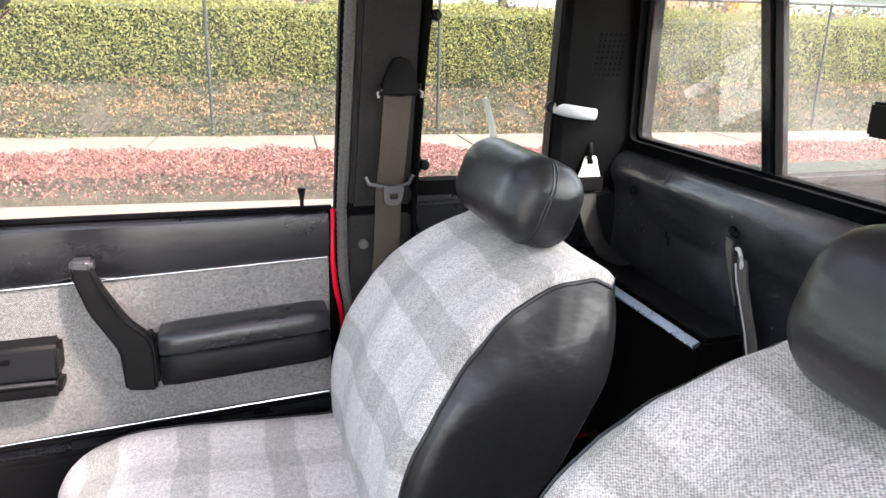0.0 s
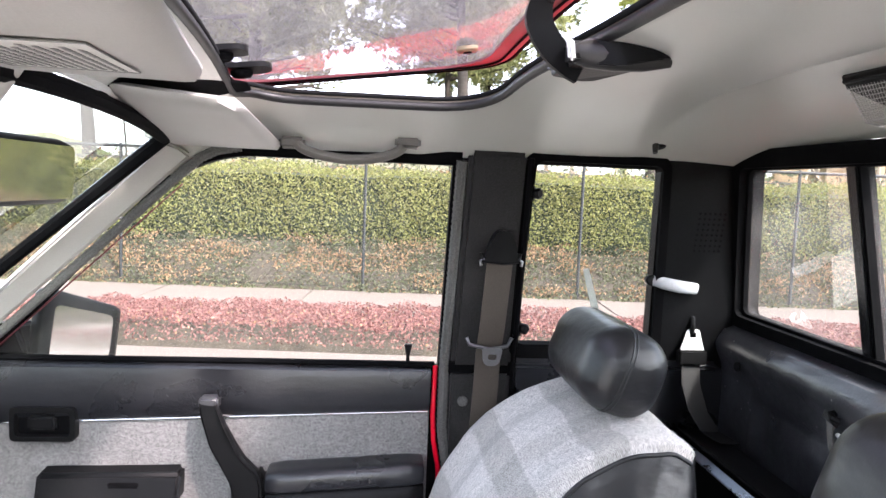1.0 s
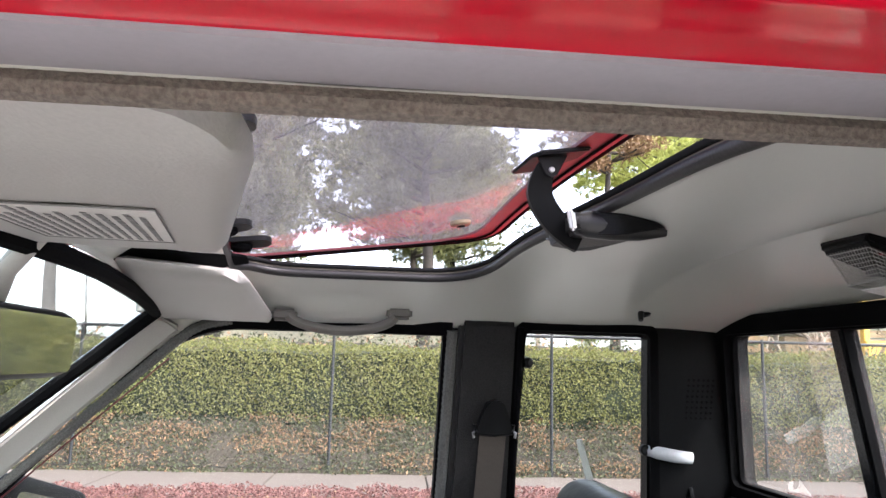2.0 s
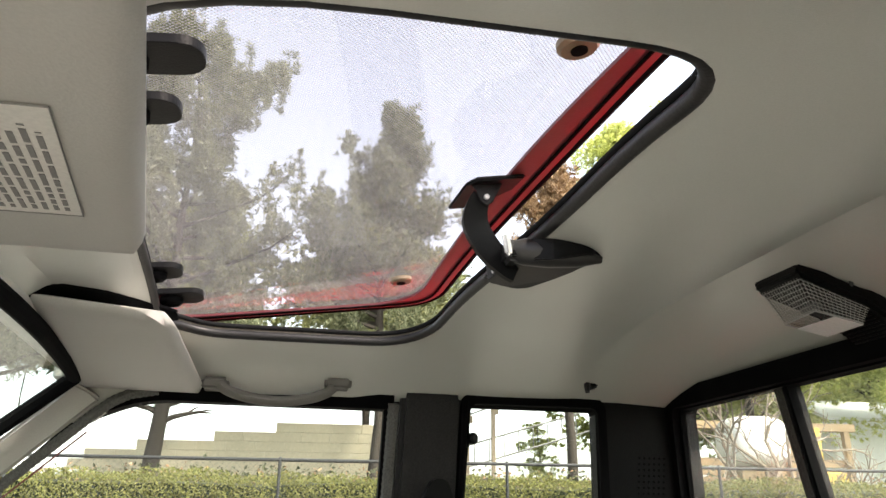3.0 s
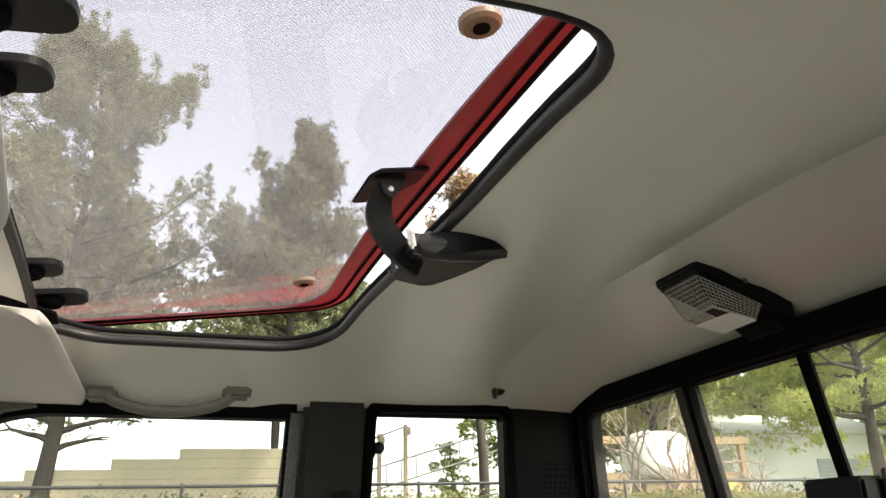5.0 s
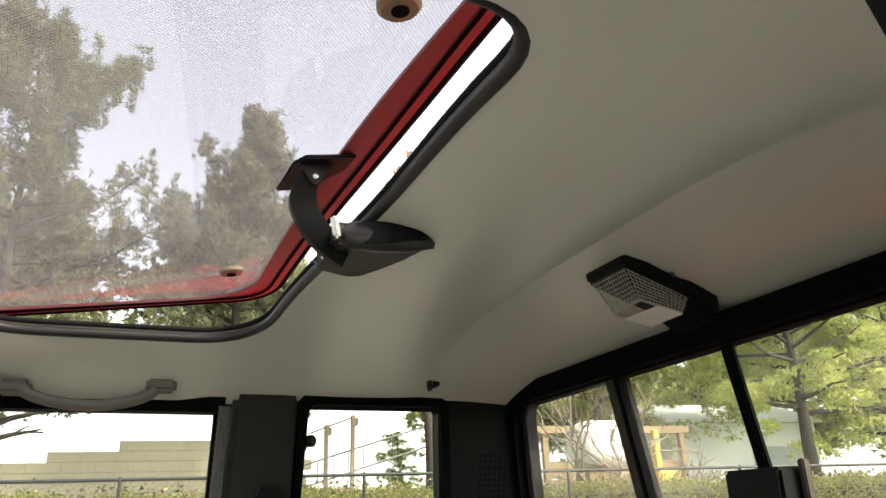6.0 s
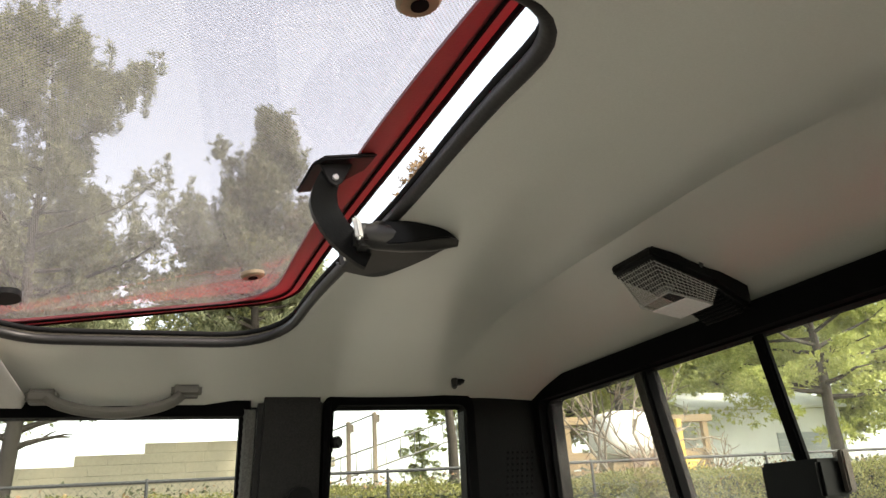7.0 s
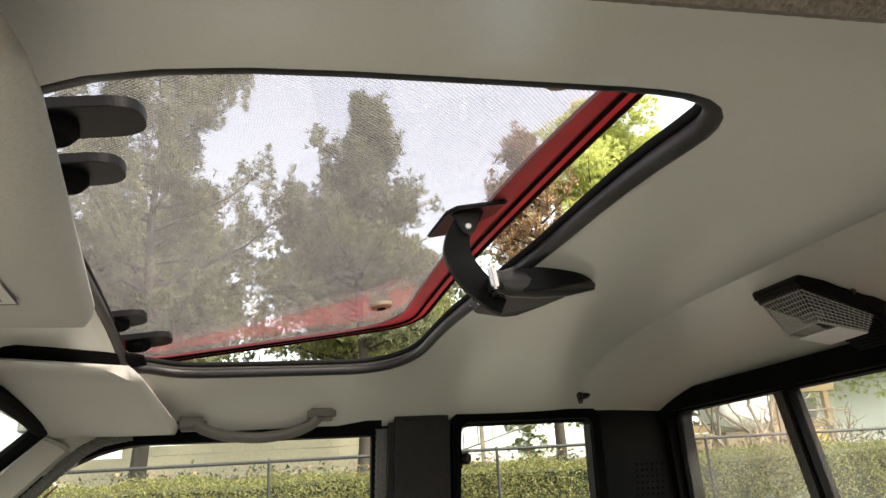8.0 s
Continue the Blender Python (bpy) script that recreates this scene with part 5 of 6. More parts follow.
# ---- grab handle and coat hook ----
def make_grab():
    t = thing("grab_handle", (-0.18, 1.262, 1.52), "beige plastic grab handle above the passenger door", "grab handle")
    pts = smooth_line([(-0.293, 1.507), (-0.280, 1.497), (-0.244, 1.486), (-0.192, 1.481), (-0.142, 1.487), (-0.111, 1.498), (-0.098, 1.509)], 4)
    part("bow", tube([(x, 1.244, z) for x, z in pts], 0.0092, 12, flat=1.5, up=(0, 1, 0)), HANDLE, t)
    for x0, x1 in ((-0.325, -0.279), (-0.114, -0.066)):
        z = 1.507 if x0 < -0.2 else 1.516
        part("end_cap", box(x0, x1, 1.238, 1.275, z - 0.010, z + 0.012, 0.006, 3), HANDLE, t)


make_grab()
t = thing("coat_hook", (0.388, 1.256, 1.535), "small black plastic coat hook on the headliner", "coat hook")
part("base", tube([(0.398, 1.258, 1.556), (0.392, 1.250, 1.548), (0.383, 1.243, 1.537), (0.379, 1.240, 1.529)], [0.013, 0.021, 0.021, 0.012], 14, flat=0.85), PLASTIC, t)
part("peg", tube([(0.384, 1.238, 1.540), (0.376, 1.228, 1.530), (0.374, 1.222, 1.517)], [0.006, 0.006, 0.0045], 10), SATIN_BLACK, t)


# ---- sunroof ----
def make_sunroof():
    t = thing("sunroof", (-0.13, 0.71, 1.6), "tilted glass sunroof with faded red frame and black latch", "sunroof")
    e0, e1 = grow(opening, 0.013), grow(opening, -0.012)
    # trim that hides the headliner's edge, and the rubber on the roof's rim
    b = ring_prism(e0, opening, lambda u, v: Vector((u, v, liner_z(u, v) - 0.0010)), lambda u, v: Vector((u, v, liner_z(u, v) + 0.010)))
    b.verts.ensure_lookup_table()
    for k in range(len(e0)):
        # the outer rim dips into the headliner
        b.verts[k].co.z += 0.0013
    part("headliner_trim", b, LINER, t, "rolled beige edge of the headliner")
    lip = [Vector((p[0], p[1], liner_z(*p) + 0.0055)) for p in grow(opening, 0.002)]
    part("inner_seal", tube(lip, 0.0074, 14, closed=True), SEAL_SATIN, t, "thick dark rubber trim round the opening")
    part("well", ring_prism(grow(opening, 0.014), grow(opening, 0.003), lambda u, v: Vector((u, v, liner_z(u, v) + 0.006)), lambda u, v: Vector((u, v, roof_z(u, v) + 0.0065))), WELL_TAN, t, "tan rolled sides of the roof opening")
    up = [Vector((p[0], p[1], roof_z(*p) + 0.0065)) for p in grow(opening, 0.002)]
    part("outer_seal", tube(up, 0.0040, 10, closed=True), SEAL, t, "black rubber roof seal")

    # glass panel, hinged in front
    def on(u, v, k=0.0):
        return Vector((u, v, 1.628 + 0.112 * (u + 0.36) - 0.03 * ((v - 0.70) / 0.48) ** 2 + k))

    rim0 = rounded_outline([(-0.450, 0.225), (0.120, 0.225), (0.113, 0.620), (0.067, 1.152), (-0.450, 1.190)], [0.08, 0.08, 0.15, 0.065, 0.08], 8)
    win0 = rounded_outline([(-0.400, 0.270), (0.093, 0.270), (0.062, 0.620), (0.030, 1.140), (-0.400, 1.164)], [0.08, 0.08, 0.15, 0.085, 0.08], 8)
    rim, win = [], []
    for i in range(len(rim0)):
        a, c = (i, (i + 1) % len(rim0))
        n = max(1, int((rim0[c] - rim0[a]).length / 0.04))
        rim += [rim0[a].lerp(rim0[c], k / n) for k in range(n)]
        win += [win0[a].lerp(win0[c], k / n) for k in range(n)]
    b = bmesh.new()
    ring = [b.verts.new(on(*p, 0.006)) for p in rim]
    mid = b.verts.new(on(-0.14, 0.70, 0.006))
    inner = [b.verts.new(on(*(Vector(p).lerp(Vector((-0.14, 0.70)), 0.5)), 0.006)) for p in rim]
    for i in range(len(ring)):
        j = (i + 1) % len(ring)
        b.faces.new((ring[i], ring[j], inner[j], inner[i]))
        b.faces.new((inner[i], inner[j], mid))
    g = part("pane", b, SMOKED, t, "smoked glass with a woven sun screen")
    f = part("frame", ring_prism(rim, win, lambda u, v: on(u, v, 0.0), lambda u, v: on(u, v, 0.004)), RED_DULL, t, "faded red frame round the glass")
    groove = [on(*p, -0.001) for p in grow(rim, -0.015)]
    part("groove", tube(groove, 0.0022, 6, closed=True), RUBBER, f, "black groove")
    part("edge_seal", tube([on(*p, 0.003) for p in grow(rim, 0.001)], 0.005, 8, closed=True), RUBBER, f)
    for u, v in ((-0.012, 1.035), (0.036, 0.388)):
        p = on(u, v, 0.004)
        k = part("glass_plug", disc(p, (0.13, 0, -1), 0.0175, 0.008, 22, 0.003), TAN_KNOB, t, "tan nylon screw plug")
        part("plug_hole", disc(p + Vector((0.0011, 0, -0.0075)), (0.13, 0, -1), 0.007, 0.002, 14), RUBBER, k)
    # hinges in front: rounded tabs on the glass, each with a boss
    for v, x0, x1 in ((0.412, -0.345, -0.246), (0.500, -0.345, -0.275), (0.945, -0.392, -0.330), (1.050, -0.392, -0.312)):
        tab = rounded_outline([(x0, v - 0.024), (x1, v - 0.024), (x1, v + 0.024), (x0, v + 0.024)], [0.004, 0.022, 0.022, 0.004])
        h = part("hinge", prism([on(*p, -0.009) for p in tab], [on(*p, -0.001) for p in tab], 0.002), PLASTIC, t, "black hinge bracket")
        p = on((x0 + x1) / 2 - 0.006, v, -0.009)
        part("hinge_boss", disc(p, (0.1, 0, -1), 0.017, 0.010, 16, 0.004), RUBBER, h)
    # latch: bracket on the glass, bent arm, tapered handle on the headliner
    plate = [(0.006, 0.752), (0.012, 0.678), (0.022, 0.662), (0.078, 0.654), (0.074, 0.690), (0.052, 0.726), (0.028, 0.748)]
    br = part("latch_bracket", prism([on(u, v, -0.006) for u, v in plate], [on(u, v, -0.001) for u, v in plate], 0.002), PLASTIC, t, "black latch bracket on the glass")
    ear = [(0.018, 1.668), (0.056, 1.670), (0.043, 1.644), (0.036, 1.640), (0.029, 1.644)]
    part("bracket_ear", prism([(x, 0.674, z) for x, z in ear], [(x, 0.678, z) for x, z in ear], 0.001), PLASTIC, br)
    part("pin", disc((0.036, 0.674, 1.6500), (0, -1, -0.1), 0.0036, 0.003, 12, 0.001), STEEL_PALE, br, "bright pivot screw")
    arm = smooth_line([(0.036, 1.662), (0.027, 1.640), (0.029, 1.620), (0.047, 1.597), (0.068, 1.582), (0.082, 1.575)], 5)
    arm3 = [(x, 0.684 + 0.026 * max(0.0, min(1.0, (1.650 - z) / 0.07)), z) for x, z in arm]
    b = bmesh.new()
    rows = []
    for i, p in enumerate(arm3):
        d = (Vector(arm3[min(i + 1, len(arm3) - 1)]) - Vector(arm3[max(i - 1, 0)])).normalized()
        s = d.cross(Vector((0, 1, 0))).normalized() * (0.010 + 0.005 * min(1.0, i / 8))
        rows.append([b.verts.new(Vector(p) + s * a + Vector((0, c, 0))) for a, c in ((-1, -0.004), (1, -0.004), (1, 0.005), (-1, 0.005))])
    for p, q in zip(rows, rows[1:]):
        for k in range(4):
            b.faces.new((p[k], p[(k + 1) % 4], q[(k + 1) % 4], q[k]))
    b.faces.new(rows[0][::-1])
    b.faces.new(rows[-1])
    part("latch_arm", b, PLASTIC, t, "bent black latch arm", smooth=0.9)
    for x, y, z, h in ((0.056, 0.668, 1.592, 0.013), (0.061, 0.742, 1.588, 0.010)):
        part("bushing", prism([(x - 0.004, y - 0.004, z + h), (x + 0.005, y - 0.004, z + h * 0.8), (x + 0.008, y - 0.004, z - h), (x, y - 0.004, z - h)], [(x - 0.004, y + 0.005, z + h), (x + 0.005, y + 0.005, z + h * 0.8), (x + 0.008, y + 0.005, z - h), (x, y + 0.005, z - h)], 0.003, 2), WHITE_PLASTIC, t, "white nylon bushing")

    # wedge-shaped shell on the headliner, with a barrel along its near side
    shell = rounded_outline([(0.058, 0.776), (0.104, 0.788), (0.150, 0.742), (0.173, 0.668), (0.150, 0.650), (0.104, 0.654), (0.064, 0.690)], [0.012, 0.025, 0.03, 0.010, 0.012, 0.02, 0.012])

    def under(x, y, k):
        """The shell is deepest by the arm and thins out towards its tip."""
        d = 0.026 * max(0.16, min(1.0, (0.176 - x) / 0.066))
        return Vector((x, y, liner_z(x, y) - 0.0005 - d * k))

    part("latch_base", prism([under(u, v, 0.0) for u, v in shell], [under(u + 0.002 * (u < 0.1), v - 0.004 * (v > 0.73), 1.0) for u, v in shell], 0.0035, 3), PLASTIC, t, "black wedge-shaped latch base")
    barrel = [(0.070, 0.688), (0.082, 0.683), (0.110, 0.675), (0.140, 0.667), (0.168, 0.662)]
    part("latch_barrel", tube([(x, y, liner_z(x, y) - 0.013 + 0.06 * max(0.0, x - 0.10)) for x, y in barrel], [0.012, 0.016, 0.0165, 0.013, 0.004], 14, up=(0, 0, 1)), SATIN_BLACK, t, "satin black latch barrel")
    cap = part("barrel_cap", box(0.060, 0.079, 0.676, 0.704, 1.577, 1.603, 0.005, 3), SATIN_BLACK, t, "squared barrel end")
    part("lever_slot", box(0.064, 0.076, 0.6745, 0.679, 1.581, 1.590, 0.002), RUBBER, cap)
    part("rim_screw", disc((0.060, 0.768, 1.586), (-0.4, 0.2, -1), 0.0035, 0.002, 10), STEEL, t)


make_sunroof()


# ---- dome lamp ----
def make_dome():
    t = thing("dome_lamp", (0.48, 0.69, 1.57), "switched-off ceiling lamp with clear ribbed lens in black housing", "ceiling lamp")
    lo, hi = 0.632, 0.741

    def seat_in(bm):
        """The lamp is drawn at one size and set at another between the crease and the rear window."""
        for v in bm.verts:
            x, y, z = v.co
            v.co = Vector((0.412 + (x - 0.394) * 0.69, 0.655 + (y - 0.632) * 0.80, 1.589 + (z - 1.584) * 1.28))
        return bm

    sect = [(0.400, liner_z(0.400, 0.69) + 0.002), (0.394, 1.584), (0.402, 1.575), (0.528, 1.552), (0.592, 1.530), (0.602, 1.531), (0.600, 1.565), (0.50, liner_z(0.50, 0.69) + 0.004)]
    part("housing", seat_in(prism([(x, lo, z) for x, z in sect], [(x, hi, z) for x, z in sect], 0.011, 4)), PLASTIC, t, "black plastic lamp housing")
    for i in range(7):
        x = 0.540 + 0.0075 * i
        z = 1.5475 - (x - 0.54) * 0.36
        part("rib", seat_in(box(x, x + 0.0035, lo + 0.010, hi - 0.010, z - 0.004, z + 0.006, 0.001)), PLASTIC, t)
    top = [(0.404, 0.640, 1.5755), (0.536, 0.640, 1.5505), (0.536, 0.733, 1.5505), (0.404, 0.733, 1.5755)]
    bot = [(0.438, 0.652, 1.5455), (0.530, 0.652, 1.5360), (0.526, 0.727, 1.5345), (0.440, 0.727, 1.5430)]
    lens = part("lens", seat_in(prism(top, bot, 0.003, 2)), LENS, t, "clear ribbed lens")
    T, U = [Vector(p) for p in top], [Vector(p) for p in bot]
    for p, q, m, along, over in ((0, 3, 14, 8, Vector((-0.0006, 0, -0.0006))), (0, 1, 13, 8, Vector((0, -0.0006, -0.0004)))):
        for i in range(m):
            k = (i + 0.5) / m
            part("prism_rib", seat_in(tube([T[p].lerp(T[q], k) + over, U[p].lerp(U[q], k) + over], 0.0004, 5)), LENS_RIB, lens)
        for i in range(along):
            k = (i + 0.5) / along
            part("prism_rib", seat_in(tube([T[p].lerp(U[p], k) + over, T[q].lerp(U[q], k) + over], 0.0004, 5)), LENS_RIB, lens)
    edge = [Vector(p) for p in bot] + [Vector(bot[0])]
    for a, c in zip(edge, edge[1:]):
        part("lens_edge", seat_in(tube([a, c], 0.0008, 6)), LENS_RIB, lens)
    part("bulb", seat_in(tube([(0.470, 0.672, 1.556), (0.470, 0.684, 1.556), (0.470, 0.704, 1.556), (0.470, 0.716, 1.556)], [0.003, 0.005, 0.005, 0.003], 10)), STEEL, t)
    fl = [Vector(bot[0]).lerp(Vector(bot[1]), 0.40), Vector(bot[1]), Vector(bot[2]), Vector(bot[3]).lerp(Vector(bot[2]), 0.30)]
    part("reflector", seat_in(prism([p + Vector((0, 0, -0.0012)) for p in fl], [p + Vector((0, 0, -0.0004)) for p in fl])), WHITE_PLASTIC, t, "white reflector strip")
    part("screw", seat_in(disc((0.500, lo + 0.0005, 1.572), (0, -1, -0.2), 0.004, 0.002, 12)), STEEL, t)


make_dome()


# ---- mirrors ----
def make_inside_mirror():
    t = thing("rear_view_mirror", (-0.5, 0.68, 1.44), "black rear-view mirror on a pale curved arm", "mirror")
    turn = Matrix.Translation((-0.528, 0.690, 1.438)) @ Matrix.Rotation(radians(-1.0), 4, "Z") @ Matrix.Rotation(radians(3), 4, "Y")
    # face looks along +x of its own frame, width along y
    b, _ = rounded_box((0.036, 0.242, 0.076), 0.014, 6, lambda p: turn @ p)
    h = part("shell", b, PLASTIC, t, smooth=2.0)
    face = rounded_outline([(-0.100, -0.031), (0.112, -0.031), (0.112, 0.031), (-0.100, 0.031)], 0.012)
    part("mirror_face", prism([turn @ Vector((0.0188, u, v)) for u, v in face], [turn @ Vector((0.015, u, v)) for u, v in face]), MIRROR, h, "mirror glass")
    pts = [(-0.470, 0.600, 1.556), (-0.485, 0.606, 1.534), (-0.515, 0.625, 1.505), (-0.535, 0.655, 1.475), (-0.540, 0.680, 1.450)]
    part("arm", tube([Vector(p) for p in pts], [0.014, 0.011, 0.010, 0.009, 0.009], 12), BEIGE_TRIM, t, "pale curved mirror arm")
    part("mount", disc((-0.468, 0.598, 1.553), (0.15, 0, 1), 0.020, 0.02, 16, 0.004), BEIGE_TRIM, t)


make_inside_mirror()


def make_door_mirror():
    t = thing("door_mirror", (-0.82, 1.52, 1.08), "black door mirror outside the passenger window", "mirror")
    turn = Matrix.Translation((-0.792, 1.525, 1.086)) @ Matrix.Rotation(radians(-27), 4, "Z") @ Matrix.Rotation(radians(-5.5), 4, "Y") @ Matrix.Rotation(radians(-14), 4, "X")
    b, _ = rounded_box((0.044, 0.212, 0.160), 0.018, 7, lambda p: turn @ Vector((p.x, p.y, p.z * (1.0 - 0.13 * p.y / 0.095))))
    h = part("shell", b, PLASTIC, t, smooth=2.0)
    face = rounded_outline([(-0.080, -0.060), (0.076, -0.050), (0.076, 0.045), (-0.080, 0.055)], 0.016)
    part("mirror_face", prism([turn @ Vector((0.0226, u, v)) for u, v in face], [turn @ Vector((0.019, u, v)) for u, v in face]), MIRROR, h, "mirror glass")
    part("foot", prism([(-0.93, 1.408, 1.062), (-0.84, 1.408, 1.062), (-0.86, 1.400, 1.13), (-0.92, 1.400, 1.13)], [(-0.90, 1.50, 1.045), (-0.85, 1.50, 1.045), (-0.85, 1.50, 1.12), (-0.90, 1.50, 1.12)], 0.008, 3), PLASTIC, t)


make_door_mirror()

# pale strip stuck on the quarter glass
t = thing("window_strip", (0.312, 1.36, 1.237), "narrow pale plastic strip stuck on the quarter window", "strip")
part("strip", prism([side(0.291, 1.278, -0.0165), side(0.303, 1.280, -0.0165), side(0.340, 1.180, -0.0165), side(0.323, 1.180, -0.0165)], [side(0.291, 1.278, -0.020), side(0.303, 1.280, -0.020), side(0.340, 1.180, -0.020), side(0.323, 1.180, -0.020)], 0.001), WHITE_PLASTIC, t)


# ---- load bed behind the cab ----
bed = thing("load_bed", (1.6, MID, 0.6), "red pickup load bed with grey liner and rail caps", "pickup bed", kind="structure")
for k in (1, -1):
    at = lambda y, k=k: MID + k * (y - MID)
    y0, y1 = sorted((at(1.36), at(1.40)))
    part("liner_side", box(0.76, 2.55, y0, y1, 0.62, 1.07, 0.01), PLASTIC, bed, "dark grey ribbed liner")
    y0, y1 = sorted((at(1.40), at(1.50)))
    part("bed_side", box(0.74, 2.60, y0, y1, 0.50, 1.085, 0.02), RED, bed, "red painted bed side")
    y0, y1 = sorted((at(1.35), at(1.49)))
    part("rail_cap", box(0.745, 2.58, y0, y1, 1.072, 1.100, 0.010), VINYL, bed, "dark rail cap")
part("bed_floor", box(0.74, 2.6, 0.0, 1.34, 0.56, 0.62, 0.005), PLASTIC, bed)
part("headboard", box(0.735, 0.765, -0.06, 1.40, 0.60, 1.08, 0.01), RED, bed)
part("tailgate", box(2.56, 2.62, -0.06, 1.40, 0.55, 1.08, 0.01), RED, bed)


# ---- outside: a road, a planted strip, a path and a fence, laid out square to the fence ----
OUT = Matrix.Translation((0, 1.3, 0)) @ Matrix.Rotation(radians(-4.5), 4, "Z") @ Matrix.Translation((0, -1.3, 0))


def out(x, y, z=0.0):
    return OUT @ Vector((x, y, z))


def outside(bm):
    bmesh.ops.transform(bm, matrix=OUT, verts=bm.verts[:])
    return bm


def sheet(x0, x1, y0, y1, z):
    b = bmesh.new()
    b.faces.new([b.verts.new(p) for p in ((x0, y0, z), (x1, y0, z), (x1, y1, z), (x0, y1, z))])
    return outside(b)


solo("ground", sheet(-900, 900, -900, 900, -0.16), GRASS, "flat dry grassland reaching to the horizon", "ground", "structure")
solo("road", outside(box(-120, 120, -6, 5.55, -0.3, -0.12)), ASPHALT, "pale worn asphalt road", "road", "structure")
solo("kerb", outside(box(-120, 120, 5.55, 5.95, -0.3, 0.0, 0.02)), CONCRETE, "pale concrete kerb and gutter", "kerb", "structure")
solo("soil_strip", outside(box(-120, 120, 5.95, 7.38, -0.3, -0.03)), SOIL, "bare soil under the red shrubs", "soil", "structure")
pave = thing("pavement", (0, 9, -0.1), "pale concrete footpath with joints", "footpath", kind="structure")
for i in range(22):
    x = -18.7 + 1.9 * i
    part("slab", outside(box(x, x + 1.885, 7.39, 9.72, -0.2, 0.0, 0.008)), CONCRETE, pave)


def cloud(name, centres, sizes, material, label, category, lean=(0, -0.6, 0.5), aspect=0.55, spread=1.0, parent=None, kind="stuff", seed=1, fold=0.18):
    """Many small folded leaves: centres (n, 3), sizes (n), leaning on average along lean."""
    rng = np.random.default_rng(seed)
    n = len(centres)
    nrm = rng.normal(size=(n, 3)) * spread + np.array(lean)
    nrm /= np.linalg.norm(nrm, axis=1, keepdims=True)
    a = np.cross(nrm, rng.normal(size=(n, 3)))
    a /= np.linalg.norm(a, axis=1, keepdims=True) + 1e-9
    c = np.cross(nrm, a)
    L, W = sizes[:, None] / 2, sizes[:, None] / 2 * aspect
    v = np.stack([centres - a * L, centres + c * W + nrm * L * fold, centres + a * L, centres - c * W + nrm * L * fold], 1).reshape(-1, 3)
    idx = np.arange(n)[:, None] * 4
    faces = np.concatenate([idx + [0, 1, 2], idx + [0, 2, 3]])
    return leaf_mesh(name, v, faces, material, label, category, parent, kind)


def leaf_mesh(name, v, faces, material, label, category, parent, kind):
    if parent is not None:
        v = v - np.array(ORIGIN[parent])
    me = bpy.data.meshes.new(name)
    me.from_pydata(v.tolist(), [], faces.tolist())
    me.materials.append(material)
    ob = new(name, me)
    ORIGIN[ob] = Vector((0, 0, 0))
    if parent is not None:
        ob.parent = parent
        return tagged(ob, label, kind=kind)
    return tagged(ob, label, category, "", kind)


def placed(x, y, z):
    """Arrays in the fence's frame, moved into the world."""
    m = np.array(OUT)
    p = np.stack([x, y, z], 1)
    return p @ m[:3, :3].T + m[:3, 3]


def bumps(x, y, k, seed):
    """Soft uneven relief, about -1..1."""
    return (np.sin(x * 1.7 * k + seed) + np.sin(x * 3.1 * k + 2.1 * seed + y * 2) + np.sin(x * 0.63 * k + 1.3 * seed) + 0.6 * np.sin(x * 7.3 * k + y * 5 + seed)) / 3.6


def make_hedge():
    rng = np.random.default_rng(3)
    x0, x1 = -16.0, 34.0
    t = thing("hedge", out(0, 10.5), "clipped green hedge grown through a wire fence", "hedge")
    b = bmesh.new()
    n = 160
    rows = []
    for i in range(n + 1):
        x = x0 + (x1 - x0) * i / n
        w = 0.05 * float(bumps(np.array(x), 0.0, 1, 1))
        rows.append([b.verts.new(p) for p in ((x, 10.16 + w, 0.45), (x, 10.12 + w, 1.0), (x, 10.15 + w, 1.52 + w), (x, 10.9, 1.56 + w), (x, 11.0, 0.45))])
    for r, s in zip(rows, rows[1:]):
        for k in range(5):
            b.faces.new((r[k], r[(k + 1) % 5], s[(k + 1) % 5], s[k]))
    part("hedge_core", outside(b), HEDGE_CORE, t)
    for count, material, name, seed, size in ((82000, HEDGE_LEAF, "leaves", 5, 0.038), (34000, HEDGE_TIP, "tip_leaves", 6, 0.034)):
        x = rng.uniform(x0, x1, count)
        x[: count * 2 // 3] = rng.uniform(-7, 12, count * 2 // 3)
        z = 0.62 + 1.06 * rng.uniform(0, 1, count) ** (0.95 if seed == 5 else 0.6) + 0.09 * bumps(x, 0, 2.3, 4)
        y = 10.09 + 0.05 * bumps(x, z, 1, 1) + 0.05 * bumps(x * 2.2, z * 3, 2, 9) + rng.normal(0, 0.025, count) + np.maximum(0, z - 1.5) * 0.35
        top = rng.uniform(0, 1, count) < 0.14
        y = np.where(top, rng.uniform(10.1, 10.9, count), y)
        z = np.where(top, 1.60 + 0.08 * bumps(x, y, 2.3, 4) + rng.normal(0, 0.03, count), z)
        cloud(name, placed(x, y, z), rng.uniform(0.6, 1.3, count) * size, material, "", "", parent=t, seed=seed, aspect=0.62)


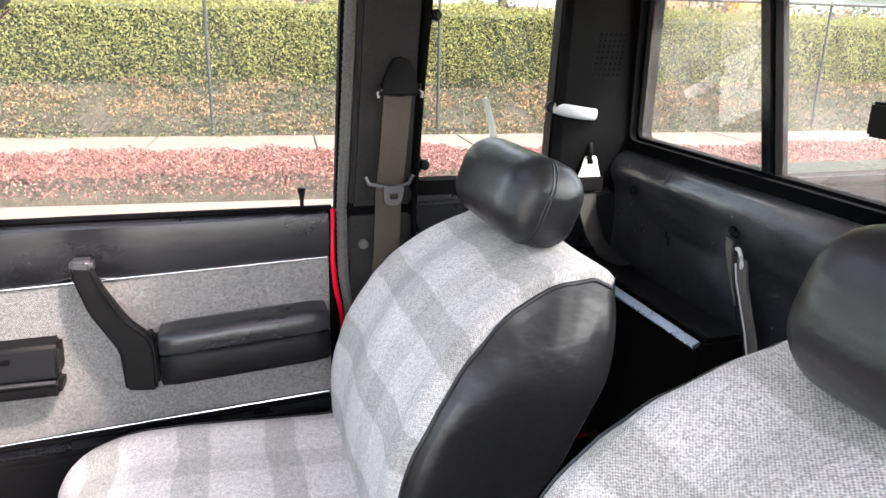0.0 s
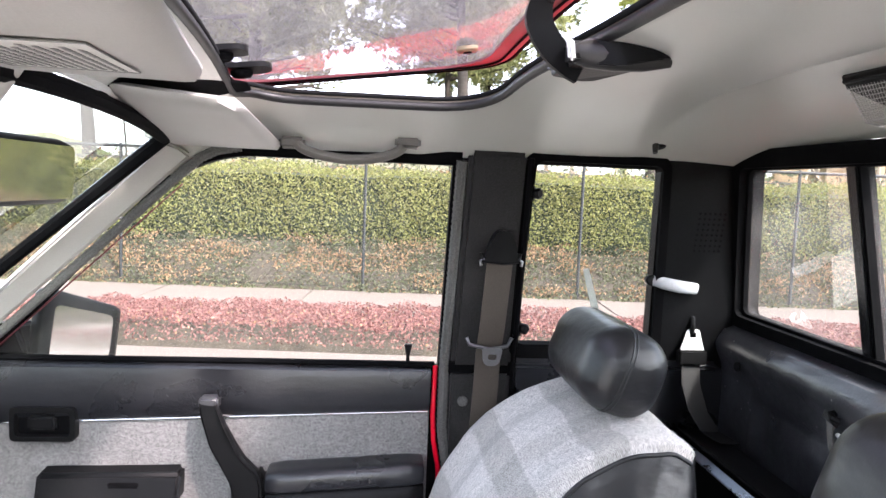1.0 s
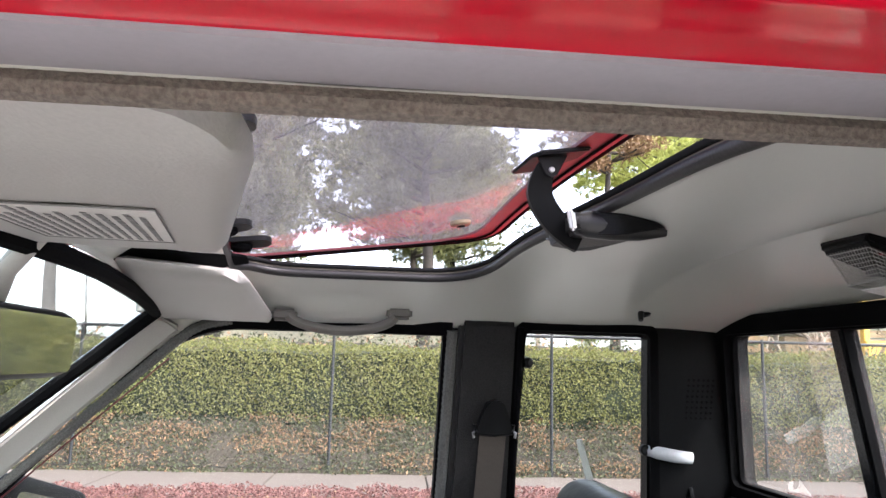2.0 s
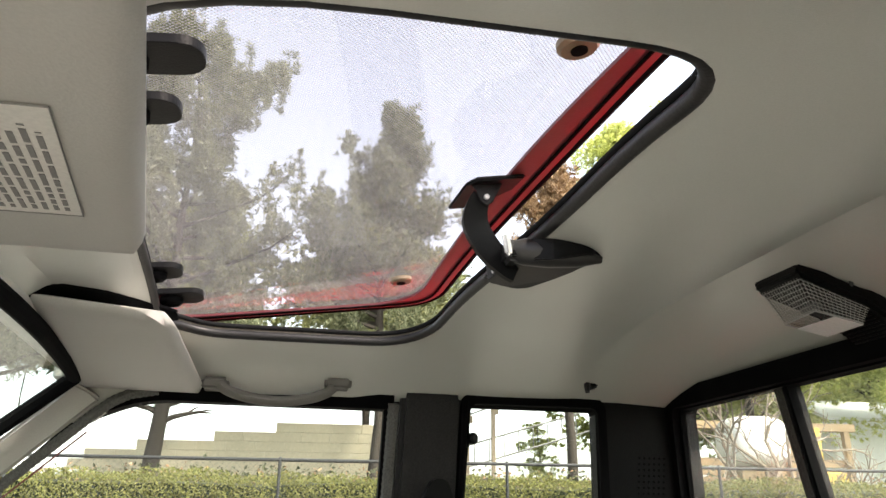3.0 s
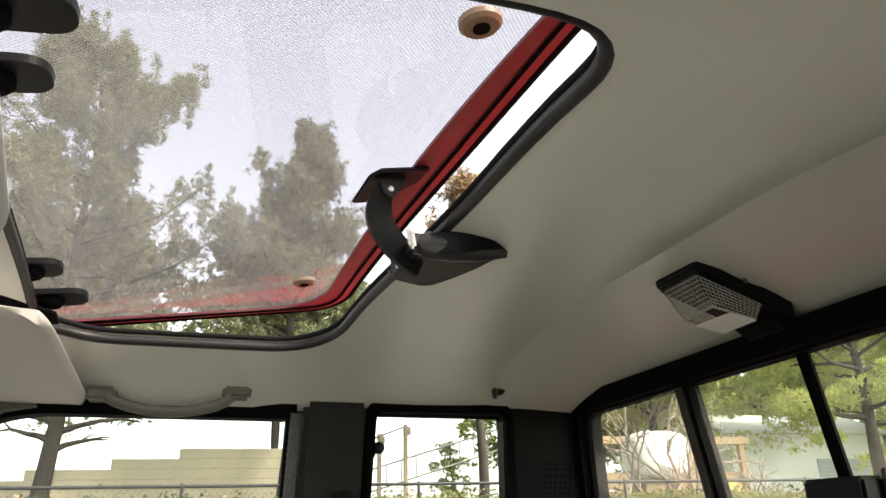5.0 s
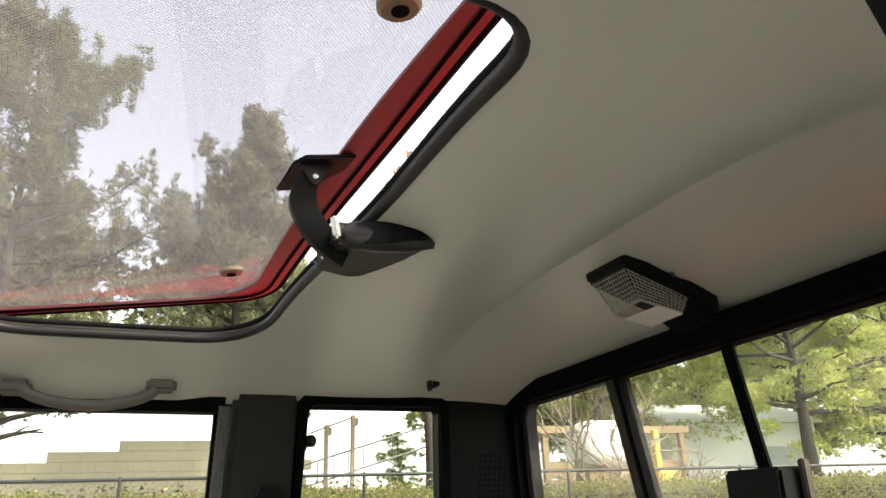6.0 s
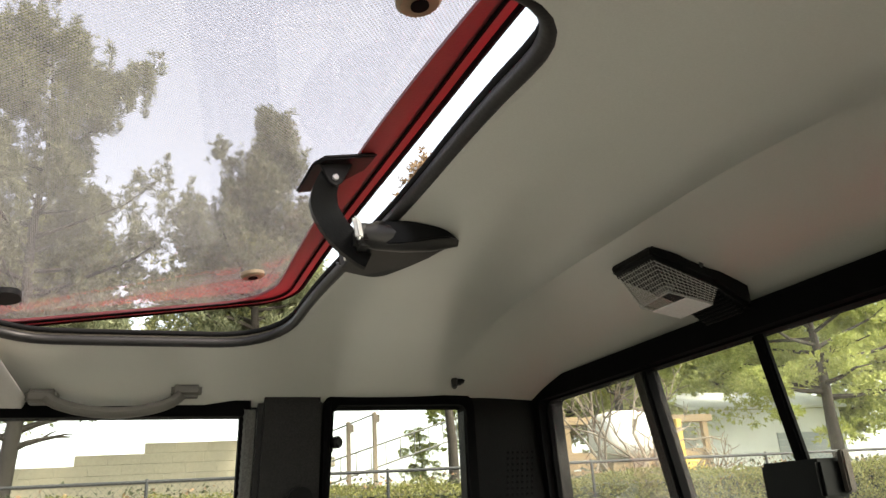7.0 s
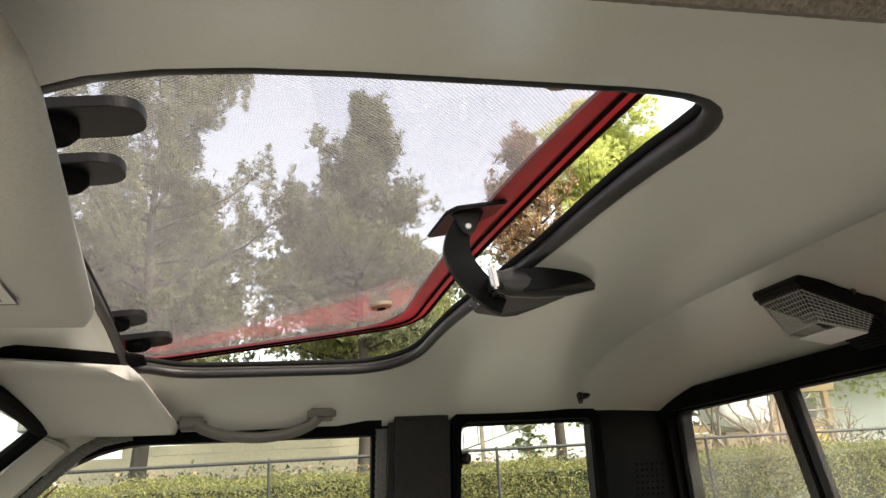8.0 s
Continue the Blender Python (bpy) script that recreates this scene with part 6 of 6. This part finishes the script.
def make_brush():
    rng = np.random.default_rng(8)
    t = thing("dry_brush", out(0, 10), "low bank of dry twigs and dull ivy below the hedge", "brush")
    b = bmesh.new()
    n = 160
    rows = []
    for i in range(n + 1):
        x = -16 + 50 * i / n
        w = float(bumps(np.array(x), 0.0, 1.6, 3))
        rows.append([b.verts.new(p) for p in ((x, 9.46, -0.05), (x, 9.66, 0.20 + 0.06 * w), (x, 10.06, 0.52 + 0.08 * w), (x, 10.3, 0.62), (x, 10.4, -0.05))])
    for r, s in zip(rows, rows[1:]):
        for k in range(5):
            b.faces.new((r[k], r[(k + 1) % 5], s[(k + 1) % 5], s[k]))
    part("bank", outside(b), BRUSH_CORE, t)
    for count, material, name, seed, size, asp in ((48000, IVY_LEAF, "ivy_leaves", 11, 0.038, 0.6), (46000, DRY_LEAF, "dry_leaves", 12, 0.050, 0.34)):
        x = rng.uniform(-16, 34, count)
        x[: count * 2 // 3] = rng.uniform(-7, 11, count * 2 // 3)
        if seed == 12:
            # in heaps of every size, thicker along the foot of the hedge
            zz = rng.uniform(0.0, 0.70, count)
            near = np.zeros(count)
            for hx, hz, rx, rz in zip(rng.uniform(-9, 14, 90), rng.uniform(0.12, 0.68, 90), rng.uniform(0.12, 0.75, 90), rng.uniform(0.05, 0.17, 90)):
                near = np.maximum(near, 1.0 - ((x - hx) / rx) ** 2 - ((zz - hz) / rz) ** 2)
            keep = (near + rng.normal(0, 0.22, count) > 0.30) | (rng.uniform(0, 1, count) < 0.05 + 0.25 * np.maximum(0, zz - 0.5))
            x = x[keep]
        z = (zz[keep] if seed == 12 else rng.uniform(0.0, 0.66, len(x))) + 0.05 * bumps(x, 0, 2, 7)
        y = 9.47 + 0.95 * z + 0.05 * bumps(x * 2, z * 4, 2, 5) + rng.normal(0, 0.03, len(x))
        cloud(name, placed(x, y, np.maximum(z, 0.01)), rng.uniform(0.6, 1.4, len(x)) * size, material, "", "", parent=t, seed=seed, aspect=asp)
    # longer bare twigs
    b = bmesh.new()
    for k in range(300):
        x = rng.uniform(-9, 14)
        z = rng.uniform(0.05, 0.62)
        d = rng.normal(size=3) * (0.16, 0.05, 0.10)
        p = Vector((x, 9.42 + 0.95 * z, z))
        join(b, tube([p, p + Vector(d) * 0.5 + Vector((0, -0.01, 0.02)), p + Vector(d)], 0.003, 3))
    tagged(part("twigs", outside(b), PALE_BARK, t, "pale bare twigs"), kind="stuff")


def make_red_shrubs():
    rng = np.random.default_rng(21)
    t = thing("red_shrubs", out(0, 6.8), "low bed of reddish autumn shrubs beside the road", "shrub bed")

    def top(x, y):
        return 0.215 + 0.05 * bumps(x, y * 1.5, 1.4, 6) + 0.035 * bumps(x * 2.3, y * 3, 2.1, 3)

    b = bmesh.new()
    nx, ny = 220, 10
    g = []
    for i in range(nx + 1):
        x = -16 + 48 * i / nx
        row = []
        for j in range(ny + 1):
            y = 6.05 + 1.25 * j / ny
            e = min(1.0, min(j, ny - j) / 2.0)
            row.append(b.verts.new((x, y, -0.03 + (float(top(np.array(x), y)) - 0.03) * e)))
        g.append(row)
    for i in range(nx):
        for j in range(ny):
            b.faces.new((g[i][j], g[i + 1][j], g[i + 1][j + 1], g[i][j + 1]))
    part("shrub_core", outside(b), BRUSH_CORE, t)
    for count, material, name, seed, size in ((95000, RED_LEAF, "leaves", 31, 0.028), (5000, DRY_LEAF, "dry_leaves", 32, 0.026)):
        x = rng.uniform(-16, 32, count)
        x[: count * 3 // 4] = rng.uniform(-6, 10, count * 3 // 4)
        y = rng.uniform(5.97, 7.38, count)
        z = top(x, y) * np.minimum(1.0, np.minimum(y - 5.93, 7.42 - y) / 0.16) * rng.uniform(0.55, 1.08, count) ** 0.5
        if seed == 32:
            keep = (y < 6.7) | (rng.uniform(0, 1, count) < 0.25)
            x, y, z = x[keep], y[keep], z[keep]
        cloud(name, placed(x, y, z), rng.uniform(0.6, 1.35, len(x)) * size, material, "", "", parent=t, seed=seed, lean=(0, -0.5, 0.7), aspect=0.6)


def make_scrub():
    """Low dark scrub on the ground between the fence and the yard."""
    rng = np.random.default_rng(17)
    t = thing("scrub", out(0, 14), "low dull scrub and leaf litter behind the fence", "scrub")
    b = bmesh.new()
    rows = []
    for i in range(91):
        x = -18 + 54 * i / 90
        w = float(bumps(np.array(x), 0.0, 0.8, 5))
        rows.append([b.verts.new(p) for p in ((x, 12.6, -0.15), (x, 13.2, 1.30 + 0.10 * w), (x, 14.2, 1.78 + 0.10 * w), (x, 15.4, 1.70), (x, 16.4, -0.15))])
    for r, q in zip(rows, rows[1:]):
        for k in range(5):
            b.faces.new((r[k], r[(k + 1) % 5], q[(k + 1) % 5], q[k]))
    part("scrub_core", outside(b), BRUSH_CORE, t)
    for count, material, name, seed in ((16000, IVY_LEAF, "scrub_leaves", 13), (5000, DRY_LEAF, "dry_leaves", 14)):
        x = rng.uniform(-18, 36, count)
        f = rng.uniform(0, 1, count)
        z = 1.0 + 0.92 * f + 0.10 * bumps(x, 0, 0.8, 5) + rng.normal(0, 0.05, count)
        y = 13.0 + 1.15 * f + rng.normal(0, 0.08, count)
        cloud(name, placed(x, y, z), rng.uniform(0.6, 1.4, count) * 0.085, material, "", "", parent=t, seed=seed)


make_hedge()
make_scrub()
make_brush()
make_red_shrubs()


# ---- fence ----
def make_fence():
    t = thing("fence", out(0, 9.52), "dark chain-link fence with round posts and top rail", "fence")
    for k in range(-5, 12):
        x = -0.947 + 2.884 * k - (0.335 if k < 0 else 0.0)
        part("post", outside(tube([(x, 9.52, -0.1), (x, 9.52, 1.775), (x, 9.52, 1.835), (x, 9.52, 1.850)], [0.020, 0.020, 0.022, 0.010], 10, up=(1, 0, 0))), WIRE, t)
    part("top_rail", outside(tube([(-17, 9.52, 1.812), (33, 9.52, 1.812)], 0.021, 8)), WIRE, t)
    part("tension_wire", outside(tube([(-17, 9.52, 0.06), (33, 9.52, 0.06)], 0.004, 5)), WIRE, t)
    # diamond mesh: two families of slanting wires
    step, h = 0.081, 1.775
    v, f = [], []
    n = int(50 / step)
    for sgn in (1, -1):
        for k in range(-22, n):
            x = -17 + step * k
            x1 = x + h * 0.93
            a, c = (x, x1) if sgn > 0 else (x1, x)
            lo, hi = (a, 0.05), (c, 0.05 + h)
            if min(a, c) < -17 or max(a, c) > 33:
                continue
            i = len(v)
            for px, pz in (lo, hi):
                for dx, dy in ((0.0018, 0), (-0.0009, 0.0016), (-0.0009, -0.0016)):
                    v.append((px + dx, 9.52 + dy + 0.003 * sgn, pz))
            f += [(i, i + 1, i + 4, i + 3), (i + 1, i + 2, i + 5, i + 4), (i + 2, i, i + 3, i + 5)]
    w = placed(*np.array(v).T) - np.array(ORIGIN[t])
    me = bpy.data.meshes.new("mesh_wires")
    me.from_pydata(w.tolist(), [], f)
    me.materials.append(WIRE)
    ob = new("mesh_wires", me)
    ob.parent = t
    tagged(ob, "chain-link wire mesh", kind="stuff")


make_fence()


# ---- trees ----
def make_tree(x, y, height, trunk_r, fork, crown_r, crown_low, material, label, seed, count=2600, tuft=0.34, needles=7, width=0.09, shape=1.3, puffs=0, boughs=0):
    """A tree: tapered trunk, limbs, and a crown of needle tufts set along the limbs."""
    rng = np.random.default_rng(seed)
    base = out(x, y, -0.2)
    t = thing("tree", base, label, "tree", "trees behind the fence")
    sway = rng.normal(0, 0.12, 2)
    axis = lambda z: np.array([sway[0] * (z / height) ** 2 * 2 + 0.10 * math.sin(z * 0.9 + seed), sway[1] * (z / height) ** 2 * 2, z])
    zs = [height * k / 14 for k in range(15)]
    b = tube([Vector(axis(z)) + base for z in zs], [max(0.02, trunk_r * (1 - 0.93 * (z / height) ** 0.8)) * (1.35 if z == 0 else 1) for z in zs], 10, up=(0, 1, 0))
    tips = []
    for k in range(46):
        z = crown_low + (height - crown_low) * (k + rng.uniform(0, 1)) / 46 * 0.97
        f = (z - crown_low) / (height - crown_low)
        r = crown_r * (0.14 + 0.86 * (1 - f) ** (1 / shape)) * (0.6 + 0.4 * min(1, f * 6)) * rng.uniform(0.55, 1.1)
        a = rng.uniform(0, 2 * math.pi)
        d = np.array([math.cos(a), math.sin(a), rng.uniform(-0.05, 0.35) + 0.35 * f])
        p0 = axis(z)
        pts = [p0 + d * r * s + np.array([0, 0, 0.25 * r * s * s * (0.3 if f < 0.3 else 1.0)]) + rng.normal(0, 0.05 * r * s, 3) for s in (0, 0.35, 0.7, 1.0)]
        r0 = max(0.012, trunk_r * 0.34 * (1 - 0.8 * f))
        join(b, tube([Vector(p) + base for p in pts], [r0, r0 * 0.7, r0 * 0.45, r0 * 0.2], 5))
        for s0, s1 in zip(pts[1:], pts[2:]):
            for m in range(6):
                tips.append((s0 + (s1 - s0) * rng.uniform(0, 1), 0.34 * r * rng.uniform(0.3, 1)))
        tips.append((pts[-1], 0.16 * r))
    low = random.Random(seed)
    for k in range(boughs):
        # bare boughs below the crown
        z, a, r = crown_low * (0.70 + 0.26 * k / boughs), math.pi * k + low.uniform(-0.5, 0.5), low.uniform(1.1, 2.0)
        pts = [Vector(axis(z)) + base + Vector((math.cos(a) * r * q, math.sin(a) * r * q, r * (0.50 * q - 0.30 * q * q) + low.uniform(-0.06, 0.06) * q)) for q in (0, 0.25, 0.5, 0.75, 1.0)]
        join(b, tube(pts, [trunk_r * w for w in (0.36, 0.27, 0.21, 0.14, 0.06)], 7))
        for q in (1, 2, 3):
            d = Vector((math.cos(a + low.uniform(-0.9, 0.9)), math.sin(a + low.uniform(-0.9, 0.9)), low.uniform(-0.1, 0.7))) * r * 0.32
            join(b, tube([pts[q], pts[q] + d * 0.5 + Vector((0, 0, 0.03)), pts[q] + d], [trunk_r * 0.12, trunk_r * 0.08, trunk_r * 0.03], 5))
    part("trunk", b, BARK, t, "grey-brown bark")
    # clumps round the limb ends
    pick = rng.integers(0, len(tips), count)
    c = np.array([tips[i][0] for i in pick]) + rng.normal(0, 1, (count, 3)) * np.array([tips[i][1] for i in pick])[:, None] * (0.50, 0.50, 0.34)
    d = rng.normal(size=(count, needles, 3)) * (1, 1, 0.8) + (0, 0, 0.95)
    if not puffs:
        # upright candles of needles at the ends of the twigs
        own = rng.integers(0, 520, count)
        home = rng.integers(0, len(tips), 520)
        foot = np.array([tips[i][0] for i in home]) + rng.normal(0, 1, (520, 3)) * np.array([tips[i][1] for i in home])[:, None] * (0.75, 0.75, 0.40)
        rise = rng.uniform(0, 0.95, count) ** 1.3 * rng.uniform(0.35, 1.0, 520)[own]
        up = foot[own] + rng.normal(0, 1, (count, 3)) * (0.075, 0.075, 0.03) * (1.25 - rise)[:, None] + rise[:, None] * np.array([0.0, 0.0, 1.0])
        c = np.where(rng.uniform(0, 1, (count, 1)) < 0.62, up, c)
    if puffs:
        # rounded sprays: tufts on the outside of many flattened clumps
        home = rng.integers(0, len(tips), puffs)
        mid = np.array([tips[i][0] + rng.normal(0, 0.9, 3) * tips[i][1] for i in home])
        size = crown_r * rng.uniform(0.09, 0.22, puffs)
        own = rng.integers(0, puffs, count)
        way = rng.normal(size=(count, 3)) + (0, 0, 0.35)
        way /= np.linalg.norm(way, axis=1, keepdims=True)
        c = mid[own] + way * (size[own] * rng.uniform(0.55, 1.0, count))[:, None] * (1, 1, 0.42)
        d = way[:, None, :] * 1.3 + rng.normal(0, 0.6, (count, needles, 3)) + (0, 0, 0.3)
    d /= np.linalg.norm(d, axis=2, keepdims=True)
    s = rng.normal(size=(count, needles, 3))
    s = np.cross(d, s)
    s /= np.linalg.norm(s, axis=2, keepdims=True) + 1e-9
    L = tuft * rng.uniform(0.5, 1.1, (count, needles, 1))
    p = c[:, None, :]
    v = np.stack([p + 0 * d, p + d * L * 0.5 + s * L * width, p + d * L, p + d * L * 0.5 - s * L * width], 2).reshape(-1, 3) + np.array(base)
    faces = np.arange(count * needles)[:, None] * 4 + [0, 1, 2, 3]
    leaf_mesh("crown", v, faces, material, "", "", t, "stuff")
    return t


make_tree(-5.1, 20.0, 15.4, 0.27, 5, 4.4, 4.9, PINE_LEAF, "tall grey-green pine with forked brown trunk", 41, 14000, 0.22, 12, 0.075, boughs=6)
make_tree(0.55, 20.5, 12.6, 0.26, 5, 3.1, 5.2, PINE_LEAF, "narrow dark pine behind the fence", 42, 11000, 0.21, 12, 0.075)
make_tree(5.85, 20.0, 11.5, 0.21, 5, 2.0, 7.2, RUST_LEAF, "brown-leaved tree with a straight trunk", 43, 3800, 0.20, 9, 0.11)
make_tree(-11.5, 24.0, 14.0, 0.30, 5, 3.8, 5.0, PINE_LEAF, "grey-green pine farther along the fence", 44, 5500, 0.30, 9, 0.075)
make_tree(0.35, 26.0, 10.4, 0.22, 5, 4.4, 5.3, PINE_OLIVE, "smaller pine between the taller ones", 50, 9000, 0.26, 9, 0.075)
make_tree(6.9, 27.0, 4.3, 0.07, 5, 0.9, 2.5, PINE_MID, "small pine behind the stair railing", 51, 1600, 0.14, 8, 0.07, puffs=50)
for x, y, h, seed in ((14.5, 34.0, 13.0, 71), (20.0, 35.0, 14.0, 72), (25.5, 33.0, 13.5, 73), (33.0, 35.0, 14.0, 74)):
    make_tree(x, y, h, 0.30, 5, 5.6, 4.4, PINE_MID, "dense green pine in the row behind the yard", seed, 8000, 0.42, 6, 0.16, puffs=200)
make_tree(9.8, 24.5, 15.0, 0.28, 5, 4.6, 5.4, PINE_LIGHT, "tall yellow-green pine beside the yard", 52, 22000, 0.22, 8, 0.10, puffs=240)
make_tree(15.0, 26.5, 12.0, 0.30, 4, 5.2, 5.4, PINE_LIGHT, "bright green spreading pine", 45, 24000, 0.22, 8, 0.10, puffs=240)
make_tree(21.5, 22.5, 12.5, 0.34, 4, 5.6, 4.6, PINE_LIGHT, "bright green pine with drooping limbs", 46, 24000, 0.22, 8, 0.10, puffs=240)
make_tree(28.5, 24.0, 12.5, 0.34, 4, 5.8, 4.0, PINE_LIGHT, "broad sunlit green pine", 47, 20000, 0.24, 7, 0.12, puffs=240)
make_tree(35.0, 27.0, 12.5, 0.36, 4, 6.2, 2.6, PINE_LIGHT, "large green pine at the far end", 48, 12000, 0.36, 5, 0.16, puffs=420)
make_tree(43.0, 30.0, 13.0, 0.36, 4, 6.8, 2.4, PINE_LIGHT, "far green pine beyond the truck's bed", 49, 8000, 0.46, 5, 0.16, puffs=360)


make_tree(-6.85, 27.0, 11.8, 0.24, 5, 4.6, 5.6, PINE_OLIVE, "bushy olive-green pine behind the tall one", 53, 7500, 0.26, 9, 0.085, puffs=240)
make_tree(1.9, 28.5, 11.0, 0.24, 5, 3.9, 5.8, PINE_OLIVE, "broad olive-green pine behind the narrow one", 54, 10000, 0.26, 9, 0.085, puffs=240)


for x, r, seed in ((-14.5, 0.06, 75), (-8.7, 0.25, 76), (0.45, 0.25, 78)):
    make_tree(x, 34.0, 13.4, r, 5, 5.6, 7.4, PINE_LEAF, "hazy grey-green pine far behind the fence", seed, 9000, 0.36, 7, 0.14, puffs=220)


def make_bare_tree(x, y, height, seed, label):
    rng = np.random.default_rng(seed)
    base = out(x, y, -0.2)
    t = thing("bare_tree", base, label, "tree", "trees behind the fence")
    b = bmesh.new()

    def grow_limb(p, d, length, r, level):
        q = p + d * length
        mid = p + d * length * 0.5 + rng.normal(0, 0.06 * length, 3)
        join(b, tube([Vector(p) + base, Vector(mid) + base, Vector(q) + base], [r, r * 0.8, r * 0.62], 5))
        if level < 4:
            for _ in range(3 if level < 3 else 2):
                n = d + rng.normal(0, 0.5, 3) + np.array([0, 0, 0.12])
                grow_limb(q, n / np.linalg.norm(n), length * rng.uniform(0.55, 0.8), r * 0.6, level + 1)

    for k in range(3):
        d = np.array([rng.normal(0, 0.3), rng.normal(0, 0.2), 1.0])
        grow_limb(np.zeros(3), d / np.linalg.norm(d), height * 0.30, 0.09, 0)
    part("limbs", b, PALE_BARK, t)


make_bare_tree(10.2, 17.5, 6.4, 61, "pale leafless shrub-like tree with many stems")
make_bare_tree(12.6, 19.0, 4.6, 62, "pale leafless tree by the timber yard")
make_bare_tree(-13.0, 16.0, 5.5, 63, "thin leafless tree beyond the windscreen")
make_bare_tree(-18.0, 19.0, 6.5, 64, "bare tree far along the fence")


# ---- buildings and yard behind the fence ----
wall = thing("block_wall", out(-1, 24, 0), "stepped tan concrete block wall behind the fence", "wall")
rng = random.Random(5)
for row in range(13):
    z = -0.2 + 0.30 * row
    x, end = -8.2 + (0.0 if row % 2 else -0.45), 2.6
    if row >= 12:
        x = -2.5
    elif row >= 11:
        x = -4.4
    elif row >= 10:
        x = -6.7
    while x < end:
        part("block", outside(box(x, x + 0.895, 24 + rng.uniform(-0.01, 0.01), 24.5, z, z + 0.295, 0.006, 1)), BLOCK, wall)
        x += 0.9

shed = thing("white_shed", out(22.5, 27, 0), "white sided shed with grey roller door", "shed")
part("wall", outside(box(18.6, 26.2, 27, 32, -0.2, 4.6, 0.02)), WHITEWASH, shed)
part("roof", outside(prism([(18.3, 26.8, 4.6), (26.5, 26.8, 4.6), (26.5, 29.5, 5.6), (18.3, 29.5, 5.6)], [(18.3, 26.8, 4.72), (26.5, 26.8, 4.72), (26.5, 29.5, 5.72), (18.3, 29.5, 5.72)])), WHITEWASH, shed)
for k in range(12):
    part("door_slat", outside(box(22.6, 25.4, 26.95, 27.02, 0.0 + 0.3 * k, 0.29 + 0.3 * k, 0.02)), SHED_DOOR, shed)

yard = thing("timber_frame", out(13.2, 23, 0), "open timber shelter in the yard", "shelter")
for x in (10.8, 12.4, 14.2, 16.2):
    part("post", outside(box(x, x + 0.20, 23, 23.2, -0.2, 3.9, 0.01)), TIMBER, yard)
part("beam", outside(box(10.6, 16.6, 22.95, 23.25, 3.75, 4.0, 0.01)), TIMBER, yard)
for k in range(9):
    part("board", outside(box(10.9, 16.3, 23.22, 23.28, 0.2 + 0.30 * k, 0.45 + 0.30 * k, 0.008)), TIMBER, yard)
b, _ = rounded_box((1.9, 1.6, 1.5), 0.5, 5, lambda p: out(12.0 + p.x, 21.4 + p.y, 3.2 + p.z))
t = thing("white_tank", out(12.0, 21.4, 0), "white plastic tank on a stand", "tank")
part("tank", b, WHITE_PLASTIC, t, smooth=2.0)
part("stand", outside(box(11.3, 12.7, 20.9, 21.9, -0.2, 2.46, 0.02)), TIMBER, t)
t = thing("yellow_machine", out(14.4, 21.6, 0), "yellow painted machine standing in the yard", "machine")
part("machine_body", outside(box(14.0, 14.9, 21.2, 22.0, -0.1, 2.4, 0.08, 3)), YELLOW, t)
part("mast", outside(box(14.15, 14.35, 21.5, 21.7, 2.4, 3.7, 0.02)), YELLOW, t)

rail = thing("stair_railing", out(4.4, 22, 0), "thin metal stair railing rising behind the fence", "railing")
for x, z in ((3.33, 3.92), (4.12, 4.20)):
    part("post", outside(box(x - 0.06, x + 0.06, 21.94, 22.06, -0.2, z, 0.01)), PALE_BARK, rail, "tan square post")
    part("post_lamp", outside(box(x - 0.02, x + 0.13, 21.92, 22.08, z - 0.10, z - 0.28, 0.02)), PALE_BARK, rail)
part("upper_rail", outside(tube([(2.80, 22, 3.66), (4.16, 22, 4.16)], 0.028, 6)), RAIL_GREY, rail)
for k in (0.0, -0.62):
    part("handrail", outside(tube([(2.0, 22, 2.57 + k), (9.0, 22, 4.66 + k)], 0.030, 6)), RAIL_GREY, rail)
for k in range(15):
    x = 2.2 + 0.45 * k
    z = 2.57 + (x - 2.0) * 0.2986
    part("baluster", outside(tube([(x, 22, z - 0.62), (x, 22, z)], 0.018, 5)), RAIL_GREY, rail)

# distant low ridge
b = bmesh.new()
rows = []
for i in range(61):
    a = radians(20 + 140 * i / 60)
    x, y = 320 * math.cos(a), 320 * math.sin(a)
    h = 9 + 5 * math.sin(i * 0.5) + 3 * math.sin(i * 1.3)
    rows.append([b.verts.new((x, y, -3)), b.verts.new((x, y, h)), b.verts.new((x * 1.3, y * 1.3, -3))])
for r, s in zip(rows, rows[1:]):
    b.faces.new((r[0], s[0], s[1], r[1]))
    b.faces.new((r[1], s[1], s[2], r[2]))
solo("backdrop_ridge", b, GRASS, "low distant ridge on the horizon", "hill", "structure")
